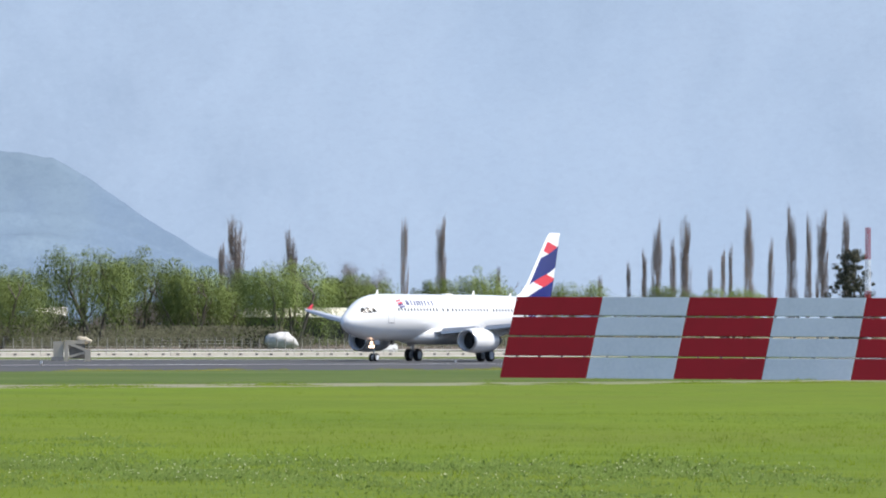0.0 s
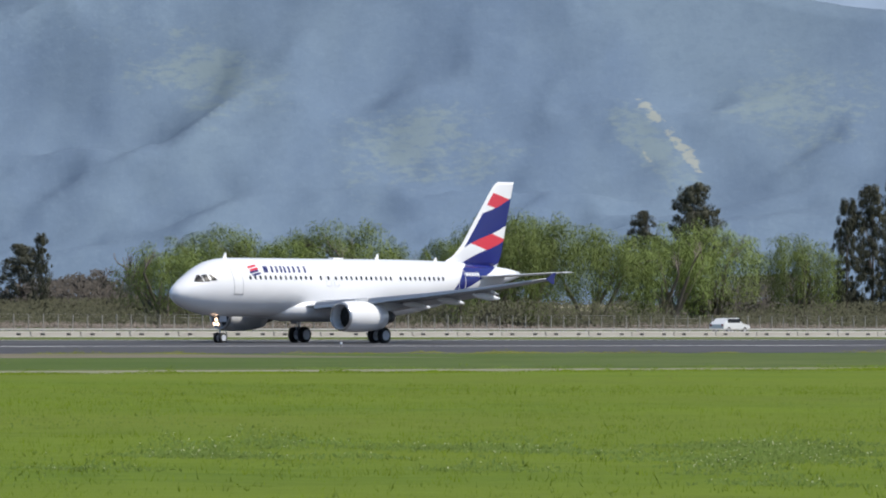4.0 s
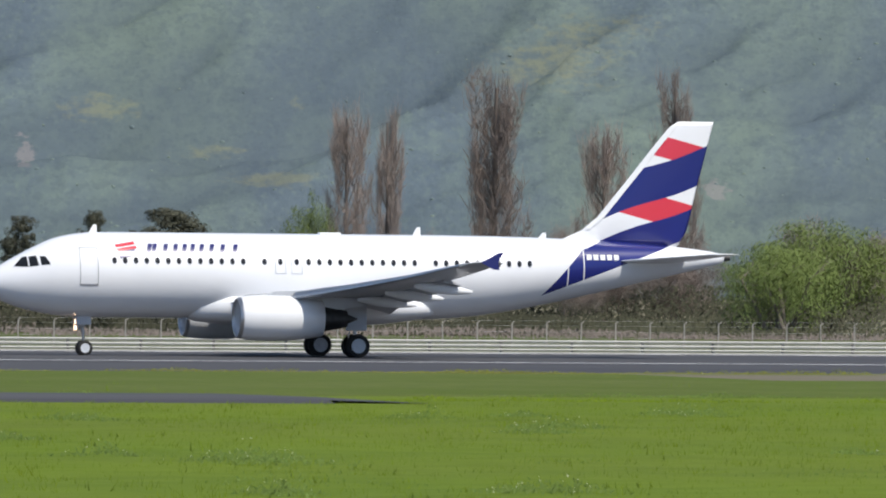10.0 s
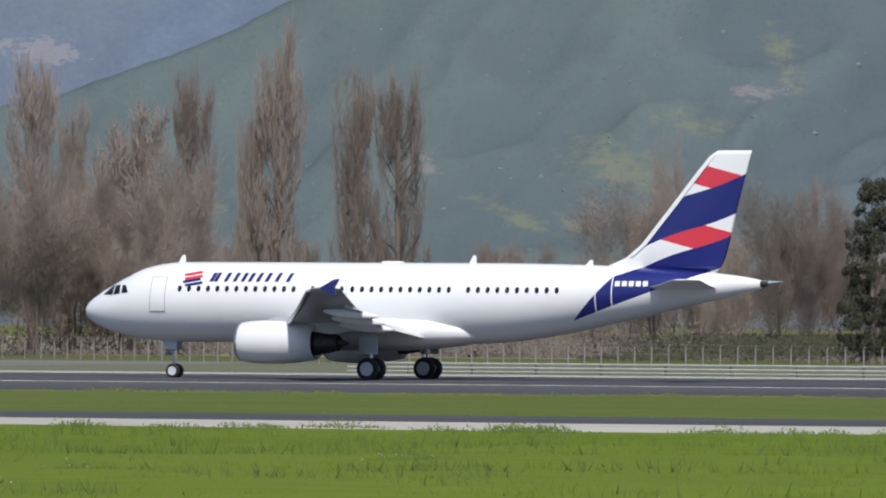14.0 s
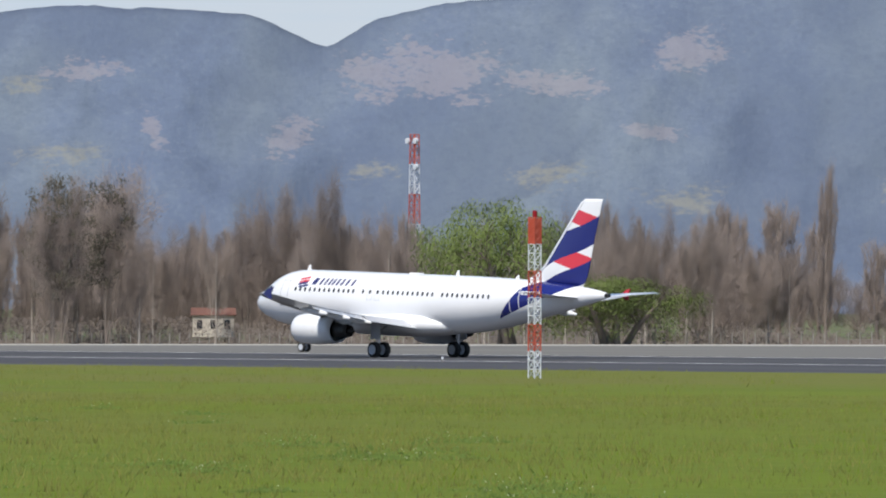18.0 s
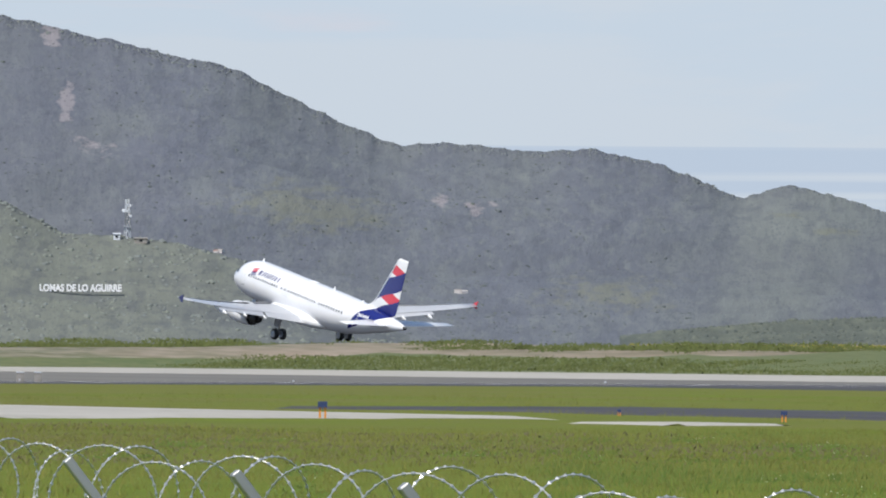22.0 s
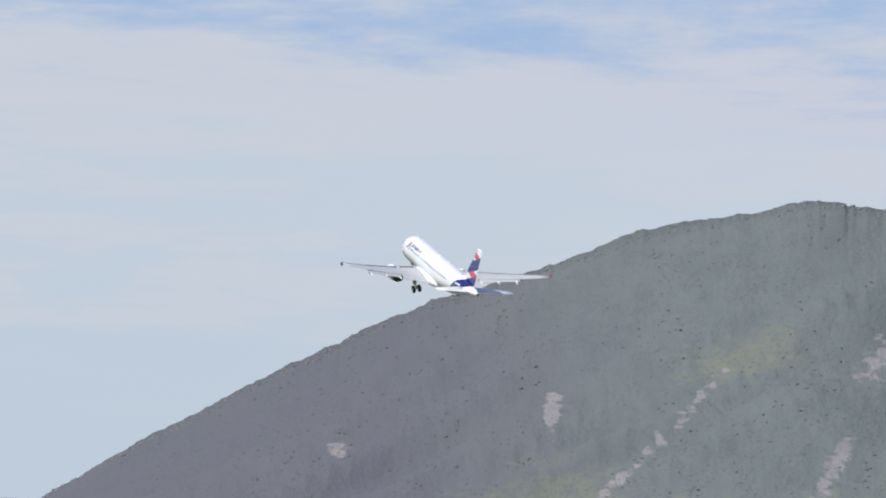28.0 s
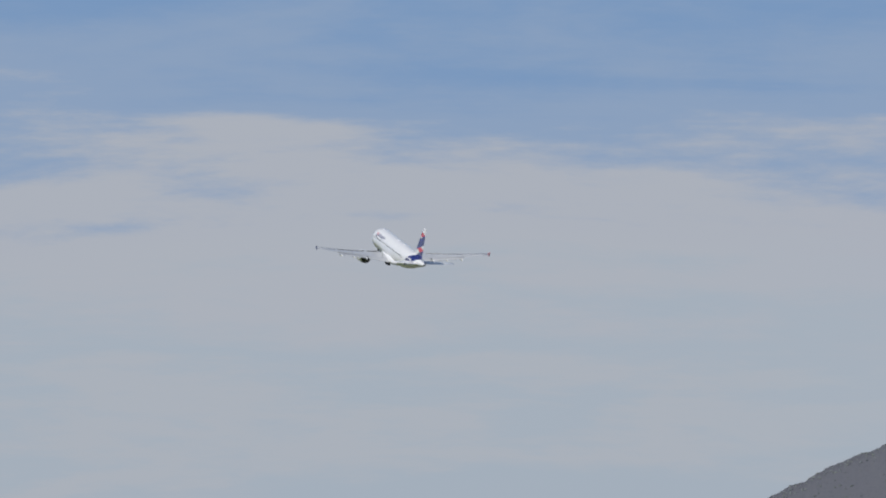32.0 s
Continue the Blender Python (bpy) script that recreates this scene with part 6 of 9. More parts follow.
    for x, z0, z1, w in ((12.6, 2.75, 2.98, 0.05), (13.2, 2.6, 3.2, 0.2), (14.6, 2.4, 3.25, 0.24), (16.4, 2.35, 2.95, 0.22), (18.2, 2.65, 2.8, 0.04)):
        rings.append([(NOSE_X - x, ey + w, z0), (NOSE_X - x, ey + w, z1), (NOSE_X - x, ey - w, z1), (NOSE_X - x, ey - w, z0)])
    part("pylon", loft(rings), M_GREYSKIN, plane)

# belly fairing
rings = []
for x, w, z0, z1 in ((9.6, 0.2, 2.15, 2.5), (10.6, 1.35, 1.72, 2.9), (12.0, 2.0, 1.55, 3.25), (15.0, 2.28, 1.5, 3.25), (18.0, 2.35, 1.52, 3.4), (20.0, 2.25, 1.64, 3.3), (21.6, 1.7, 1.85, 3.0), (22.8, 0.8, 2.1, 2.7), (23.3, 0.2, 2.25, 2.5)):
    c, hh = (z0 + z1) / 2, (z1 - z0) / 2
    rings.append([(NOSE_X - x, w * math.copysign(abs(math.cos(t)) ** 0.8, math.cos(t)), c + hh * math.copysign(abs(math.sin(t)) ** 0.8, math.sin(t))) for t in [2 * math.pi * k / 32 for k in range(32)]])
part("belly_fairing", loft(rings), M_SKIN, plane, smooth=True)

# fin
rings = []
for le, te, zz, th in ((28.0, 35.0, 5.55, 0.02), (29.25, 35.3, 5.95, 0.10), (30.15, 35.5, 6.35, 0.22), (30.98, 35.68, 7.0, 0.24), (32.62, 36.15, 9.0, 0.20), (33.98, 36.6, 10.7, 0.16), (34.70, 36.82, 11.55, 0.13), (35.05, 36.87, 11.76, 0.06)):
    rings.append(foil(le, te, 0, zz, th, "z"))
fin = part("fin", loft(rings), M_LIVERY, plane, "fin with navy, white and coral slanted bands", smooth=True)
rings = []
for le, zz, th in ((30.22, 6.4, 0.1), (30.95, 7.0, 0.1), (32.59, 9.0, 0.09), (33.95, 10.7, 0.08), (34.63, 11.5, 0.06)):
    rings.append([(NOSE_X - le + dx, dy * th, zz) for dx, dy in ((0.02, 0), (-0.1, 0.85), (-0.3, 1.5), (-0.3, -1.5), (-0.1, -0.85))])
part("fin_leading_edge", loft(rings), M_SKIN, fin, "white leading edge of the fin")

# cabin windows: one mesh, many panes
wm = bmesh.new()
bmesh.ops.create_circle(wm, cap_ends=True, segments=14, radius=0.5)
bmesh.ops.scale(wm, vec=(0.23, 0.34, 1), verts=wm.verts)
wme = bpy.data.meshes.new("cabin_window")
wm.to_mesh(wme)
wm.free()
wme.materials.append(M_GLASS)
EXITS = (14.40, 15.22)
for side in (1, -1):
    for xn in [13.61 - 0.533 * k for k in range(15) if k != 1] + list(EXITS) + [15.82 + 0.533 * k for k in range(22) if k != 11]:
        w = new("cabin_window", wme)
        w.parent = plane
        w.matrix_local = skin_at(xn, 4.64, side, 0.012)


def frame_on_skin(name, x0, x1, z0, z1, side, width, material, parent=plane, label=""):
    """A thin rectangular outline that follows the skin."""
    bm = bmesh.new()
    zs = np.linspace(z0, z1, 9)

    def band(a, b, heights):
        prev = None
        for zz in heights:
            pair = []
            for x in (a, b):
                p = skin_at(x, float(zz), side, 0.012).translation
                pair.append(bm.verts.new(p))
            if prev:
                bm.faces.new((prev[0], prev[1], pair[1], pair[0]))
            prev = pair

    band(x0, x0 + width, zs)
    band(x1 - width, x1, zs)
    band(x0 + width, x1 - width, (z0, z0 + width))
    band(x0 + width, x1 - width, (z1 - width, z1))
    bmesh.ops.recalc_face_normals(bm, faces=bm.faces)
    return part(name, bm, material, parent, label)


def patch(name, corners, side, material, proud=0.015, parent=plane, label=""):
    """A flat-coloured shape on the skin, by its corners (xn, z)."""
    bm = bmesh.new()
    (xa, za), (xb, zb), (xc, zc), (xd, zd) = corners
    grid = []
    for i in range(9):
        u = i / 8
        row = []
        for j in range(9):
            v = j / 8
            x = (xa * (1 - u) + xb * u) * (1 - v) + (xd * (1 - u) + xc * u) * v
            zz = (za * (1 - u) + zb * u) * (1 - v) + (zd * (1 - u) + zc * u) * v
            row.append(bm.verts.new(skin_at(x, zz, side, proud).translation))
        grid.append(row)
    for i in range(8):
        for j in range(8):
            bm.faces.new((grid[i][j], grid[i + 1][j], grid[i + 1][j + 1], grid[i][j + 1]))
    bmesh.ops.recalc_face_normals(bm, faces=bm.faces)
    return part(name, bm, material, parent, label)


M_DOORLINE = mat("door seam", (0.36, 0.38, 0.40), 0.6)
for side in (1, -1):
    frame_on_skin("door_outline", 4.45, 5.35, 3.42, 5.25, side, 0.035, M_DOORLINE, label="grey outline of the front cabin door")
    frame_on_skin("door_outline", 29.0, 29.9, 3.48, 5.42, side, 0.06, M_SKIN, label="white outline of the rear cabin door")
    patch("door_sill", ((4.45, 3.49), (5.35, 3.49), (5.35, 3.42), (4.45, 3.42)), side, M_SEAM, 0.018, label="dark sill of the front door")
    for e in EXITS:
        frame_on_skin("exit_outline", e - 0.27, e + 0.27, 4.05, 5.1, side, 0.025, M_DOORLINE, label="grey outline of an overwing exit")


for side in (1, -1):
    # airline title as plain bars in its colour
    for k, (x0, wide) in enumerate(((7.75, 0.66), (8.55, 0.92), (9.5, 0.82), (10.35, 0.92), (11.4, 1.05))):
        for u in (0.0, wide - 0.42):
            patch("title_bar", ((x0 + u + 0.15, 5.46), (x0 + u + 0.36, 5.46), (x0 + u + 0.21, 5.0), (x0 + u, 5.0)), side, M_NAVY, label="navy bar of the airline title")
    # emblem: three slanted ribbons
    for x0, zz, m in ((6.25, 5.40, M_CORAL), (6.32, 5.20, M_CORAL), (6.25, 5.04, M_NAVY), (6.40, 4.86, M_NAVY)):
        patch("emblem_ribbon", ((x0, zz), (x0 + 0.95, zz + 0.16), (x0 + 1.0, zz + 0.03), (x0 + 0.05, zz - 0.13)), side, m, label="slanted ribbon of the airline emblem")
    # registration as bars
    for k in range(5):
        x0 = 30.02 + 0.36 * k
        patch("registration_bar", ((x0, 5.12), (x0 + 0.26, 5.12), (x0 + 0.26, 4.86), (x0, 4.86)), side, M_SKIN, label="white bar of the registration")
    # windscreen panes
    for a in (((2.10, 4.77), (2.44, 4.83), (2.53, 4.36), (2.10, 4.30)), ((2.60, 4.81), (2.86, 4.79), (3.07, 4.42), (2.64, 4.38)), ((1.82, 4.74), (2.02, 4.79), (2.04, 4.29), (1.38, 4.30))):
        patch("windscreen_pane", a, side, M_SCREEN, 0.022, label="dark cockpit window pane")

# blade aerials on the roof, and a pitot probe each side
for xn, high in ((5.25, 0.42), (21.5, 0.42), (27.9, 0.28)):
    cz, hw, hh = station(xn)
    bm = bmesh.new()
    for dx, dz, w in ((0, 0, 0.03), (-0.42, 0, 0.03), (-0.40, high, 0.012), (-0.24, high, 0.012)):
        bm.verts.new((NOSE_X - xn + dx, w, cz + hh - 0.03 + dz))
        bm.verts.new((NOSE_X - xn + dx, -w, cz + hh - 0.03 + dz))
    v = list(bm.verts)
    for q in ((0, 2, 4, 6), (1, 7, 5, 3), (0, 1, 3, 2), (2, 3, 5, 4), (4, 5, 7, 6), (6, 7, 1, 0)):
        bm.faces.new([v[i] for i in q])
    bmesh.ops.recalc_face_normals(bm, faces=bm.faces)
    part("blade_aerial", bm, M_SKIN, plane, "white blade aerial on the roof")
bm = bmesh.new()
box(bm, 1.1, 0.5, 0.12, Matrix.Translation((NOSE_X - 17.3, 0, 6.04)), 0.04)
part("roof_fairing", bm, M_SKIN, plane)


def wheel(parent, x, y, z, r, w):
    """A tyre with its rim."""
    prof = [(0.55, 0.42), (0.86, 0.5), (0.97, 0.36), (1.0, 0.0), (0.97, -0.36), (0.86, -0.5), (0.55, -0.42)]
    n = 28
    rings = [[(x + r * p * math.cos(t), y + w * q, z + r * p * math.sin(t)) for t in [2 * math.pi * k / n for k in range(n)]] for p, q in prof]
    part("tyre", loft(rings), M_TYRE, parent, "black rubber tyre", smooth=True)
    rings = [[(x + r * p * math.cos(t), y + w * q, z + r * p * math.sin(t)) for t in [2 * math.pi * k / n for k in range(n)]] for p, q in ((0.02, 0.53), (0.16, 0.52), (0.20, 0.48), (0.44, 0.49), (0.60, 0.53), (0.60, -0.53), (0.44, -0.49), (0.20, -0.48), (0.16, -0.52), (0.02, -0.53))]
    part("rim", loft(rings), M_WHITE, parent, "pale metal wheel rim")


gear_legs = []
for side in (1, -1):
    y = side * 3.8
    hinge = Vector((0.15, y, 2.75))
    bm = bmesh.new()
    tube(bm, (0, 0, 0), (-0.1, 0, -1.35), 0.15, n=12)
    tube(bm, (-0.1, 0, -1.3), (-0.15, 0, -2.17), 0.10, n=12)
    tube(bm, (-0.15, -0.55, -2.165), (-0.15, 0.55, -2.165), 0.09, n=10)
    tube(bm, (-0.05, 0, -0.9), (-0.1, -side * 1.3, -0.1), 0.07, n=8)
    tube(bm, (0.1, 0, -1.25), (0.22, 0, -1.75), 0.04, n=6)
    tube(bm, (0.22, 0, -1.75), (-0.05, 0, -2.05), 0.04, n=6)
    strut = part("main_gear_leg", bm, M_METAL, plane, "grey metal main landing gear leg")
    strut.matrix_local = Matrix.Translation(hinge)
    wheel(strut, -0.15, -0.46, -2.165, 0.585, 0.42)
    wheel(strut, -0.15, 0.46, -2.165, 0.585, 0.42)
    bm = bmesh.new()
    box(bm, 1.05, 0.05, 1.35, pose(-0.1, side * 0.3, -0.75, side * 4), 0.02)
    part("gear_door", bm, M_GREYSKIN, strut, "grey gear door")
    gear_legs.append((strut, Matrix.Translation(hinge), "X", -side * 80))
hinge = Vector((12.9, 0, 2.3))
bm = bmesh.new()
tube(bm, (0, 0, 0), (-0.22, 0, -1.2), 0.10, n=10)
tube(bm, (-0.2, 0, -1.1), (-0.26, 0, -1.92), 0.065, n=10)
tube(bm, (-0.26, -0.3, -1.92), (-0.26, 0.3, -1.92), 0.06, n=8)
tube(bm, (-0.1, 0, -0.7), (0.9, 0, 0.0), 0.05, n=8)
box(bm, 0.3, 0.36, 0.3, pose(-0.12, 0, -0.75), 0.04)
strut = part("nose_gear_leg", bm, M_METAL, plane, "grey metal nose landing gear leg")
strut.matrix_local = Matrix.Translation(hinge)
for yy in (-0.25, 0.25):
    wheel(strut, -0.26, yy, -1.92, 0.38, 0.22)
M_LAMP = bpy.data.materials.new("lit taxi lamp")
M_LAMP.use_nodes = True
pb = M_LAMP.node_tree.nodes["Principled BSDF"]
pb.inputs["Emission Color"].default_value, pb.inputs["Emission Strength"].default_value = (1.0, 0.66, 0.42, 1), 4.0
for yy, zz, r in ((0.0, -0.62, 0.16), (-0.17, -0.94, 0.15), (0.17, -0.94, 0.15)):
    bm = bmesh.new()
    bmesh.ops.create_cone(bm, cap_ends=True, segments=14, radius1=r * 0.6, radius2=r, depth=0.14, matrix=Matrix.Translation((0.1, yy, zz)) @ Matrix.Rotation(radians(90), 4, "Y"))
    lamp = part("taxi_lamp", bm, M_METAL, strut, "round taxi lamp housing")
    bm = bmesh.new()
    bmesh.ops.create_cone(bm, cap_ends=True, segments=14, radius1=r * 0.9, radius2=r * 0.85, depth=0.008, matrix=Matrix.Translation((0.175, yy, zz)) @ Matrix.Rotation(radians(90), 4, "Y"))
    part("lamp_lens", bm, M_LAMP, lamp, "lit lamp lens")
for side in (1, -1):
    bm = bmesh.new()
    box(bm, 0.75, 0.04, 0.42, pose(12.75, side * 0.36, 1.72, side * 8), 0.015)
    part("nose_gear_door", bm, M_GREYSKIN, plane, "grey open nose gear door")
gear_legs.append((strut, Matrix.Translation(hinge), "Y", -80))

# ---- things of the airfield ----
def spot(az, r, z=0.0):
    """A place az degrees left of +y, r metres from the eye, z above the field."""
    a = radians(az)
    x, y = -r * math.sin(a), r * math.cos(a)
    return Vector((x, y, ground_z(x) + z))


def facing(az, r, z=0.0, turn=0.0):
    """Pose at a place; local -y looks back at the eye, turned by turn degrees."""
    p = spot(az, r, z)
    return Matrix.Translation(p) @ Matrix.Rotation(radians(az + turn), 4, "Z")


def shared(name, me, parent, m):
    ob = new(name, me)
    ob.parent = parent
    ob.matrix_local = m
    return ob


def as_mesh(name, bm, material):
    me = bpy.data.meshes.new(name)
    bm.to_mesh(me)
    bm.free()
    me.materials.append(material)
    return me


def polyline(points, step):
    """Places every step metres along a line of corners, with the heading."""
    out, left = [], 0.0
    for (x0, y0), (x1, y1) in zip(points, points[1:]):
        d = math.hypot(x1 - x0, y1 - y0)
        h = math.atan2(y1 - y0, x1 - x0)
        s = left
        while s < d:
            out.append((x0 + (x1 - x0) * s / d, y0 + (y1 - y0) * s / d, h))
            s += step
        left = s - d
    return out


# perimeter fence behind the runway: bent-top posts and strands of wire
FENCE_LINE = [(930, 560), (520, 532), (230, 482), (0, 474), (-160, 480), (-260, 560), (-420, 605), (-600, 742), (-1050, 744)]
fence = empty("perimeter_fence", Matrix.Translation((0, 480, 0)))
tagged(fence, "long wire fence with pale concrete posts bent at the top", "fence")
bm = bmesh.new()
box(bm, 0.065, 0.065, 1.5, pose(0, 0, 0.70))
box(bm, 0.22, 0.05, 0.05, pose(-0.08, 0, 1.50, 0, 35))
post_me = as_mesh("fence_post", bm, M_POST)
posts = polyline(FENCE_LINE, 2.1)
near = [p for p in posts if -330 < p[0] < 300]
rest = [p for p in posts if not -330 < p[0] < 300]
for x, y, h in near[:300]:
    shared("fence_post", post_me, fence, pose(x, y - 480, ground_z(x), 0, 0, math.degrees(h)))
bm = bmesh.new()
for x, y, h in rest + near[300:]:
    box(bm, 0.075, 0.075, 1.6, pose(x, y - 480, ground_z(x) + 0.75))
tagged(part("fencing", bm, M_POST, fence), kind="stuff")
for k, z in enumerate((0.25, 0.6, 0.95, 1.3, 1.58)):
    bm = bmesh.new()
    for (x0, y0), (x1, y1) in zip(FENCE_LINE, FENCE_LINE[1:]):
        tube(bm, (x0, y0 - 480, ground_z(x0) + z), (x1, y1 - 480, ground_z(x1) + z), 0.004, n=4)
    part("fence_wire", bm, M_STEEL, fence, "strand of galvanised fence wire")

# guard rail along the road between runway and fence
RAIL_LINE = [(960, 490), (620, 480), (300, 450), (0, 444), (-60, 445), (-190, 452)]
rail = empty("guard_rail", Matrix.Translation((0, 450, 0)))
tagged(rail, "low galvanised steel guard rail on posts beside the runway", "guard rail")
bm = bmesh.new()
box(bm, 0.14, 0.12, 0.66, pose(0, 0, 0.33))
rp = as_mesh("rail_post", bm, M_POST)
for x, y, h in polyline(RAIL_LINE, 4.0)[:300]:
    shared("rail_post", rp, rail, pose(x, y - 450, 0, 0, 0, math.degrees(h)))
for z, high in ((0.60, 0.13), (0.36, 0.13), (0.14, 0.10)):
    for (x0, y0), (x1, y1) in zip(RAIL_LINE, RAIL_LINE[1:]):
        bm = bmesh.new()
        d = math.hypot(x1 - x0, y1 - y0)
        m = pose((x0 + x1) / 2, (y0 + y1) / 2 - 450.12, z, 0, 0, math.degrees(math.atan2(y1 - y0, x1 - x0)))
        wave = [(-0.025, -0.5), (-0.025, -0.12), (0.012, 0.0), (-0.025, 0.12), (-0.025, 0.5), (0.025, 0.5), (0.05, 0.0), (0.025, -0.5)]
        ends = [[bm.verts.new(m @ Vector((q * d / 2, u, w * high))) for u, w in wave] for q in (-1, 1)]
        for k in range(len(wave)):
            bm.faces.new((ends[0][k], ends[1][k], ends[1][(k + 1) % len(wave)], ends[0][(k + 1) % len(wave)]))
        bm.faces.new(ends[0][::-1])
        bm.faces.new(ends[1])
        bmesh.ops.recalc_face_normals(bm, faces=bm.faces)
        part("rail_beam", bm, M_RAIL, rail, "ribbed galvanised rail beam")
strip("kerb_strip", 437.0, 442.5, -210, 330, 0.05, M_CONCRETE, "pale concrete kerb strip behind the runway", "kerb", 0.5)

# low concrete barrier of blocks along the perimeter road
barrier = empty("concrete_barrier", Matrix.Translation((330, 462, 0)))
tagged(barrier, "low pale concrete barrier of blocks beside the road", "barrier")
bm = bmesh.new()
box(bm, 5.6, 0.35, 0.42, pose(0, 0, 0.24), 0.04)
box(bm, 5.6, 0.55, 0.14, pose(0, 0, 0.07))
block_me = as_mesh("barrier_block", bm, M_CONCRETE)
bm = bmesh.new()
for dx in (-1.5, 1.5):
    box(bm, 0.5, 0.03, 0.24, pose(dx, -0.18, 0.2))
slot_me = as_mesh("drain_slot", bm, M_BLACK)
for k in range(112):
    block = shared("barrier_block", block_me, barrier, pose(3 + 5.9 * k, 0.16 * k, 0))
    shared("drain_slot", slot_me, block, Matrix())

# red and white blast screen of slatted boards
screen = empty("blast_screen", facing(-59.9, 537, 0, -26))
tagged(screen, "tall slatted blast screen in red and white blocks", "barrier")
lean = Matrix.Rotation(radians(-24), 4, "X")
for col in range(9):
    for row in range(4):
        bm = bmesh.new()
        wide, high = 6.09, 1.26 if row else 1.80
        z = (-0.47, 1.45, 2.85, 4.25)[row]
        box(bm, wide, 0.09, high, lean @ pose(-14.8 + 6.13 * col + 3.06, 0, z + high / 2 + 0.1), 0.012)
        part("board", bm, M_BOARD if col % 2 else M_RED, screen, "pale grey-white board" if col % 2 else "dark red board")
for k in range(34):
    bm = bmesh.new()
    box(bm, 0.12, 0.14, 5.6, lean @ pose(-14.0 + 1.60 * k, 0.14, 2.7))
    part("support_post", bm, M_POST, screen)


def lattice(name, base, high, wide, bands, label, top_wide=None, split=True, thick=1.0, least=2):
    """A square lattice mast with coloured bands: legs, cross bars and braces."""
    mast = empty(name, Matrix.Translation(base))
    tagged(mast, label, "mast")
    top_wide = top_wide or wide
    n = len(bands)
    for k, material in enumerate(bands):
        z0, z1 = high * k / n, high * (k + 1) / n
        w0, w1 = (wide + (top_wide - wide) * z / high for z in (z0, z1))
        cells = max(least, round((z1 - z0) / (wide * 1.1)))
        t = (0.032 * wide + 0.014) * thick
        rods = []
        for sx, sy in ((-1, -1), (1, -1), (1, 1), (-1, 1)):
            rods.append(("leg", (sx * w0 / 2, sy * w0 / 2, z0), (sx * w1 / 2, sy * w1 / 2, z1), t * 1.3))
        for c in range(cells):
            a, b = z0 + (z1 - z0) * c / cells, z0 + (z1 - z0) * (c + 1) / cells
            for (ax, ay), (bx, by) in (((-1, -1), (1, -1)), ((1, -1), (1, 1)), ((1, 1), (-1, 1)), ((-1, 1), (-1, -1))):
                rods.append(("brace", (ax * w0 / 2, ay * w0 / 2, a), (bx * w0 / 2, by * w0 / 2, b), t))
                rods.append(("cross_bar", (ax * w0 / 2, ay * w0 / 2, b), (bx * w0 / 2, by * w0 / 2, b), t))
        bm = bmesh.new()
        for kind, a, b, rad in rods:
            tube(bm, a, b, rad, n=5)
            if split:
                part(kind, bm, material, mast)
                bm = bmesh.new()
        if split:
            bm.free()
        else:
            tagged(part("mast_section", bm, material, mast), kind="stuff")
    return mast


pole = lattice("obstacle_pole", spot(47.855, 432), 8.1, 0.44, [M_WHITE, M_ORANGE, M_WHITE, M_ORANGE, M_WHITE, M_ORANGE], "red and white banded lattice obstacle pole in the grass")
bm = bmesh.new()
tube(bm, (0, 0, 8.1), (0, 0, 8.45), 0.12)
part("beacon", bm, M_RED, pole, "small dark red beacon")
bm = boxes((0.46, 0.46, 1.3, 0, 0, 7.4))
part("shroud", bm, M_ORANGE, pole, "orange sheet shroud")
mast = lattice("radio_mast", spot(48.66, 1250), 30.5, 1.5, [M_ORANGE, M_WHITE, M_ORANGE, M_WHITE, M_ORANGE, M_WHITE, M_ORANGE], "tall red and white lattice radio mast behind the trees", 0.9)
for k, (dx, z) in enumerate(((-0.8, 29.6), (0.9, 29.6), (0.9, 25.8), (1.0, 16.1))):
    bm = bmesh.new()
    tube(bm, (dx, -0.4, z), (dx, -0.8, z), 0.42, 0.42, 12)
    part("dish", bm, M_WHITE, mast, "white drum aerial")
mast = lattice("telecom_mast", spot(-25.86, 900), 16.6, 1.3, [M_WHITE, M_RED, M_WHITE, M_RED, M_WHITE], "red and white telecom mast behind the trees", 0.9)
for k in range(6):
    a = k * math.pi / 3
    bm = boxes((0.28, 0.14, 1.7, 1.05 * math.cos(a), 1.05 * math.sin(a), 15.6))
    part("panel_aerial", bm, M_WHITE, mast, "white panel aerial")
mast = lattice("radio_mast", spot(-60.95, 1000), 14.8, 0.5, [M_WHITE, M_RED, M_WHITE, M_RED], "slender red and white mast behind the screen", 0.4)


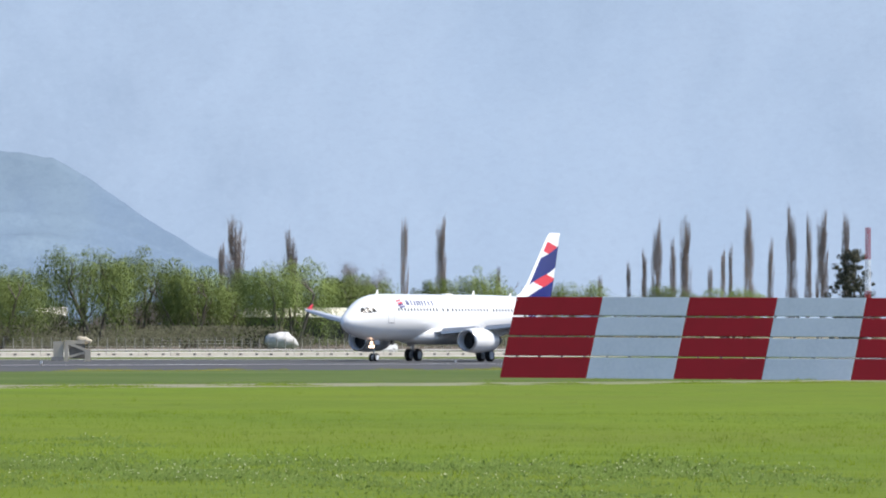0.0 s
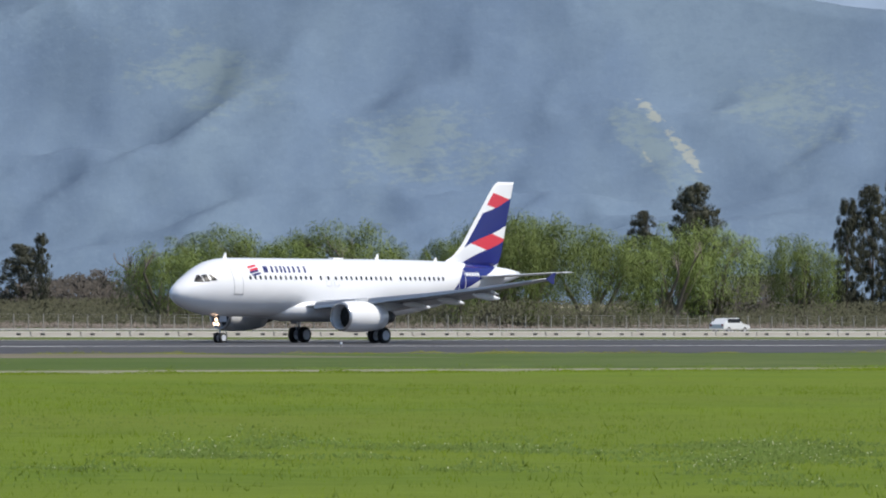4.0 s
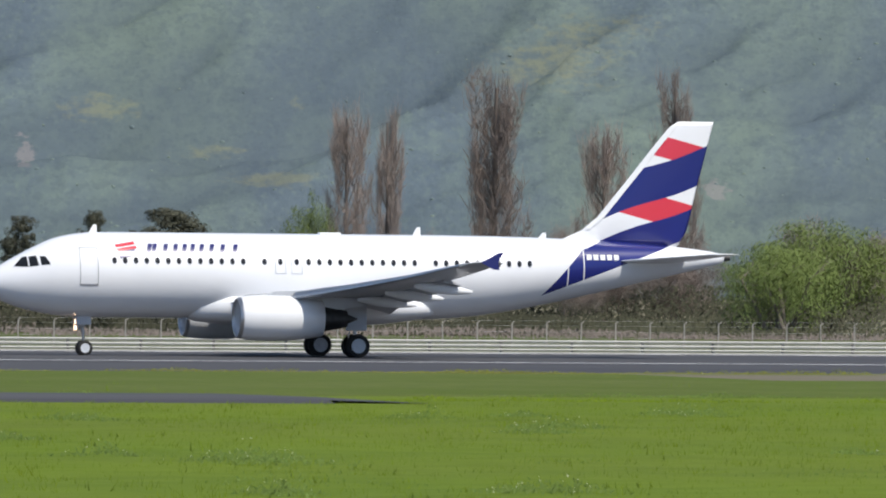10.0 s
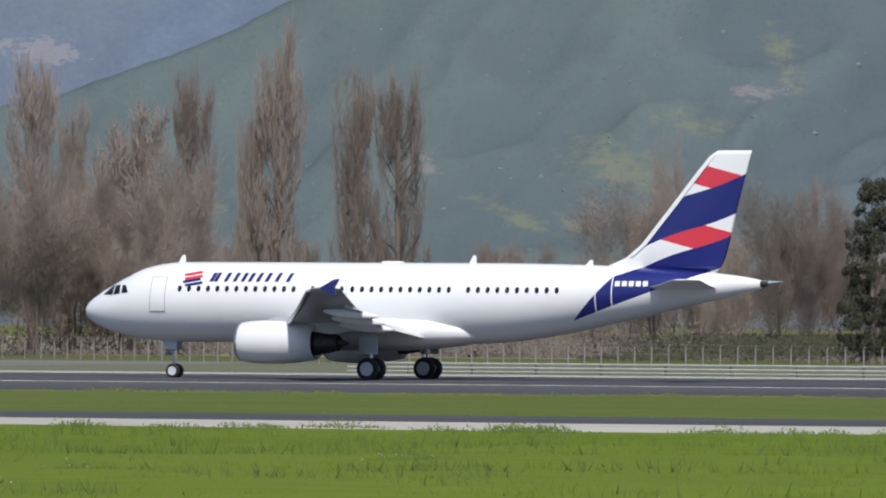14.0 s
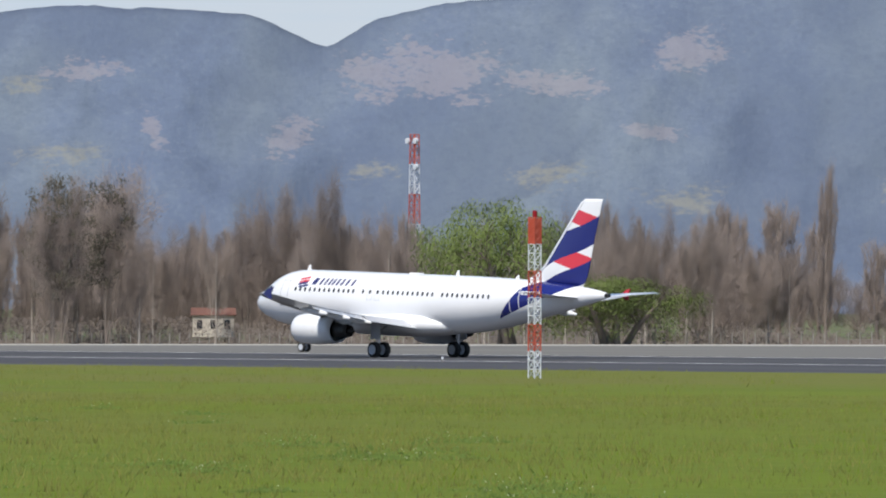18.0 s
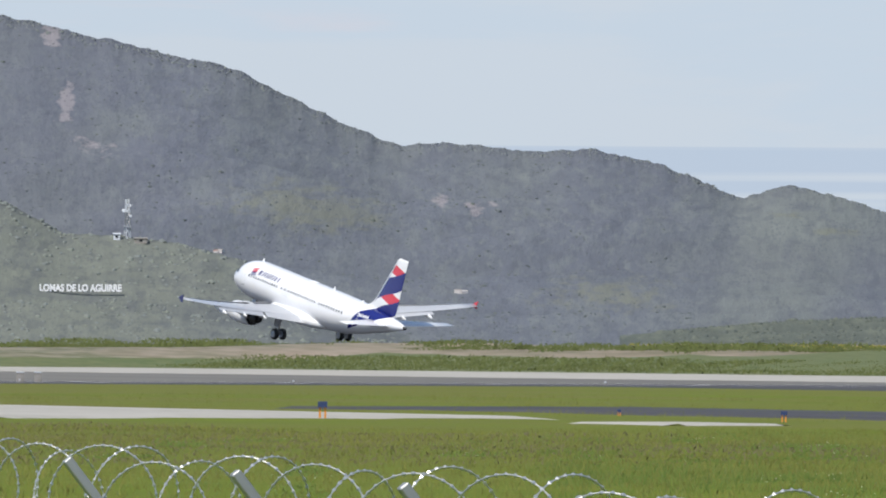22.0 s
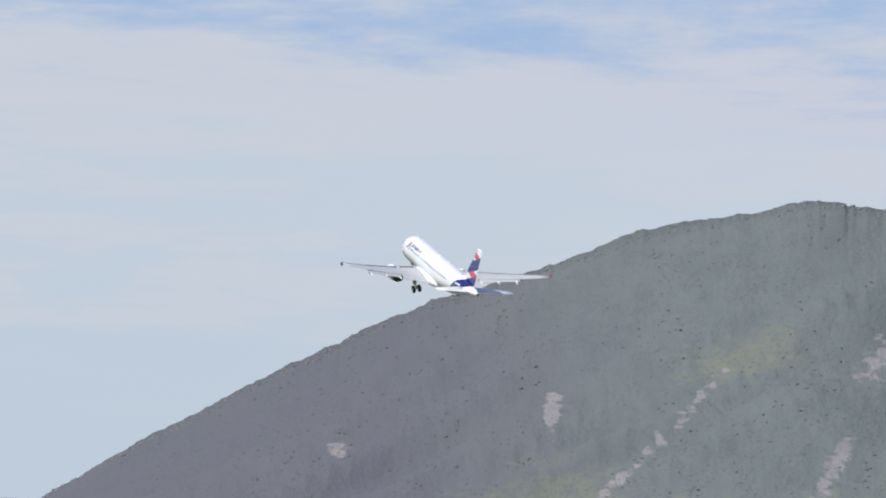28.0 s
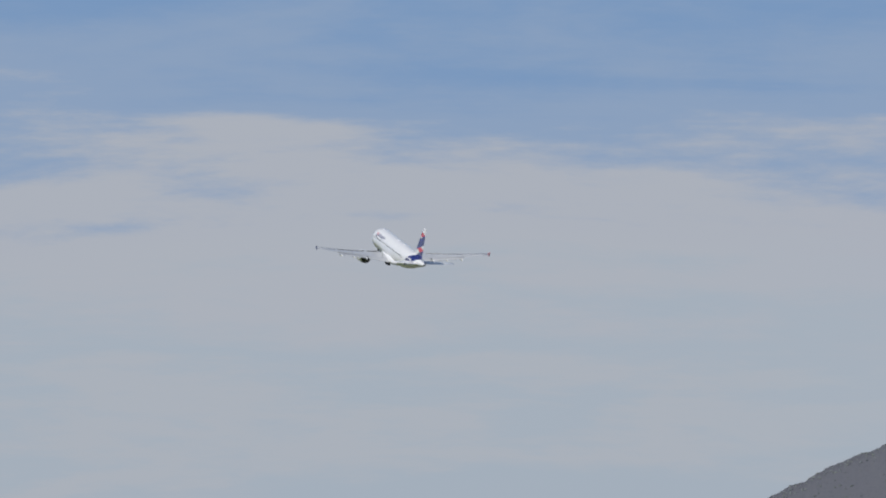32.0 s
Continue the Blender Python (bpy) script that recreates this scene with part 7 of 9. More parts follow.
def cabinet_frame(az, r, wide, high, label):
    """Beige equipment stand: box, ladder frame, slanted brace, cover."""
    ob = empty("equipment_stand", facing(az, r))
    tagged(ob, label, "equipment")
    cream = M_CREAM
    for name, b, material in (("cabinet", (wide * 0.27, 0.9, high * 0.82, -wide * 0.355, 0.1, high * 0.41), cream), ("plinth", (wide * 0.34, 1.0, high * 0.2, -wide * 0.38, -0.1, high * 0.1), M_POST),
                              ("upright", (0.34, 0.4, high * 0.86, -wide * 0.14, -0.35, high * 0.43), cream), ("upright", (0.50, 0.5, high * 0.50, wide * 0.42, -0.3, high * 0.25), cream),
                              ("top_rail", (wide * 0.52, 0.4, 0.26, wide * 0.08, -0.3, high * 0.80), cream), ("back_panel", (wide * 0.42, 0.1, high * 0.6, wide * 0.14, 0.3, high * 0.42), M_POST)):
        part(name, boxes(b), material, ob)
    bm = bmesh.new()
    box(bm, wide * 0.58, 0.24, 0.24, pose(wide * 0.16, -0.42, high * 0.60, 0, 22))
    box(bm, wide * 0.44, 0.2, 0.2, pose(wide * 0.12, -0.40, high * 0.28, 0, -16))
    part("brace", bm, cream, ob)
    for dx, dz, size in ((0.30, 0.90, 0.34), (0.40, 0.84, 0.30), (0.22, 0.96, 0.22)):
        bm = bmesh.new()
        bmesh.ops.create_icosphere(bm, subdivisions=2, radius=size, matrix=pose(wide * dx, 0, high * dz) @ Matrix.Diagonal((1.5, 1, 0.75, 1)))
        part("cover", bm, cream, ob, "cream rounded cover")
    return ob


M_CREAM = mat("cream paint", (0.60, 0.53, 0.41), 0.7, vary=(0.44, 0.39, 0.30), scale=1.2, amount=0.6)
cabinet_frame(-55.64, 735, 3.25, 2.1, "cream coloured equipment stand beside the runway")


def sign_box(az, r, wide, high, base, faces, label, legs=2, turn=0.0, frame_material=None):
    """An airfield sign on legs. faces: (from, to, material) along its width."""
    ob = empty("airfield_sign", facing(az, r, 0, turn))
    tagged(ob, label, "sign")
    if frame_material:
        t = 0.07
        part("sign_frame", boxes((wide, 0.22, t, 0, 0, base + t / 2), (wide, 0.22, t, 0, 0, base + high - t / 2), (t, 0.22, high - 2 * t, -wide / 2 + t / 2, 0, base + high / 2),
                                 (t, 0.22, high - 2 * t, wide / 2 - t / 2, 0, base + high / 2)), frame_material, ob)
    for a, b, material in faces:
        part("sign_face", boxes(((b - a) * wide - 0.01, 0.16, high - (0.14 if frame_material else 0), (a + b - 1) / 2 * wide, 0, base + high / 2)), material, ob)
    for k in range(legs):
        x = wide * (0.35 * (2 * k / max(1, legs - 1) - 1)) if legs > 1 else 0
        bm = bmesh.new()
        tube(bm, (x, 0, 0), (x, 0, base + 0.02), 0.05, n=8)
        part("sign_leg", bm, M_POST, ob)
    return ob


def text_on(body, size, parent, m, material, depth=0.01, name="lettering", bold=0.0):
    cu = bpy.data.curves.new(name, "FONT")
    cu.body, cu.size, cu.extrude, cu.offset = body, size, depth, bold
    cu.align_x, cu.align_y = "CENTER", "CENTER"
    tmp = bpy.data.objects.new(name, cu)
    scene.collection.objects.link(tmp)
    bpy.context.view_layer.update()
    me = bpy.data.meshes.new_from_object(tmp)
    bpy.data.objects.remove(tmp)
    me.materials.clear()
    me.materials.append(material)
    ob = new(name, me)
    if parent:
        ob.parent = parent
        ob.matrix_local = m
    else:
        ob.matrix_world = m
    return ob


UPRIGHT = pose(0, 0, 0, 90, 0, 0)
sp = sign_box(14.54, 225, 1.42, 1.5, 0.12, ((0.05, 0.68, M_YELLOW), (0.68, 0.95, M_BLACK)), "yellow and black lit taxiway sign with a grey frame", 2, 8, M_STEEL)
text_on("P", 0.78, sp, pose(0.44, -0.095, 0.87) @ UPRIGHT @ Matrix.Diagonal((0.55, 1.1, 1, 1)), M_YELLOW)
SMALL = pose(-0.19, 0, 0.86) @ Matrix.Diagonal((0.68, 1, 0.72, 1)) @ pose(0.19, 0, -0.86)
bm = bmesh.new()
box(bm, 0.06, 0.02, 0.78, pose(-0.19, -0.09, 0.85))
box(bm, 0.16, 0.02, 0.10, pose(-0.19, -0.09, 1.2))
part("sign_bar", bm, M_BLACK, sp, "black stem between the arrows").matrix_local = SMALL
for sgn in (-1, 1):
    bm = bmesh.new()
    box(bm, 0.20, 0.02, 0.10, pose(-0.19 + sgn * 0.22, -0.09, 0.86))
    for q in (-1, 1):
        box(bm, 0.06, 0.02, 0.30, pose(-0.19 + sgn * 0.36, -0.09, 0.86 + q * 0.15, 0, -q * sgn * 28))
    part("sign_arrow", bm, M_BLACK, sp, "black arrow").matrix_local = SMALL
bm = bmesh.new()
tube(bm, (-0.95, 0.1, 0.0), (-0.95, 0.1, 0.45), 0.05)
tube(bm, (-0.95, 0.1, 0.45), (-0.7, 0.05, 0.55), 0.05)
part("cable_pipe", bm, M_WHITE, sp, "white bent cable pipe")
bm = bmesh.new()
tube(bm, (-0.95, 0.0, 0), (-0.95, 0.0, 0.18), 0.12, 0.09)
part("pipe_boot", bm, M_RED, sp, "small red boot")
sign_box(11.30, 284, 0.76, 0.70, 0.02, ((0, 1, M_WHITE),), "small plain white marker board in the grass", 2)
sb = sign_box(9.19, 205, 0.85, 0.72, 0.05, ((0, 1, M_GREYBOARD := mat("grey board", (0.33, 0.36, 0.40), 0.6, vary=(0.26, 0.28, 0.31), scale=3, amount=0.5)),), "small grey sign with four white upright bars", 2)
for k in range(4):
    part("white_bar", boxes((0.12, 0.02, 0.62, -0.3 + 0.2 * k, -0.10, 0.41)), M_WHITE, sb)
low = sign_box(-27.22, 310, 2.6, 0.28, 0.06, ((0.0, 0.32, M_BLACK), (0.32, 1.0, mat("faded olive board", (0.11, 0.13, 0.02), 0.7, vary=(0.16, 0.15, 0.03), scale=3, amount=0.5))), "low dark airfield sign between two white posts", 2)
for x in (-0.5, 1.3):
    part("marker_post", boxes((0.14, 0.14, 0.46, x, -0.12, 0.23)), M_WHITE, low, "short white post")
sign_box(42.89, 428, 1.6, 0.55, 0.0, ((0, 1, M_WHITE),), "low white marker block in the grass", 2)
sign_box(55.92, 445, 2.75, 0.74, 0.04, ((0, 0.2, M_GREYBOARD), (0.2, 0.47, M_WHITE), (0.49, 0.76, M_WHITE), (0.78, 1, M_WHITE)), "low row of white marker panels in the grass", 3)
sign_box(67.99, 470, 2.0, 0.95, 0.5, ((0, 0.72, M_YELLOW), (0.72, 1, M_BLACK)), "yellow and black taxiway sign in the grass", 2)
sign_box(65.67, 560, 0.75, 0.36, 0.06, ((0, 1, M_YELLOW),), "small yellow taxiway sign in the grass", 2)
sh = sign_box(52.92, 836, 2.4, 1.2, 0.1, ((0, 0.7, M_WHITE), (0.7, 1, M_YELLOW)), "white and yellow equipment shelter beside the runway", 2)
for x in (-0.6, 0.7):
    bm = bmesh.new()
    tube(bm, (x, 0, 1.3), (x, 0, 1.9), 0.04)
    tube(bm, (x, 0, 1.9), (x + 0.5, 0, 2.0), 0.04)
    part("lamp_arm", bm, M_POST, sh)

# taxiway edge posts: orange legs under a dark blue cap
M_BLUE = mat("dark blue cap", (0.03, 0.05, 0.14), 0.5, vary=(0.05, 0.07, 0.16), scale=4, amount=0.5)
M_LEG = mat("orange leg paint", (0.75, 0.30, 0.05), 0.6, vary=(0.62, 0.24, 0.05), scale=4, amount=0.5)
for az, r, s in ((62.48, 386, 1.0), (60.50, 405, 0.42), (59.40, 378, 0.65), (3.34, 285, 0.35)):
    ob = empty("edge_marker", facing(az, r))
    tagged(ob, "orange edge marker post with a dark blue cap", "marker", "edge markers of the taxiway")
    for x in (-0.12, 0.12):
        part("leg", boxes((0.10 * s, 0.10 * s, 0.5 * s, x * s, 0, 0.25 * s)), M_LEG, ob)
    part("cap", boxes((0.42 * s, 0.3 * s, 0.26 * s, 0, 0, 0.62 * s)), M_BLUE, ob)

# runway edge lamps
lamp_line = [(x, 372.0) for x in range(-1500, 1000, 60)]
for x, y in lamp_line:
    ob = empty("edge_lamp", Matrix.Translation((x, y, ground_z(x) + 0.02)))
    tagged(ob, "small white runway edge lamp", "lamp", "runway edge lamps")
    bm = bmesh.new()
    tube(bm, (0, 0, 0), (0, 0, 0.2), 0.05, n=6)
    part("stem", bm, M_POST, ob)
    bm = bmesh.new()
    tube(bm, (0, 0, 0.2), (0, 0, 0.36), 0.09, 0.07, n=8)
    part("head", bm, M_WHITE, ob)

# red and white stands by the runway
for az, wide, extra in ((65.90, 0.86, False), (64.90, 0.86, True)):
    fr = lattice("approach_frame", spot(az, 505), 1.85, wide * 0.9, [M_WHITE, M_RED, M_WHITE, M_RED], "red and white tubular approach frame in the grass", None, True, 0.62, 1)
    bm = bmesh.new()
    tube(bm, (0, 0, 0), (0, 0, 1.75), 0.13, 0.10, n=8)
    part("centre_post", bm, M_RED, fr, "dark red centre post")
    bm = bmesh.new()
    tube(bm, (0, 0, 1.7), (0, 0, 2.0), 0.16)
    box(bm, 0.5, 0.3, 0.2, pose(0.05, 0, 2.08))
    part("lamp_head", bm, M_WHITE, fr, "white lamp head")
    if extra:
        bm = bmesh.new()
        for z in (0.1, 0.6, 1.1, 1.5):
            tube(bm, (0.4, 0, z), (1.3, 0.3, z), 0.04, n=5)
        for x in (0.6, 0.95, 1.3):
            tube(bm, (x, 0.15, 0), (x, 0.15, 1.55), 0.04, n=5)
        part("side_frame", bm, M_WHITE, fr, "white side frame")
for az, r in ((64.5, 560), (64.38, 560)):
    ob = empty("pump_box", facing(az, 890))
    tagged(ob, "grey service box beside the pale road", "box", "service boxes")
    part("body", boxes((0.75, 0.6, 1.0, 0, 0, 0.5)), M_POST, ob)
    part("lid", boxes((0.85, 0.7, 0.1, 0, 0, 1.05)), M_WHITE, ob)
for az, r, high in ((67.3, 490, 0.9), (65.1, 335, 0.45), (66.8, 345, 0.4)):
    ob = empty("marker_stake", facing(az, r))
    tagged(ob, "thin white marker stake in the grass", "marker", "marker stakes")
    bm = bmesh.new()
    tube(bm, (0, 0, 0), (0, 0, high), 0.035)
    part("stake", bm, M_WHITE, ob)
    part("foot", boxes((0.22, 0.18, 0.1, 0, 0, 0.05)), M_WHITE, ob)

# stop sign
stop = empty("stop_sign", facing(56.755, 100.0, -0.08, 36))
tagged(stop, "red octagonal stop sign with white letters on a steel post", "road sign")
bm = bmesh.new()
bmesh.ops.create_cone(bm, cap_ends=True, segments=8, radius1=0.502, radius2=0.502, depth=0.012, matrix=pose(0, 0, 2.85, 90, 0, 0) @ Matrix.Rotation(radians(22.5), 4, "Z"))
panel = part("sign_panel", bm, M_WHITE, stop)
bm = bmesh.new()
bmesh.ops.create_cone(bm, cap_ends=True, segments=8, radius1=0.472, radius2=0.472, depth=0.012, matrix=pose(0, -0.006, 2.85, 90, 0, 0) @ Matrix.Rotation(radians(22.5), 4, "Z"))
M_STOPRED = mat("stop sign red", (0.55, 0.012, 0.022), 0.4, vary=(0.46, 0.012, 0.02), scale=4, amount=0.4)
part("sign_field", bm, M_STOPRED, panel, "bright red field")
text_on("PARE", 0.35, panel, pose(0.0, -0.016, 2.845) @ UPRIGHT @ Matrix.Diagonal((0.90, 1.25, 1, 1)), M_WHITE, 0.003, "lettering", 0.006)
bm = bmesh.new()
box(bm, 0.10, 0.05, 2.85, pose(-0.06, 0.05, 1.4, 0, 1.6))
box(bm, 0.02, 0.07, 2.85, pose(-0.02, 0.04, 1.4, 0, 1.6))
part("post", bm, M_POST, stop, "grey steel channel post")

# razor wire on the near fence
WIRE_A, WIRE_B = Vector((-26.0, 16.3, 0)), Vector((-100.0, 36.3, 0))
wire_len = (WIRE_B - WIRE_A).length
heading = math.atan2(WIRE_B.y - WIRE_A.y, WIRE_B.x - WIRE_A.x)
razor = empty("razor_wire_fence", Matrix.Translation(WIRE_A) @ Matrix.Rotation(heading, 4, "Z"))
tagged(razor, "chain fence topped with coils of barbed razor wire", "fence")
M_RAZOR = mat("razor tape", (0.62, 0.63, 0.64), 0.35, 0.7, vary=(0.45, 0.45, 0.45), scale=9, amount=0.6)
R_COIL, N_COIL = 0.31, 40
rings = []
for k in range(N_COIL * 4):
    # the tape widens into a barb at every fourth place
    a = 2 * math.pi * k / (N_COIL * 4)
    w, h = ((0.013, 0.011), (0.0045, 0.0045), (0.0042, 0.0042), (0.0045, 0.0045))[k % 4]
    rings.append([(w * sx, (R_COIL + h * sr) * math.cos(a), (R_COIL + h * sr) * math.sin(a)) for sx, sr in ((1, 0), (0, 1), (-1, 0), (0, -1))])
coil_me = as_mesh("coil_loop", loft(rings + rings[:1], False), M_RAZOR)
rng.seed(5)
n_loops = int(wire_len / 0.95)
for k in range(3, n_loops):
    t = k * 0.95
    tilt = (34 if k % 2 else -34) + rng.uniform(-9, 9)
    shared("coil_loop", coil_me, razor, pose(t + rng.uniform(-0.12, 0.12), rng.uniform(-0.05, 0.05), 2.49 + rng.uniform(-0.05, 0.04), rng.uniform(-9, 9), rng.uniform(-8, 8), tilt))
for az in (58.6, 60.0, 61.22, 62.4, 63.58, 64.35, 65.68, 66.88, 67.7):
    # where the line of the fence crosses that bearing
    way = Vector((-math.sin(radians(az)), math.cos(radians(az)), 0))
    run = (WIRE_B - WIRE_A).normalized()
    t = (WIRE_A.y * way.x - WIRE_A.x * way.y) / (run.x * way.y - run.y * way.x)
    if not 1 < t < wire_len:
        continue
    bm = bmesh.new()
    tube(bm, (t, 0, 0), (t, 0, 2.15), 0.045, n=8)
    part("post", bm, M_STEEL, razor, "galvanised fence post")
    bm = bmesh.new()
    box(bm, 0.075, 0.05, 0.95, pose(t, 0.20, 2.40, -38), 0.006)
    part("post_arm", bm, M_STEEL, razor, "slanted steel arm of the post")
for z in (0.1, 1.1, 2.12):
    bm = bmesh.new()
    tube(bm, (0, 0, z), (wire_len, 0, z), 0.02, n=5)
    part("fence_rail", bm, M_STEEL, razor)


# ---- vehicles ----
def car(name, label, colour, long=4.1, high=1.45, kind="hatch"):
    """A road car: body with cabin, windows, four wheels, lamps."""
    ob = empty(name)
    tagged(ob, label, "car")
    wide = 1.72
    if kind == "van":
        prof = [(0, 0.35), (0, 1.0), (0.12, 1.15), (0.25, high), (0.95, high), (1.0, high - 0.15), (1.0, 0.35)]
    elif kind == "pickup":
        prof = [(0, 0.4), (0, 0.85), (0.22, 0.95), (0.33, high), (0.56, high), (0.60, 1.0), (1.0, 1.0), (1.0, 0.4)]
    elif kind == "double_cab":
        prof = [(0, 0.4), (0, 0.76), (0.03, 0.84), (0.22, 0.90), (0.33, high), (0.64, high), (0.70, 0.92), (0.985, 0.92), (1.0, 0.9), (1.0, 0.4)]
    else:
        prof = [(0, 0.32), (0, 0.7), (0.05, 0.8), (0.27, 0.92), (0.40, high), (0.78, high - 0.03), (0.97, 0.95), (1.0, 0.85), (1.0, 0.32)]
    rings = []
    for y, inset in ((-wide / 2, 0.10), (-wide / 2 + 0.06, 0.0), (wide / 2 - 0.06, 0.0), (wide / 2, 0.10)):
        rings.append([(long * (0.5 - u), y * (1 - 0.1 * max(0, (z - 0.9) / 0.6)), z - (inset * 0.25 if z > 0.9 else 0)) for u, z in prof])
    part("body", loft(rings), colour, ob, smooth=False)
    u0, u1 = {"van": (0.10, 0.42), "pickup": (0.30, 0.57), "double_cab": (0.33, 0.65), "hatch": (0.36, 0.84)}[kind]
    for s in (-1, 1):
        part("side_window", boxes((long * (u1 - u0), 0.03, high - 1.06, long * (0.5 - (u0 + u1) / 2), s * (wide / 2 - 0.03), (high + 0.93) / 2)), M_GLASS, ob, "dark side window")
    part("windscreen", boxes((0.06, wide * 0.8, 0.42, long * (0.5 - u0) - 0.06, 0, high - 0.28)), M_GLASS, ob, "dark windscreen")
    for u in (0.19, 0.80):
        for s in (-1, 1):
            bm = bmesh.new()
            bmesh.ops.create_cone(bm, cap_ends=True, segments=16, radius1=0.31, radius2=0.31, depth=0.2, matrix=pose(long * (0.5 - u), s * (wide / 2 - 0.1), 0.31, 90))
            w = part("wheel", bm, M_TYRE, ob, "black tyre")
            bm = bmesh.new()
            bmesh.ops.create_cone(bm, cap_ends=True, segments=12, radius1=0.18, radius2=0.18, depth=0.23, matrix=pose(long * (0.5 - u), s * (wide / 2 - 0.1), 0.31, 90))
            part("rim", bm, M_METAL, w, "metal rim")
    for s in (-1, 1):
        part("headlight", boxes((0.05, 0.3, 0.14, long / 2 - 0.01, s * 0.6, 0.66)), M_WHITE, ob)
        part("tail_light", boxes((0.05, 0.2, 0.2, -long / 2 + 0.01, s * 0.68, 0.78)), M_RED, ob)
    return ob


M_CARWHITE = paint("white car paint", (0.75, 0.76, 0.77))
M_CARRED = paint("red car paint", (0.42, 0.02, 0.025))
road_car = car("white_car", "white hatchback driving on the road behind the runway", M_CARWHITE)
second_car = car("white_car", "small white car driving on the road behind the runway", M_CARWHITE, 3.9)
third_car = car("white_car", "white car driving behind the guard rail", M_CARWHITE, 4.3, 1.2)
red_pickup = car("red_pickup", "red double cab pickup driving beside the runway", M_CARRED, 3.75, 1.16, "double_cab")
van = car("white_van", "white delivery van parked behind the fence", M_CARWHITE, 4.6, 1.95, "van")
van.matrix_world = facing(-23.06, 592, 0.1, 160)
jeep = car("red_pickup", "dark red double cab pickup parked behind the fence", paint("dark red car paint", (0.24, 0.012, 0.022)), 4.2, 1.70, "double_cab")
part("roof_box", boxes((0.9, 0.9, 0.12, 0.0, 0, 1.74)), M_WHITE, jeep, "flat white box on the roof")
jeep.matrix_world = facing(1.79, 560, 0.0, 5)


# ---- buildings behind the runway ----
M_TIN = mat("corrugated tin roof", (0.34, 0.31, 0.285), 0.65, 0.1, vary=(0.25, 0.215, 0.19), scale=0.6, amount=0.7, stretch=(4, 1, 1))
M_WALL = mat("plastered wall", (0.58, 0.54, 0.47), 0.9, vary=(0.44, 0.40, 0.34), scale=0.5, amount=0.6, per_object=0.15)
M_BROWN = mat("brown timber", (0.17, 0.10, 0.06), 0.85, vary=(0.11, 0.07, 0.045), scale=1.5, amount=0.6)
M_TOWN = mat("faded town plaster", (0.56, 0.53, 0.51), 0.9, vary=(0.40, 0.38, 0.37), scale=0.3, amount=0.7, per_object=0.25, gloss=0.1)
M_CLAY = mat("clay roof tiles", (0.25, 0.115, 0.085), 0.85, vary=(0.19, 0.10, 0.08), scale=1.0, amount=0.6, per_object=0.4)
M_HANGAR = mat("pale yellow sheet", (0.56, 0.54, 0.28), 0.7, vary=(0.47, 0.45, 0.24), scale=0.3, amount=0.6, stretch=(6, 1, 1))


def gable_house(m, long, deep, wall, ridge, wall_material, roof_material, label, name="house", openings=3, gable_end=True):
    """A house with a ridge along x: walls, two roof slopes, gable, door and windows."""
    ob = empty(name, m)
    tagged(ob, label, "building")
    part("wall", boxes((long, deep, wall, 0, 0, wall / 2)), wall_material, ob)
    rise = ridge - wall
    for s in (-1, 1):
        d = math.hypot(deep / 2 + 0.3, rise)
        a = math.degrees(math.atan2(rise, deep / 2 + 0.3))
        bm = bmesh.new()
        box(bm, long + 0.5, d, 0.08, pose(0, s * (deep / 4 + 0.15), wall + rise / 2, -s * a))
        part("roof", bm, roof_material, ob)
    if gable_end:
        for s in (-1, 1):
            bm = bmesh.new()
            v = [bm.verts.new((s * (long / 2 - 0.02) + dx, y, z)) for dx in (0, s * 0.05) for y, z in ((-deep / 2, wall), (deep / 2, wall), (0, ridge - 0.06))]
            for q in ((0, 1, 2), (3, 5, 4), (0, 3, 4, 1), (1, 4, 5, 2), (2, 5, 3, 0)):
                bm.faces.new([v[i] for i in q])
            bmesh.ops.recalc_face_normals(bm, faces=bm.faces)
            part("gable", bm, M_BROWN, ob)
    for k in range(openings):
        x = long * ((k + 0.5) / openings - 0.5)
        part("window", boxes((min(1.1, long / openings * 0.4), 0.06, wall * 0.4, x, -deep / 2 - 0.02, wall * 0.58)), M_GLASS, ob, "dark window")
    return ob


for az, long, turn in ((-1.75, 6.8, 15), (-2.95, 4.8, 10), (-3.85, 3.6, 20), (-2.5, 3.0, 8)):
    gable_house(facing(az, 486, 0.35, turn), long, 4.5, 0.75, 1.75, M_WALL, M_TIN, "low shed with a tin roof behind the fence", "shed", 2)
gable_house(facing(50.0, 1180, 1.0), 5.7, 6, 3.0, 4.0, M_WALL, M_CLAY, "small pale house with a clay roof among the bare trees")
gable_house(facing(54.8, 1350, 1.0), 4.8, 5, 3.1, 5.1, M_WALL, M_CLAY, "small white house with a clay roof")
gable_house(facing(54.4, 1350, 1.0), 3.4, 5, 3.4, 4.8, M_WALL, M_CLAY, "small white house with a clay roof")
gable_house(facing(56.82, 1520, 4.5), 4.6, 6, 2.0, 2.7, M_WALL, M_TIN, "grey house behind the flowering field")
gable_house(facing(56.53, 1520, 4.5), 3.8, 6, 2.0, 2.6, mat("blue wall", (0.10, 0.20, 0.33), 0.8, vary=(0.08, 0.16, 0.27), scale=1, amount=0.5), M_TIN, "small blue house behind the flowering field")
flag = empty("flagpole", facing(56.60, 1500, 4.5))
tagged(flag, "white pole flying a white and red flag", "flag")
bm = bmesh.new()
tube(bm, (0, 0, 0), (0, 0, 3.8), 0.05, 0.04)
part("pole", bm, M_WHITE, flag)
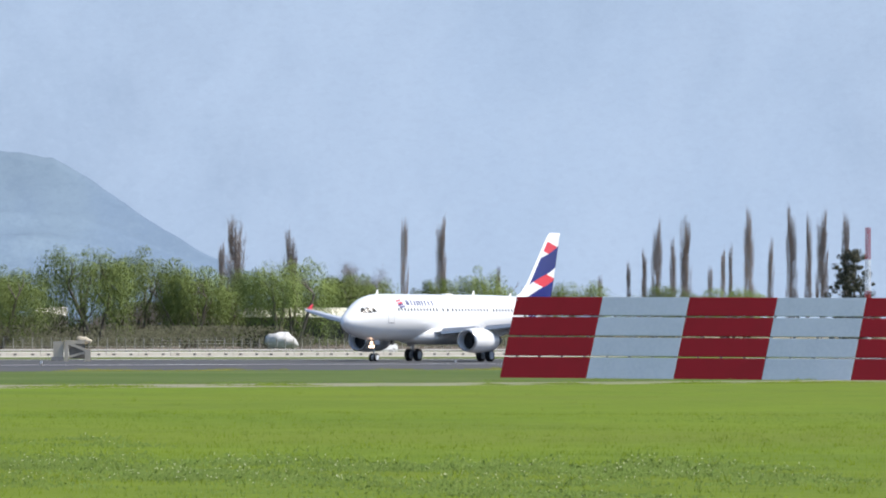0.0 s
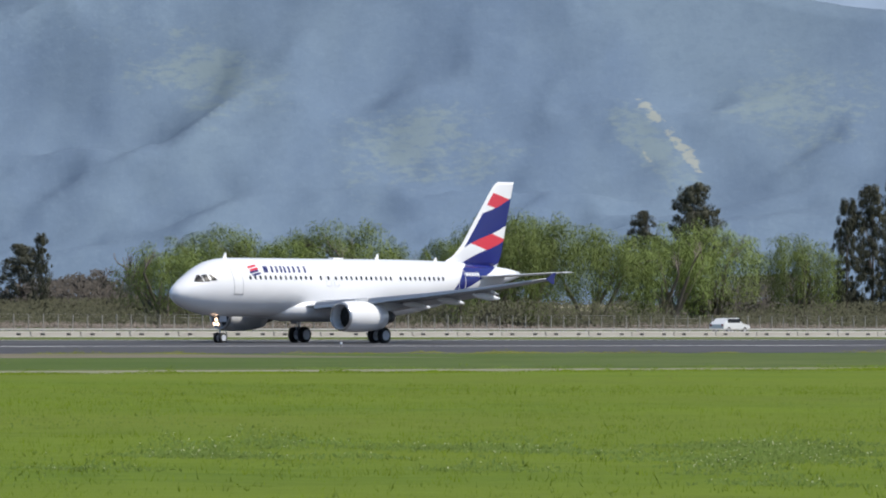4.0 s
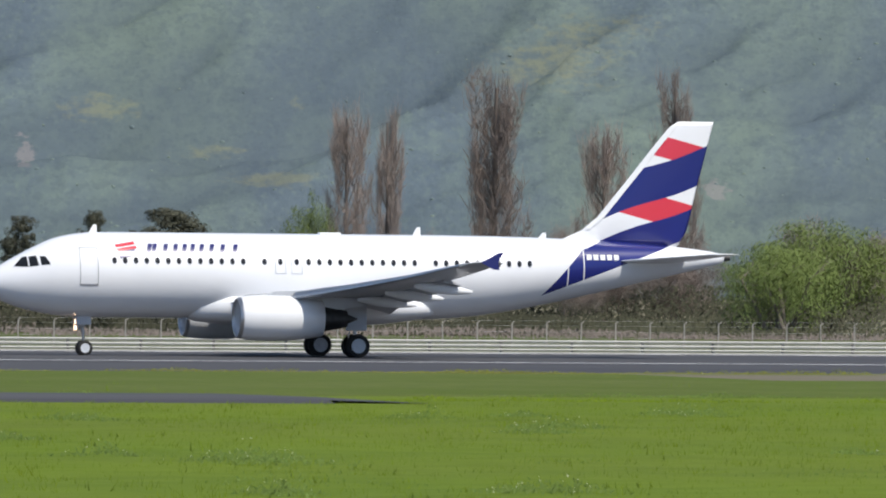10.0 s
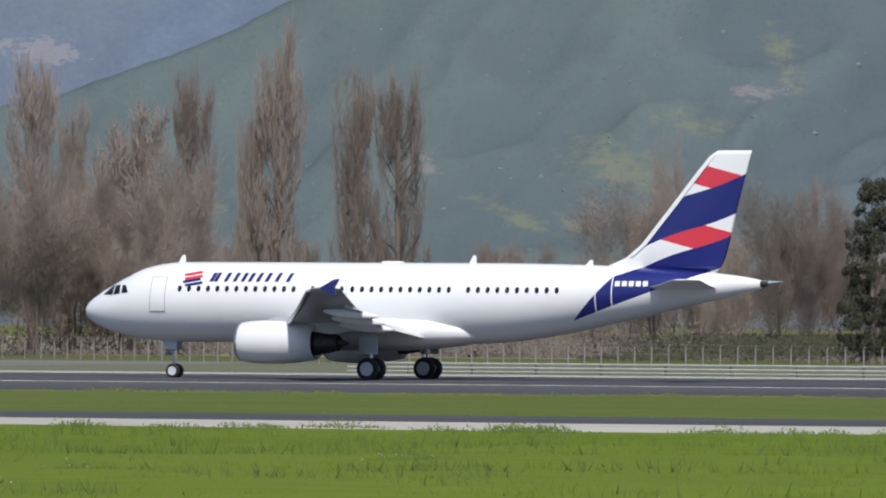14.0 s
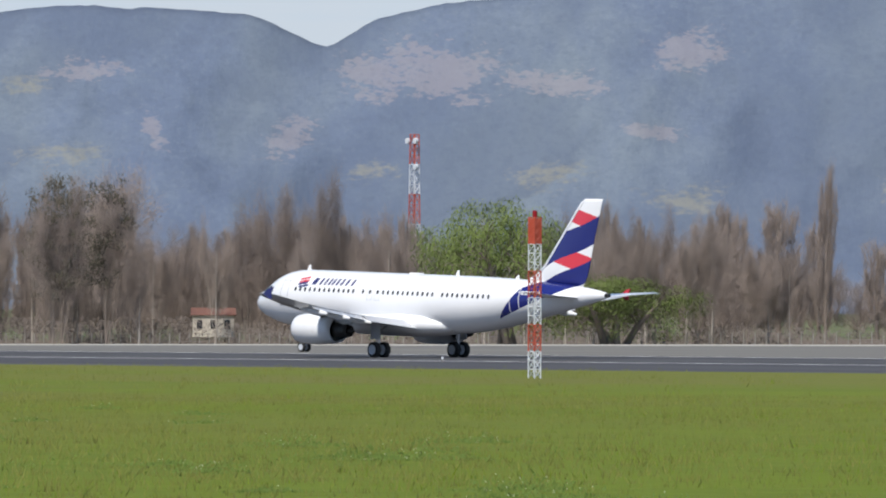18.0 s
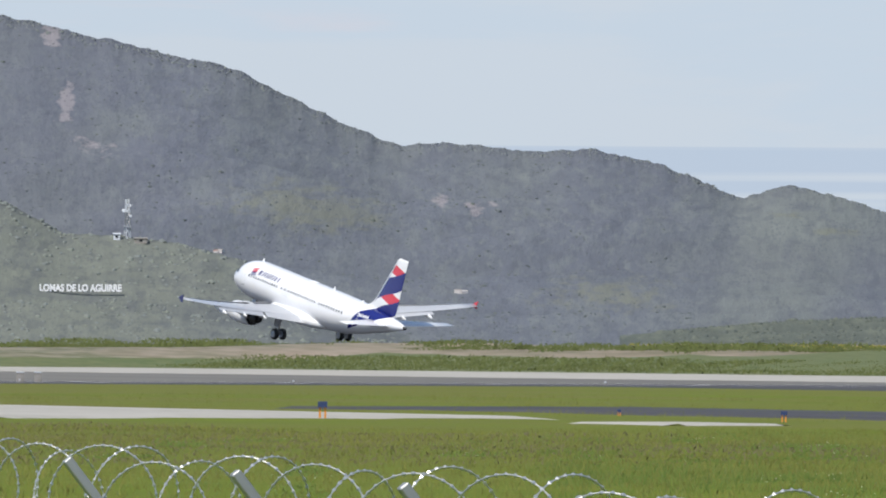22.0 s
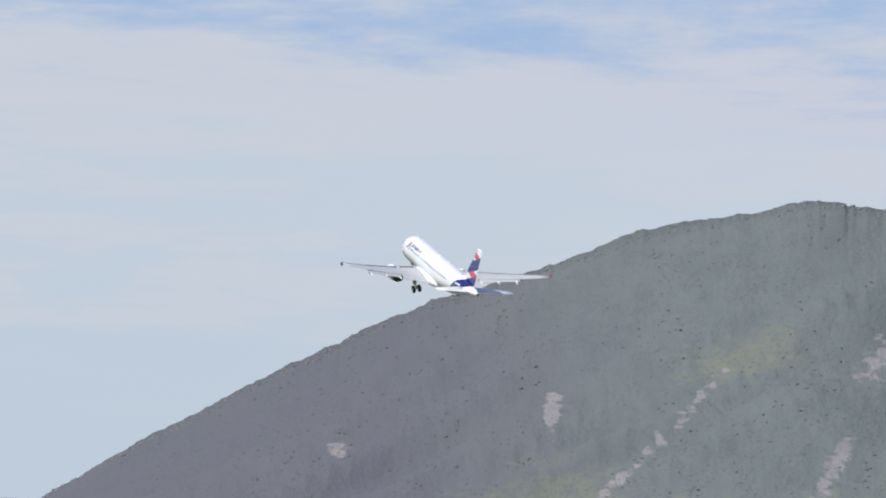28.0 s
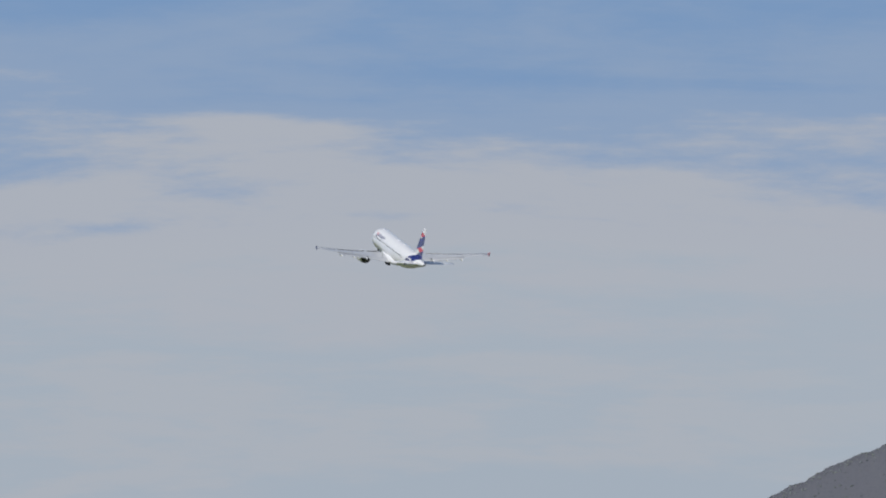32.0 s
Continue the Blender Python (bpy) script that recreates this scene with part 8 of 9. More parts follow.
part("white_cloth", boxes((0.9, 0.03, 0.35, 0.5, 0, 3.55)), M_WHITE, flag)
part("red_cloth", boxes((0.9, 0.03, 0.35, 0.5, 0, 3.19)), M_RED, flag, "red half of the flag")
M_CREAMROOF = mat("cream sheet roof", (0.74, 0.70, 0.56), 0.7, vary=(0.58, 0.54, 0.42), scale=0.6, amount=0.7, stretch=(4, 1, 1))
M_DIMWALL = mat("dark boarded wall", (0.10, 0.09, 0.08), 0.9, vary=(0.06, 0.06, 0.05), scale=0.8, amount=0.6)
for az, r, long in ((-57.14, 1080, 13.2), (-55.5, 1080, 3.6)):
    gable_house(facing(az, r, 0), long, 8, 4.1, 5.3, M_DIMWALL, M_CREAMROOF, "long low building with a pale roof behind the trees", "hall", 5)
gable_house(facing(2.55, 492, 0), 7.6, 0.5, 1.12, 1.18, M_WALL, M_WALL, "low pale boundary wall", "boundary_wall", 0, False)
berm = bmesh.new()
for k in range(24):
    a = 2.3 - 0.15 * k
    for dy, z in ((-2.0, -0.1), (-0.8, 0.42), (0.6, 0.55), (3.0, -0.1)):
        p = spot(a, 487)
        berm.verts.new((p[0], p[1] + dy, z + (0.06 * math.sin(3.1 * k) + 0.04 * math.sin(1.3 * k) if z > 0 else 0)))
berm.verts.ensure_lookup_table()
for k in range(23):
    for j in range(3):
        berm.faces.new([berm.verts[i] for i in (4 * k + j, 4 * k + 4 + j, 4 * k + 5 + j, 4 * k + 1 + j)])
bmesh.ops.recalc_face_normals(berm, faces=berm.faces)
tagged(part("earth_berm", berm, mat("sandy earth", (0.36, 0.30, 0.20), 0.95, vary=(0.25, 0.23, 0.13), scale=0.4, amount=0.8, fine=(0.42, 0.36, 0.26), gloss=0.1), None), "low berm of sandy earth behind the guard rail", "berm", kind="structure")
# heap under a white tarpaulin behind the fence
heap = bmesh.new()
bmesh.ops.create_icosphere(heap, subdivisions=4, radius=1.0)
for vert in heap.verts:
    co = vert.co
    fold = 0.10 * math.sin(5.0 * co.x + 3.0 * co.y) + 0.07 * math.sin(11.0 * co.x - 4.0 * co.z + 1.0)
    slump = 1.0 if co.x < 0.3 else 1.0 - 0.35 * (co.x - 0.3)
    vert.co = Vector((2.0 * co.x * (1 + 0.25 * max(0.0, -co.z)), 1.5 * co.y, max(0.0, (co.z * 0.5 + 0.5)) ** 0.8 * 2.35 * slump + fold * 0.8 - 0.05))
cover = part("tarpaulin_heap", heap, mat("dusty white tarpaulin", (0.62, 0.61, 0.60), 0.6, vary=(0.44, 0.42, 0.41), scale=0.7, amount=0.7, bump=0.3, bump_scale=3.0), None, "", True)
cover.matrix_world = facing(-57.04, 1040)
tagged(cover, "heap under a dusty white tarpaulin behind the fence", "heap")
# pipe racks and tank by the fence
rack = empty("pipe_fence", facing(16.05, 490))
tagged(rack, "rusty grey pipe railing in front of bare trees", "railing")
for k in range(5):
    bm = bmesh.new()
    tube(bm, (-2.6 + 1.45 * k, 0, 0), (-2.6 + 1.45 * k, 0, 2.3 if k % 2 == 0 else 1.6), 0.06, n=6)
    part("upright", bm, M_POST, rack)
for z, a, b in ((1.1, -2.6, 3.2), (2.1, -2.6, 0.6), (1.55, 0.3, 3.2)):
    bm = bmesh.new()
    tube(bm, (a, 0, z), (b, 0, z), 0.06, n=6)
    part("rail", bm, M_POST, rack)
part("trough", boxes((2.0, 0.8, 0.75, -0.2, 0.2, 1.05)), M_STEEL, rack, "grey metal trough")
tank = sign_box(16.54, 485, 0.9, 0.9, 0.3, ((0, 1, M_GREYBOARD),), "grey metal box on legs by the fence", 2)
sign_box(16.66, 480, 0.36, 0.42, 1.35, ((0, 1, M_YELLOW),), "small yellow sign on a pole", 1)


def utility_pole(az, r, high):
    ob = empty("utility_pole", facing(az, r))
    tagged(ob, "tall concrete utility pole behind the runway", "pole")
    bm = bmesh.new()
    tube(bm, (0, 0, 0), (0, 0, high), 0.16, 0.10, 8)
    part("shaft", bm, M_POST, ob)
    part("crossarm", boxes((0.5, 0.1, 0.12, 0, 0, high - 0.4)), M_BROWN, ob)


for az, r, high in ((15.59, 520, 8.2), (16.9, 520, 5.5), (13.5, 640, 8.6), (-35.9, 520, 4.6), (-19.9, 560, 6.4), (-34.0, 560, 3.5), (17.1, 600, 7.5)):
    utility_pole(az, r, high)

# earth bank at the far end, dry ground behind it, and the yards on it
bank_x = np.arange(-2900, -1060, 12.0)
bank_p = [(0, 0.0), (8, 0.5), (26, 2.1), (48, 3.6), (62, 4.2), (80, 4.7), (110, 4.8), (250, 4.8), (420, 4.5), (600, 0.5)]
bv, bf = [], []
for i, x in enumerate(bank_x):
    fade = min(1.0, max(0.0, (-x - 1080) / 90.0)) * float(np.interp(x, [-1720, -1500], [0.50, 1.0]))
    base = float(np.interp(x, [-1720, -1500], [605, 746]))
    for j, (y, z) in enumerate(bank_p):
        k = 0.8 * float(fbm(np.array([x / 40]), np.array([y / 40]), 3, 7)[0])
        bv.append((x, base + y + 3 * k, ground_z(x) - 0.06 + fade * max(0, z + k * min(1, z))))
    if i:
        a, b, m = (i - 1) * len(bank_p), i * len(bank_p), len(bank_p)
        bf += [(a + j, b + j, b + j + 1, a + j + 1) for j in range(m - 1)]
M_BANK = mat("bank of grass and earth", (0.078, 0.112, 0.032), 0.95, vary=(0.106, 0.124, 0.045), scale=0.055, amount=0.85, fine=(0.16, 0.17, 0.07), stretch=(0.35, 1, 1.6))
bank = mesh_ob("earth_bank", bv, bf, M_BANK, True)
bank.data.materials.append(mat("bare brown earth", (0.26, 0.205, 0.15), 0.95, vary=(0.085, 0.105, 0.04), scale=0.03, amount=0.95, fine=(0.36, 0.30, 0.24), stretch=(0.35, 1, 1.6)))
bank.data.polygons.foreach_set("material_index", [1 if bank_x[k // (len(bank_p) - 1)] < -1340 and k % (len(bank_p) - 1) >= (2 if bank_x[k // (len(bank_p) - 1)] < -1500 else 3) else 0 for k in range(len(bf))])
tagged(bank, "long low bank of grass and bare earth", "bank", kind="structure")


def yard(az, r=2000, z=2.35):
    return facing(az, r, z) @ Matrix.Scale(1.22, 4)


# arched hangar
hangar = empty("hangar", yard(69.25))
tagged(hangar, "pale yellow arched sheet hangar", "building")
rings = []
for x in (-9.2, -9.0, 9.0, 9.2):
    rings.append([(x, 6 * math.cos(a), 5.6 * math.sin(a) ** 0.6 if math.sin(a) > 0 else 0) for a in [math.pi * k / 16 for k in range(17)]])
part("vault", loft(rings), M_HANGAR, hangar)
part("end_door", boxes((0.1, 5, 3.6, 9.25, 0, 1.8)), M_BROWN, hangar, "dark hangar door")
part("plinth", boxes((18.4, 12.2, 0.5, 0, 0, 0.2)), M_CONCRETE, hangar)
for az, long, high, wm, rm, lab in ((67.72, 16, 3.4, M_WALL, M_CLAY, "long pale workshop with a rusty roof"), (67.1, 12, 3.6, M_WALL, M_CLAY, "long pale workshop with a rusty roof"),
                                    (66.62, 12.5, 3.9, M_WALL, M_TIN, "long pale shed with a beige roof"), (68.95, 5, 3.3, M_WHITE, M_WHITE, "white site container building"),
                                    (68.45, 8, 3.4, M_WHITE, M_TIN, "long grey-white tin shed"), (68.1, 4, 2.6, M_WALL, M_TIN, "small grey tin shed"), (70.2, 9, 3.0, M_WALL, M_HANGAR, "open shed with a yellow roof"),
                                    (69.75, 4, 3.4, M_WALL, M_TIN, "grey shed beside the hangar")):
    gable_house(yard(az, 2000 + rng.uniform(-20, 20)), long, 7, high * 0.75, high, wm, rm, lab, "workshop", 2)
dig = empty("yellow_loader", yard(57.2, 1500, 4.6))
tagged(dig, "yellow wheel loader far across the field", "machine")
part("body", boxes((2.0, 1.4, 0.9, 0, 0, 1.0), (1.0, 1.2, 0.8, 0.2, 0, 1.8)), M_YELLOW, dig)
part("bucket", boxes((0.7, 1.6, 0.7, -1.6, 0, 0.6)), M_YELLOW, dig)
for x in (-0.7, 0.8):
    for y in (-0.65, 0.65):
        bm = bmesh.new()
        bmesh.ops.create_cone(bm, cap_ends=True, segments=14, radius1=0.5, radius2=0.5, depth=0.35, matrix=pose(x, y, 0.5, 90))
        part("wheel", bm, M_TYRE, dig, "black tyre")

# ---- things on the hills ----
def on_hill(name, az, el):
    """The place on a hillside seen from the field in a direction."""
    haz, hr, hz = HILLS[name]
    column = hz[:, int(np.argmin(np.abs(haz - az)))]
    seen = np.degrees(np.arctan2(column - EYE[2], hr))
    above = np.nonzero(seen >= el)[0]
    if not len(above) or above[0] == 0:
        return None
    i = above[0]
    u = (el - seen[i - 1]) / (seen[i] - seen[i - 1])
    r, z = hr[i - 1] + u * (hr[i] - hr[i - 1]), column[i - 1] + u * (column[i] - column[i - 1])
    return Vector((-r * math.sin(radians(az)), r * math.cos(radians(az)), z))


def tower_at(place, high, wide, label):
    if place:
        return lattice("hill_mast", place - Vector((0, 0, 0.5)), high, wide, [M_WHITE, M_STEEL, M_WHITE], label, wide * 0.5, False, 1.5)


for az, el, high in ((55.62, 0.85, 8.5), (55.56, 0.85, 10), (55.50, 0.855, 8), (55.44, 0.85, 9.5), (55.40, 0.845, 7)):
    hill_mast = tower_at(on_hill("tower_hill", az, el), high * 0.95, 0.95, "white lattice mast on the hill top")
    for k, z in enumerate((0.92, 0.74, 0.52)):
        bm = bmesh.new()
        tube(bm, (0.5 - k * 0.5, -0.4, high * z), (0.6 - k * 0.6, -0.85, high * z), 0.25, 0.5, 10)
        part("dish", bm, M_WHITE, hill_mast, "white drum aerial").matrix_local = Matrix.Rotation(radians(az), 4, "Z")
for az, el, high in ((-54.24, 0.62, 10.5), (-54.38, 0.60, 6), (-54.5, 0.59, 5), (-54.3, 0.61, 5)):
    tower_at(on_hill("antenna_hill", az, el), high * 0.8, 0.5, "white lattice mast on the round hill")
spur_mast = tower_at(on_hill("green_spur", 63.79, 0.69), 13.0, 1.6, "white lattice mast with aerials on the mountain side")
turned = Matrix.Rotation(radians(63.8), 4, "Z")
for dx, z, rad in ((-1.2, 9.4, 0.62), (0.9, 11.0, 0.42), (1.0, 7.6, 0.4)):
    bm = bmesh.new()
    tube(bm, (dx, -0.6, z), (dx, -1.0, z + 0.05), rad * 0.5, rad, 12)
    tube(bm, (0, 0, z), (dx, -0.6, z), 0.12, n=6)
    part("dish", bm, M_WHITE, spur_mast, "white drum aerial").matrix_local = turned
part("platform", boxes((2.6, 2.6, 0.25, 0, 0, 4.2)), M_STEEL, spur_mast).matrix_local = turned
hut_place = on_hill("green_spur", 63.86, 0.685)
gable_house(Matrix.Translation(hut_place - Vector((0, 0, 0.6))) @ turned, 2.2, 2.0, 2.1, 2.5, M_WHITE, M_WHITE, "small white equipment hut beside the mast", "hut", 1)
gable_house(Matrix.Translation(on_hill("green_spur", 63.70, 0.665) - Vector((0, 0, 0.6))) @ turned, 4.2, 3.0, 1.7, 2.0, M_POST, M_POST, "low grey shelter beside the mast", "hut", 1)
tower_at(on_hill("tower_hill", 58.29, 0.24), 8, 0.5, "slender white mast on the slope")
p = on_hill("green_spur", 64.10, 0.330)
if p:
    m = Matrix.Translation(p + Vector((0, 0, 1.10))) @ Matrix.Rotation(radians(64.05), 4, "Z") @ pose(0, -3.4, 0.0) @ UPRIGHT @ Matrix.Diagonal((0.84, 1.05, 1, 1))
    tagged(text_on("LOMAS DE LO AGUIRRE", 2.9, None, m, M_SKIN, 0.15, "hill_letters", 0.13), "row of large white letters standing on the hillside", "sign")

def hill_scrub(hill, az0, az1, count, size, colours, label, seed, crest=0.12):
    """Bushes over a hillside, thick in patches and along the crest; too many to count."""
    q = np.random.RandomState(seed)
    haz, hr, hz = HILLS[hill]
    a = q.uniform(az0, az1, count)
    u = np.where(q.uniform(0, 1, count) < crest, q.uniform(0.985, 1.0, count), q.uniform(0.03, 0.99, count)) * 59
    patch_ = fbm(a * 3.1, u / 7.0, 3, seed)
    keep = (patch_ > -0.25) | (u > 57)
    a, u = a[keep], u[keep]
    n = len(a)
    i = np.clip(u.astype(int), 0, 58)
    w = u - i
    ja = np.clip((a - haz[0]) / (haz[1] - haz[0]), 0, len(haz) - 1.001)
    j = ja.astype(int)
    wj = ja - j
    z = (hz[i, j] * (1 - wj) + hz[i, j + 1] * wj) * (1 - w) + (hz[i + 1, j] * (1 - wj) + hz[i + 1, j + 1] * wj) * w
    r = hr[i] * (1 - w) + hr[i + 1] * w
    c = np.stack([-r * np.sin(np.radians(a)), r * np.cos(np.radians(a)), z], 1)
    s_ = q.uniform(size[0], size[1], n) * (0.7 + 0.6 * q.uniform(0, 1, n) ** 3)
    ring = []
    for k in range(5):
        t = 2 * math.pi * k / 5
        ring.append((math.cos(t), math.sin(t), -0.4))
    for k in range(5):
        t = 2 * math.pi * (k + 0.5) / 5
        ring.append((0.85 * math.cos(t), 0.85 * math.sin(t), 0.30))
    ring.append((0, 0, 0.55))
    base = np.array(ring)
    v = c[:, None, :] + base[None] * s_[:, None, None] * (1 + 0.28 * q.normal(size=(n, 11, 3)))
    faces = [(k, (k + 1) % 5, 5 + k) for k in range(5)] + [((k + 1) % 5, 5 + (k + 1) % 5, 5 + k) for k in range(5)] + [(5 + k, 5 + (k + 1) % 5, 10) for k in range(5)]
    f = (np.array(faces)[None] + (np.arange(n) * 11)[:, None, None]).reshape(-1, 3)
    ob = mesh_ob("hill_scrub", v.reshape(-1, 3).tolist(), f.tolist(), leaf_mat("scrub of " + hill.replace("_", " "), *colours, 0.0), True)
    return tagged(ob, label, "bushes", kind="stuff")


# bush colours carry the same painted haze as their hills
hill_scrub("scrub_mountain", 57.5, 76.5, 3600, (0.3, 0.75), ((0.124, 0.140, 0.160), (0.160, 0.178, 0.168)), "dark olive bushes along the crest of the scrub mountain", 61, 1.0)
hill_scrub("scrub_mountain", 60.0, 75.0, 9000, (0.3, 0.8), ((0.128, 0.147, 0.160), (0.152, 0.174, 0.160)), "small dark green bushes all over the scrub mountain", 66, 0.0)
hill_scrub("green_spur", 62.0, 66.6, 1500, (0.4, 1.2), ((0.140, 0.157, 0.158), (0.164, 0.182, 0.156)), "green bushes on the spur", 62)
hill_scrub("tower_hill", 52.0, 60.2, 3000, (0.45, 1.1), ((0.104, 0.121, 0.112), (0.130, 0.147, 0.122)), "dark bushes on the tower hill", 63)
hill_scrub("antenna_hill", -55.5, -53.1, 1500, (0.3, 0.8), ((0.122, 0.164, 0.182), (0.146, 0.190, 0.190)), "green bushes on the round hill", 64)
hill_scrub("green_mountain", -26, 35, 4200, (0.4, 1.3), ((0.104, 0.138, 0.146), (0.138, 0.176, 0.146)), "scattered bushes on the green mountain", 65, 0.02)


def twin(model, m):
    """A copy of a model house that shares its meshes."""
    ob = model[0].copy()
    scene.collection.objects.link(ob)
    ob.matrix_world = m
    for c in model[1]:
        k = new(c.name.split(".")[0], c.data)
        k.parent = ob
        k.matrix_local = c.matrix_local


# the town at the mountain's foot
rng.seed(12)
house_kinds = []
for k, (long, deep, wall, ridge) in enumerate(((3.6, 3, 2.1, 2.8), (4.8, 3, 1.9, 2.6), (3.2, 2.6, 2.8, 3.5), (6.2, 3.6, 2.2, 2.8))):
    for roof in (M_CLAY, M_TIN):
        house_kinds.append(gable_house(Matrix(), long, deep, wall, ridge, M_TOWN if k != 2 else M_WALL, roof, "small white town house with a red roof" if roof is M_CLAY else "small white town house with a grey roof", "town_house", 1, False))
for h in house_kinds:
    tagged(h, group="houses of the hillside town")
house_models = [(h, [c for c in h.children]) for h in house_kinds]
placed = 0
for k in range(1500):
    az, el = rng.uniform(68.95, 73.4), rng.uniform(0.05, 0.53)
    top = float(np.interp(az, [69.0, 69.6, 70.5, 71.2, 72.2, 73.4], [0.36, 0.46, 0.46, 0.51, 0.44, 0.32])) - 0.05 * abs(math.sin(az * 7.3)) - 0.04 * abs(math.sin(az * 17))
    if el > top or (az < 69.95 and el < 0.44 - (az - 69.0) * 0.36) or placed >= 290:
        continue
    q = on_hill("scrub_mountain", az, el)
    if q is None:
        continue
    twin(house_models[k % len(house_models)], Matrix.Translation(q - Vector((0, 0, 0.3))) @ Matrix.Rotation(radians(az + rng.uniform(-50, 50)), 4, "Z") @ Matrix.Scale(rng.uniform(0.5, 0.8), 4))
    placed += 1
for h in house_kinds:
    drop_model(h)
# the crowded rest of the town, too far to tell apart
hv, hf, hm = [], [], []
LONE = [("scrub_mountain", a, e) for a, e in ((63.2, 0.60), (63.17, 0.60), (61.58, 0.335), (61.54, 0.335), (60.30, 0.012), (60.26, 0.012), (60.22, 0.012), (71.15, 0.575), (71.1, 0.58), (70.81, 0.575), (69.3, 0.45))]
LONE += [("backdrop_mountain", a, e) for a, e in ((-36.66, 0.74), (-36.62, 0.745), (-36.5, 0.77), (-36.74, 0.72), (-36.79, 0.73), (-36.8, 0.765), (-37.75, 0.80), (-37.83, 0.80), (-37.9, 0.79), (-38.2, 0.78))]
for k in range(1500 + len(LONE)):
    lone = k >= 1500
    hill, az, el = LONE[k - 1500] if lone else ("scrub_mountain", rng.uniform(68.95, 73.6), rng.uniform(0.03, 0.53))
    top = float(np.interp(az, [69.0, 69.6, 70.5, 71.2, 72.2, 73.4], [0.35, 0.46, 0.46, 0.51, 0.44, 0.31])) - 0.05 * abs(math.sin(az * 7.3)) - 0.04 * abs(math.sin(az * 17))
    if not lone and (el > top or az < 69.95 and el < 0.44 - (az - 69.0) * 0.36):
        continue
    q = on_hill(hill, az, el)
    if q is None:
        continue
    turn = radians(az + rng.uniform(-40, 40))
    lx, ly, hz = rng.uniform(0.5, 1.4), rng.uniform(0.5, 0.9), rng.uniform(0.4, 1.1)
    base = len(hv)
    for x, y, z in ((-lx, -ly, -0.5), (lx, -ly, -0.5), (lx, ly, -0.5), (-lx, ly, -0.5), (-lx, -ly, hz), (lx, -ly, hz), (lx, ly, hz), (-lx, ly, hz), (-lx, 0, hz + 0.3), (lx, 0, hz + 0.3)):
        hv.append((q.x + x * math.cos(turn) - y * math.sin(turn), q.y + x * math.sin(turn) + y * math.cos(turn), q.z + z))
    for face, kind in (((0, 1, 5, 4), 0), ((1, 2, 6, 9, 5), 0), ((2, 3, 7, 6), 0), ((3, 0, 4, 8, 7), 0), ((4, 5, 9, 8), 1), ((6, 7, 8, 9), 1)):
        hf.append([base + i for i in face])
        hm.append(0 if kind == 0 else (1, 2, 2, 0)[k % 4])
rest = mesh_ob("town", hv, hf, M_TOWN)
rest.data.materials.append(M_CLAY)
rest.data.materials.append(M_TIN)
rest.data.polygons.foreach_set("material_index", hm)
tagged(rest, "crowded white and red-roofed houses of the hillside town", "town", kind="stuff")
# dark trees between the houses, and bushes along the yards
tc_, to_ = [], []
for k in range(420):
    az, el = rng.uniform(69.3, 73.4), rng.uniform(0.04, 0.40)
    if el > 0.30 + 0.08 * math.sin(az * 5):
        continue
    q = on_hill("scrub_mountain", az, el)
    if q is None:
        continue
    lump = rng.normal(size=(26, 3))
    lump /= np.linalg.norm(lump, axis=1)[:, None]
    size = rng.uniform(0.7, 1.7)
    tc_.append(np.array(q) + (0, 0, size * 0.8) + lump * size * rng.uniform(0.5, 1, (26, 1)))
    to_.append(lump)
for k in range(500):
    q = np.array(spot(rng.uniform(63.5, 72.5), rng.uniform(1850, 1990), 2.2))
    lump = rng.normal(size=(26, 3))
    lump /= np.linalg.norm(lump, axis=1)[:, None]
    size = rng.uniform(0.3, 1.0) * (1.6 if rng.rand() < 0.1 else 1)
    tc_.append(q + (0, 0, size * 0.6) + lump * size * rng.uniform(0.5, 1, (26, 1)))
    to_.append(lump)
tc_, to_ = np.concatenate(tc_), np.concatenate(to_)
tagged(new("town_bushes", quads_mesh("town_bushes", tc_, rng.uniform(0.2, 0.6, len(tc_)), M_EUCA, 0, 1.2, to_)), "dark trees and bushes between the houses", "bushes", kind="stuff")

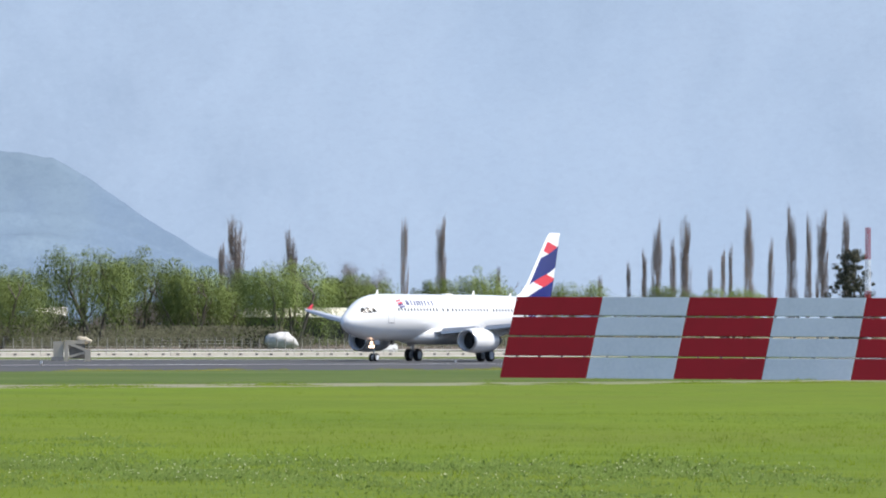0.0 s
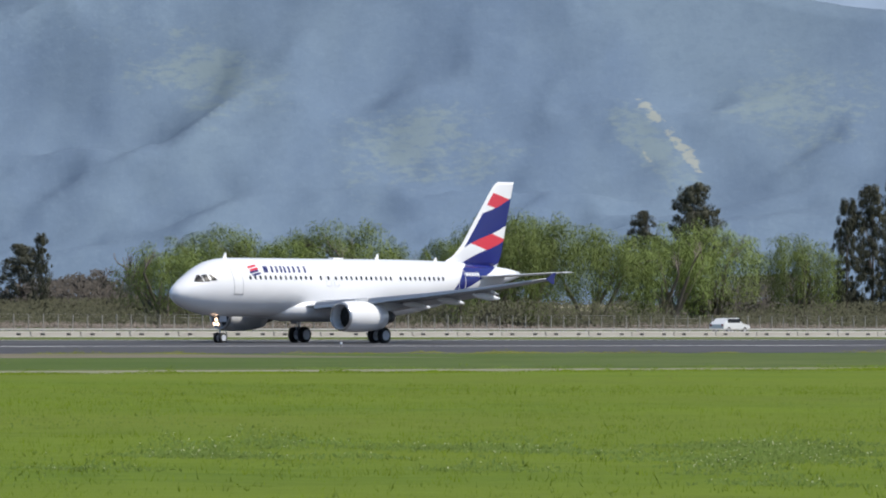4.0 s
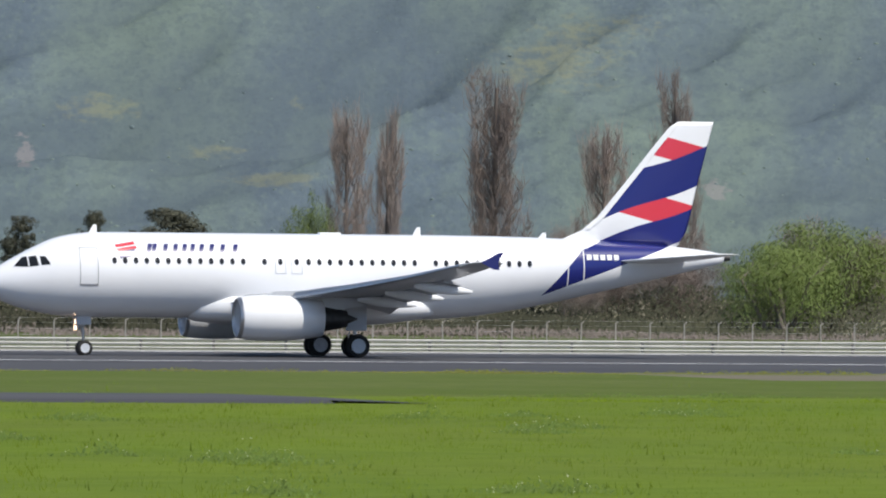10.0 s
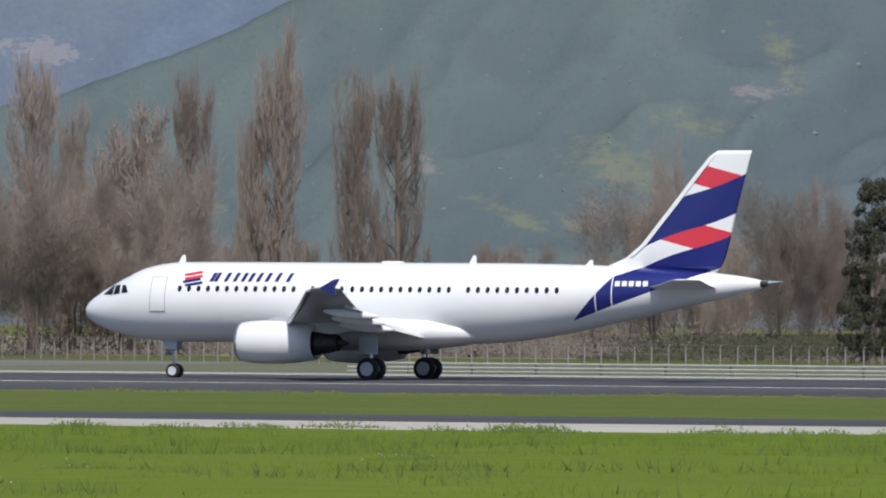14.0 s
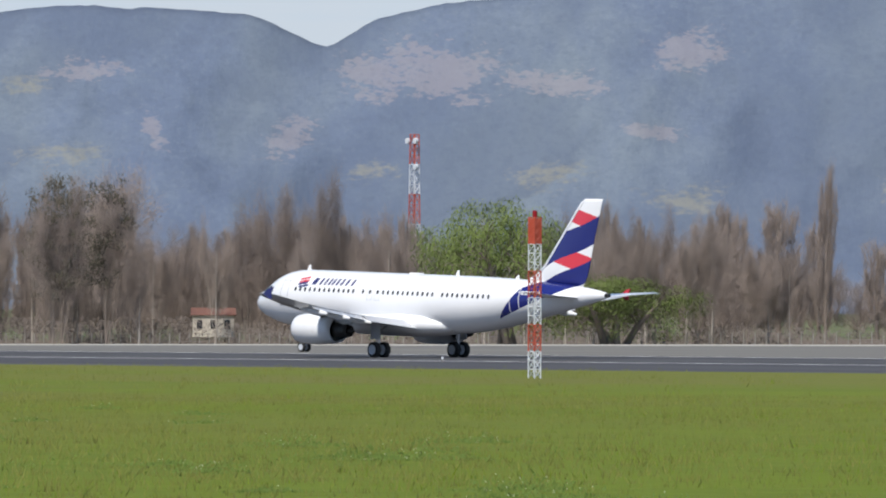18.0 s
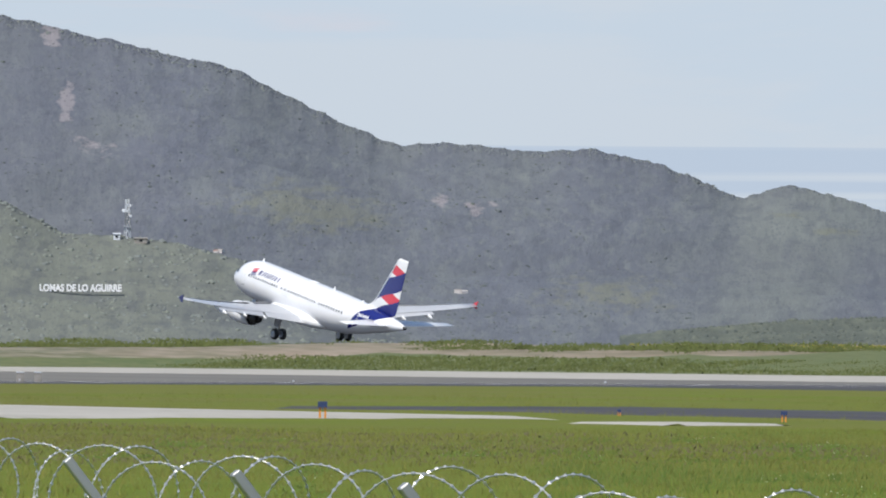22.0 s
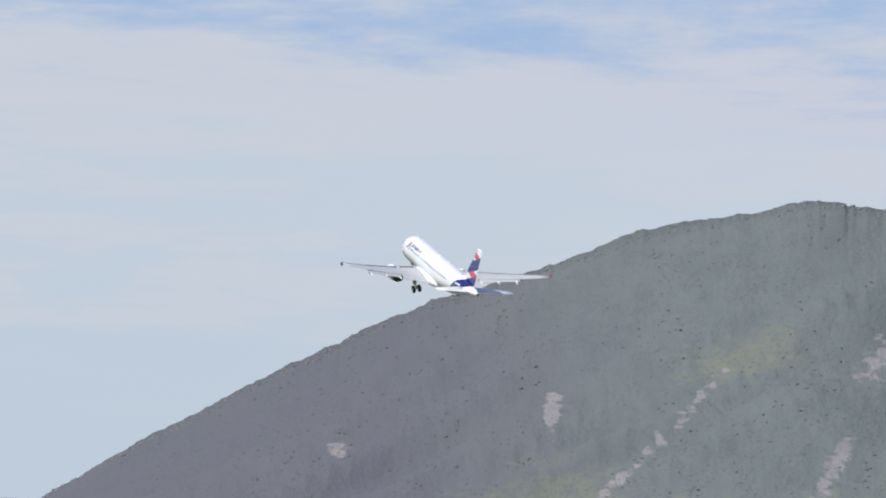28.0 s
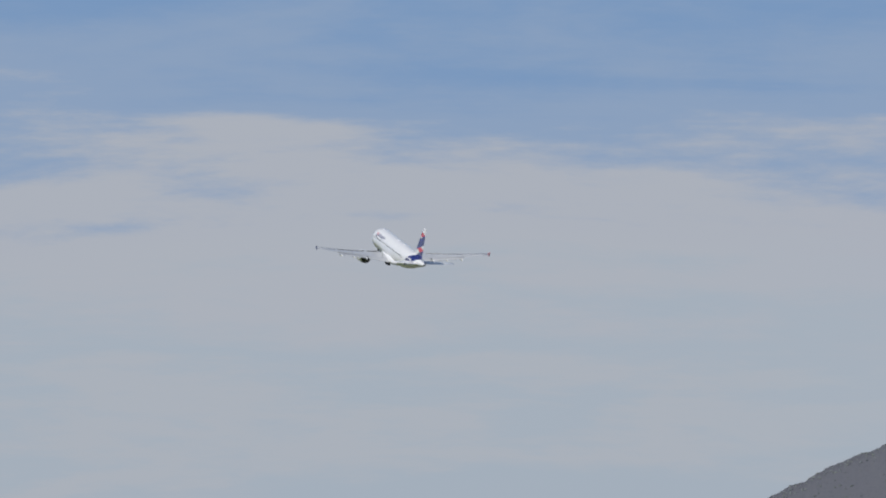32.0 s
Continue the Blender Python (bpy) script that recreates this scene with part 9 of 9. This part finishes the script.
# ---- grass and weeds of the field ----
def tufts(name, count, r0, r1, az0, az1, high, spread, blades, material, label, seed, patchy=0.0, y_max=246.0, cell=14.0, fade=None):
    """Standing blades in tufts over the part of the field the lens sweeps; too fine to count."""
    q = np.random.RandomState(seed)
    a = np.radians(q.uniform(az0, az1, count))
    r = np.sqrt(q.uniform(r0 * r0, r1 * r1, count))
    x, y = -r * np.sin(a), r * np.cos(a)
    keep = y < y_max
    keep &= ~((y > 154) & (y < 193) & (x < -298))
    keep &= ~((y > 227) & (y < 264) & (x < -43) & (x > -242))
    if fade:
        keep &= q.uniform(0, 1, count) < np.interp(np.degrees(a), fade[0], fade[1])
    if patchy:
        keep &= fbm(x / cell, y / (cell * 0.6), 3, seed) > patchy
    x, y = x[keep], y[keep]
    n = len(x)
    k = blades
    X = np.repeat(x, k) + q.normal(size=n * k) * spread
    Y = np.repeat(y, k) + q.normal(size=n * k) * spread
    Z = np.array([ground_z(v) for v in X]) - 0.03
    H = np.repeat(q.uniform(0.5, 1.0, n), k) * q.uniform(0.6, 1.2, n * k) * high
    t = q.uniform(0, 2 * np.pi, n * k)
    w = H * 0.055 + 0.005
    lx, ly = q.normal(size=n * k) * H * 0.4, q.normal(size=n * k) * H * 0.4
    # the blades turn their faces to the open field and take the light of the ground they cover
    side = np.where(np.sin(t) * x.repeat(k) - np.cos(t) * y.repeat(k) < 0, 1.0, -1.0)
    cx, cy = w * np.cos(t) * side, w * np.sin(t) * side
    v = np.stack([np.stack([X - cx, Y - cy, Z], 1), np.stack([X + cx, Y + cy, Z], 1), np.stack([X + lx, Y + ly, Z + H], 1)], 1).reshape(-1, 3)
    me = bpy.data.meshes.new(name)
    me.from_pydata(v.tolist(), [], np.arange(n * k * 3).reshape(-1, 3).tolist())
    me.materials.append(material)
    up = np.repeat(q.normal(size=(n * k, 3)) * (0.3, 0.3, 0) + (0, -0.12, 1), 3, 0)
    soft_normals(me, (up / np.linalg.norm(up, axis=1)[:, None]).tolist())
    return tagged(new(name, me), label, "grass", kind="stuff")


tufts("grass", 62000, 125, 330, -62, 52, 0.15, 0.24, 7, M_BLADE, "uneven bright green spring grass", 1, fade=((30, 52), (1, 0)))
tufts("tall_grass", 5000, 130, 420, -62, 50, 0.26, 0.25, 6, M_BLADE, "patches of taller yellow-green grass", 2, 0.35, 300, 9.0)
tufts("edge_grass", 8000, 300, 760, -62, 66, 0.20, 0.25, 4, M_MEADOW, "rough grass beside the runway", 6, -0.2, 336, 12.0)
tufts("meadow_grass", 50000, 125, 345, 28, 68, 0.18, 0.24, 6, M_MEADOW, "olive green meadow grass", 7, fade=((28, 50), (0, 1)))
tufts("meadow_tall", 9000, 150, 345, 44, 67, 0.26, 0.30, 8, M_MEADOW, "taller olive meadow grass in patches", 8, -0.05, 158, 16.0, ((44, 58), (0, 1)))
tufts("verge_grass", 6000, 340, 560, 46, 67, 0.30, 0.25, 4, M_MEADOW, "rough olive grass beside the taxiway", 9, -0.1, 336, 12.0)

tufts("grass_clumps", 4200, 150, 240, 4, 36, 0.34, 0.42, 12, M_WEED, "tall ragged green clumps before the taxiway", 10, 0.25, 228, 7.0)

tufts("rough_weeds", 2600, 150, 330, 53.0, 61.0, 0.26, 0.45, 12, M_WEED, "ragged dark weeds in the meadow", 15, 0.15, 150, 9.0)


def weeds(count, seed):
    """Low soft mounds of dark broad-leaved weeds."""
    q = np.random.RandomState(seed)
    a = np.radians(q.uniform(-62, 66, count))
    r = np.sqrt(q.uniform(130.0 ** 2, 320.0 ** 2, count))
    x, y = -r * np.sin(a), r * np.cos(a)
    dense = fbm(x / 9, y / 6, 4, seed) - 0.92
    keep = (dense > 0) & (y < 242) & ~((y > 150) & (y < 195) & (x < -296)) & ~((y > 225) & (x < -40) & (x > -245))
    x, y, dense = x[keep], y[keep], dense[keep]
    n = len(x)
    g = -0.0044 * np.clip(-x - 600.0, 0, 400) - 0.02
    z = g + np.clip(dense * 1.1, 0.02, 0.34) * q.uniform(0, 1, n) ** 0.7
    up = q.normal(size=(n, 3)) * (0.35, 0.35, 0) + (0, -0.35, 1)
    me = quads_mesh("weeds", np.stack([x, y, z], 1), q.uniform(0.012, 0.030, n), M_WEED, -0.6, 1.6, up / np.linalg.norm(up, axis=1)[:, None], np.stack([-x, -y, y * 0.5], 1) / r[keep][:, None])
    return tagged(new("weeds", me), "low dark green weeds in scattered patches", "weeds", kind="stuff")


weeds(1000000, 4)


def weed_clumps(places, seed, material=None, name="weed_clumps", label="ragged banks of dark green weeds in the grass"):
    """Ragged banks of broad-leaved weeds with pale heads, darker than the field. places: x, y, half length, half depth, height."""
    q = np.random.RandomState(seed)
    cs, us, fs = [], [], []
    for cx, cy, long, deep, high in places:
        n = int(70 + 170 * long * deep)
        d = q.normal(size=(n, 2)) * 0.5
        rr = np.hypot(d[:, 0], d[:, 1])
        lump = 0.55 + 0.75 * np.clip(smooth_noise(d[:, 0] * 2.5 * long + cx, d[:, 1] * 2.5 * deep + cy, seed), -0.6, 1)
        z = high * np.clip(1.15 - 0.9 * rr, 0.08, 1) * lump
        g = -0.0044 * min(max(-cx - 600.0, 0.0), 400.0)
        c = np.stack([cx + d[:, 0] * long, cy + d[:, 1] * deep, g + z * q.uniform(0.1, 1.0, n)], 1)
        cs.append(c)
        us.append(q.normal(size=(n, 3)) * (0.4, 0.4, 0) + (0, -0.45, 0.9))
        fleck = q.uniform(0, 1, n) < 0.045
        fs.append(c[fleck] * (1, 1, 0) + np.stack([0 * z, 0 * z, g + z * 1.05], 1)[fleck])
    toward = lambda p: np.stack([-p[:, 0], -p[:, 1], p[:, 1] * 0.5], 1) / np.hypot(p[:, 0], p[:, 1])[:, None]
    c, up, heads = np.concatenate(cs), np.concatenate(us), np.concatenate(fs)
    me = quads_mesh(name, c, q.uniform(0.014, 0.036, len(c)), material or M_WEED, -1.2, 1.9, up / np.linalg.norm(up, axis=1)[:, None], toward(c))
    tagged(new(name, me), label, "weeds", kind="stuff")
    if material:
        return
    me = quads_mesh("seed_heads", heads, q.uniform(0.010, 0.022, len(heads)), M_FLECK, -0.4, 1.3, np.tile((0.0, -0.6, 0.8), (len(heads), 1)), toward(heads))
    tagged(new("seed_heads", me), "pale grey-green seed heads over the weeds", "weeds", kind="stuff")


def weed_places(seed):
    """Loose banks of weeds over the near field, thickest where the field runs out to the east."""
    q = np.random.RandomState(seed)
    out = []
    for az0, az1, r0, r1, count, long in ((-60.5, -54.6, 165, 212, 34, 1.5), (-56.0, -54.0, 220, 262, 10, 1.0), (-54.0, -45.0, 150, 200, 30, 1.3), (-45, -10, 130, 235, 90, 1.0), (-10, 50, 130, 230, 110, 0.9), (50, 66, 150, 300, 60, 0.9)):
        for k in range(count):
            a, r = math.radians(q.uniform(az0, az1)), q.uniform(r0, r1)
            x, y = -r * math.sin(a), r * math.cos(a)
            stretch = long * q.uniform(0.45, 1.3)
            clear = (y > 150 and y < 197 and x < -290) or (y > 222 and -245 < x < -38) or y > 238
            if not clear:
                out.append((x, y, stretch, q.uniform(0.8, 2.6) * long, q.uniform(0.14, 0.48)))
    return out


weed_clumps(weed_places(9), 9)
weed_clumps([(rng.uniform(-152, -66), rng.uniform(229.5, 235.5), rng.uniform(0.5, 1.6), rng.uniform(0.4, 0.9), rng.uniform(0.2, 0.62)) for k in range(44)], 10)
# ragged grass over the edges of the lane and of the runway's shoulder
edge = np.random.RandomState(31)
weed_clumps([(x, 251.6 + edge.uniform(-0.8, 0.8), edge.uniform(1.2, 4.5), edge.uniform(0.3, 0.7), edge.uniform(0.06, 0.24)) for x in edge.uniform(66, 620, 190)], 11, M_BLADE, "lane_grass", "ragged green grass along the edge of the lane")
weed_clumps([(x, 262.6 + edge.uniform(-0.6, 0.6), edge.uniform(1.2, 4.5), edge.uniform(0.3, 0.7), edge.uniform(0.06, 0.22)) for x in edge.uniform(-170, 620, 150)], 12, M_WEED, "verge_weeds", "ragged green weeds along the verge")
weed_clumps([(x, 334.0 + edge.uniform(-2.0, 2.0), edge.uniform(1.5, 6.0), edge.uniform(0.3, 0.9), edge.uniform(0.08, 0.30)) for x in edge.uniform(-210, 700, 200)], 13, M_MEADOW, "shoulder_grass", "rough grass growing over the runway shoulder's edge")


def fly(t, s, climb, nose_up):
    """Row of the airliner: metres past the abeam point, height, degrees of nose up. It banks gently to starboard on the climb."""
    bank_ = float(np.interp(t, [21, 22, 23, 23.5, 24, 25, 26, 28, 29, 32], [0, 0.8, 0.4, 1.2, 2.4, 3.1, 3.0, 2.4, 2.2, 1.0]))
    return (t, pose(-s, RUNWAY_Y, climb, bank_, -nose_up, 180))


def motions():
    walk(plane, [
        fly(0.0, -655.4, 0.00, 0.00), fly(0.5, -631.7, 0.00, 0.00), fly(1.0, -608.1, 0.00, 0.00), fly(1.5, -584.7, 0.00, 0.00), fly(2.0, -561.0, 0.00, 0.00),
        fly(2.5, -537.0, 0.00, 0.00), fly(3.0, -512.2, 0.00, 0.00), fly(3.5, -486.1, 0.00, 0.00), fly(4.0, -459.3, 0.00, 0.00), fly(4.5, -432.6, 0.00, 0.00),
        fly(5.0, -405.8, 0.00, 0.00), fly(5.5, -378.7, 0.00, 0.00), fly(6.0, -351.1, 0.00, 0.00), fly(6.5, -322.8, 0.00, 0.00), fly(7.0, -293.6, 0.00, 0.00),
        fly(7.5, -263.5, 0.00, 0.00), fly(8.0, -232.7, 0.00, 0.00), fly(8.5, -201.5, 0.00, 0.00), fly(9.0, -169.5, 0.00, 0.00), fly(9.5, -136.2, 0.00, 0.00),
        fly(10.0, -102.5, 0.00, 0.00), fly(10.5, -69.1, 0.00, 0.00), fly(11.0, -35.7, 0.00, 0.00), fly(11.5, -2.3, 0.00, 0.00), fly(12.0, 31.2, 0.00, 0.00),
        fly(12.5, 64.5, 0.00, 0.00), fly(13.0, 98.2, 0.00, 0.00), fly(13.5, 132.9, 0.00, 0.00), fly(14.0, 168.2, 0.00, 0.00), fly(14.5, 203.5, 0.00, 0.00),
        fly(15.0, 238.9, 0.00, 0.00), fly(15.5, 274.6, 0.00, 0.00), fly(16.0, 310.8, 0.00, 0.00), fly(16.5, 347.5, 0.00, 0.15), fly(17.0, 385.1, 0.00, 0.47),
        fly(17.5, 423.4, 0.00, 0.91), fly(18.0, 462.1, 0.00, 1.55), fly(18.5, 501.1, 0.00, 2.53), fly(19.0, 540.4, 0.00, 3.82), fly(19.5, 580.2, 0.00, 5.64),
        fly(20.0, 620.3, -0.09, 7.44), fly(20.5, 660.4, 0.09, 8.66), fly(21.0, 700.9, 0.56, 9.57), fly(21.5, 742.3, 1.77, 10.13),
        fly(22.0, 783.9, 3.62, 10.75), fly(22.5, 825.3, 6.13, 12.11), fly(23.0, 866.7, 9.24, 13.37), fly(23.5, 908.1, 12.96, 13.72),
        fly(24.0, 949.4, 17.13, 13.70), fly(24.5, 990.5, 21.61, 13.50), fly(25.0, 1031.5, 26.33, 13.31), fly(25.5, 1072.1, 31.18, 13.37),
        fly(26.0, 1112.7, 36.16, 13.80), fly(26.5, 1153.7, 41.24, 14.78), fly(27.0, 1193.6, 46.46, 15.64), fly(27.5, 1232.7, 51.82, 16.33),
        fly(28.0, 1271.5, 57.23, 16.70), fly(28.5, 1310.5, 62.60, 16.58), fly(29.0, 1349.9, 67.92, 15.93), fly(29.5, 1389.3, 73.25, 15.97),
        fly(30.0, 1428.8, 78.58, 16.21), fly(30.5, 1468.5, 83.89, 16.24), fly(31.0, 1508.1, 89.19, 16.00), fly(31.5, 1547.9, 94.48, 15.15),
        fly(32.0, 1587.8, 99.77, 14.08), 
    ])
    # road traffic
    walk(road_car, [(t, pose(799.0 - 22.0 * t, 505, 0.05, 0, 0, 180)) for t in (0.0, 16.0, 32.0)])
    walk(second_car, [(t, pose(553.0 + 18.0 * t, 505, 0.05)) for t in (0.0, 16.0, 32.0)])
    walk(third_car, [(t, pose(-80.0 + 12.0 * (t - 12.7), 452.5, 0.05)) for t in (0.0, 16.0, 32.0)])
    walk(red_pickup, [(t, pose(-17.2 + 8.0 * (t - 12.0), 430.0, -0.26)) for t in (0.0, 16.0, 32.0)])
    # the gear folds away after the climb-out begins
    for strut, base, axis, full in gear_legs:
        walk(strut, [(t, base @ Matrix.Rotation(radians(full * k), 4, axis)) for t, k in
                     ((0.0, 0.0), (26.8, 0.0), (28.5, 0.3), (29.5, 0.5), (30.5, 0.65), (32.0, 0.85))])


motions()
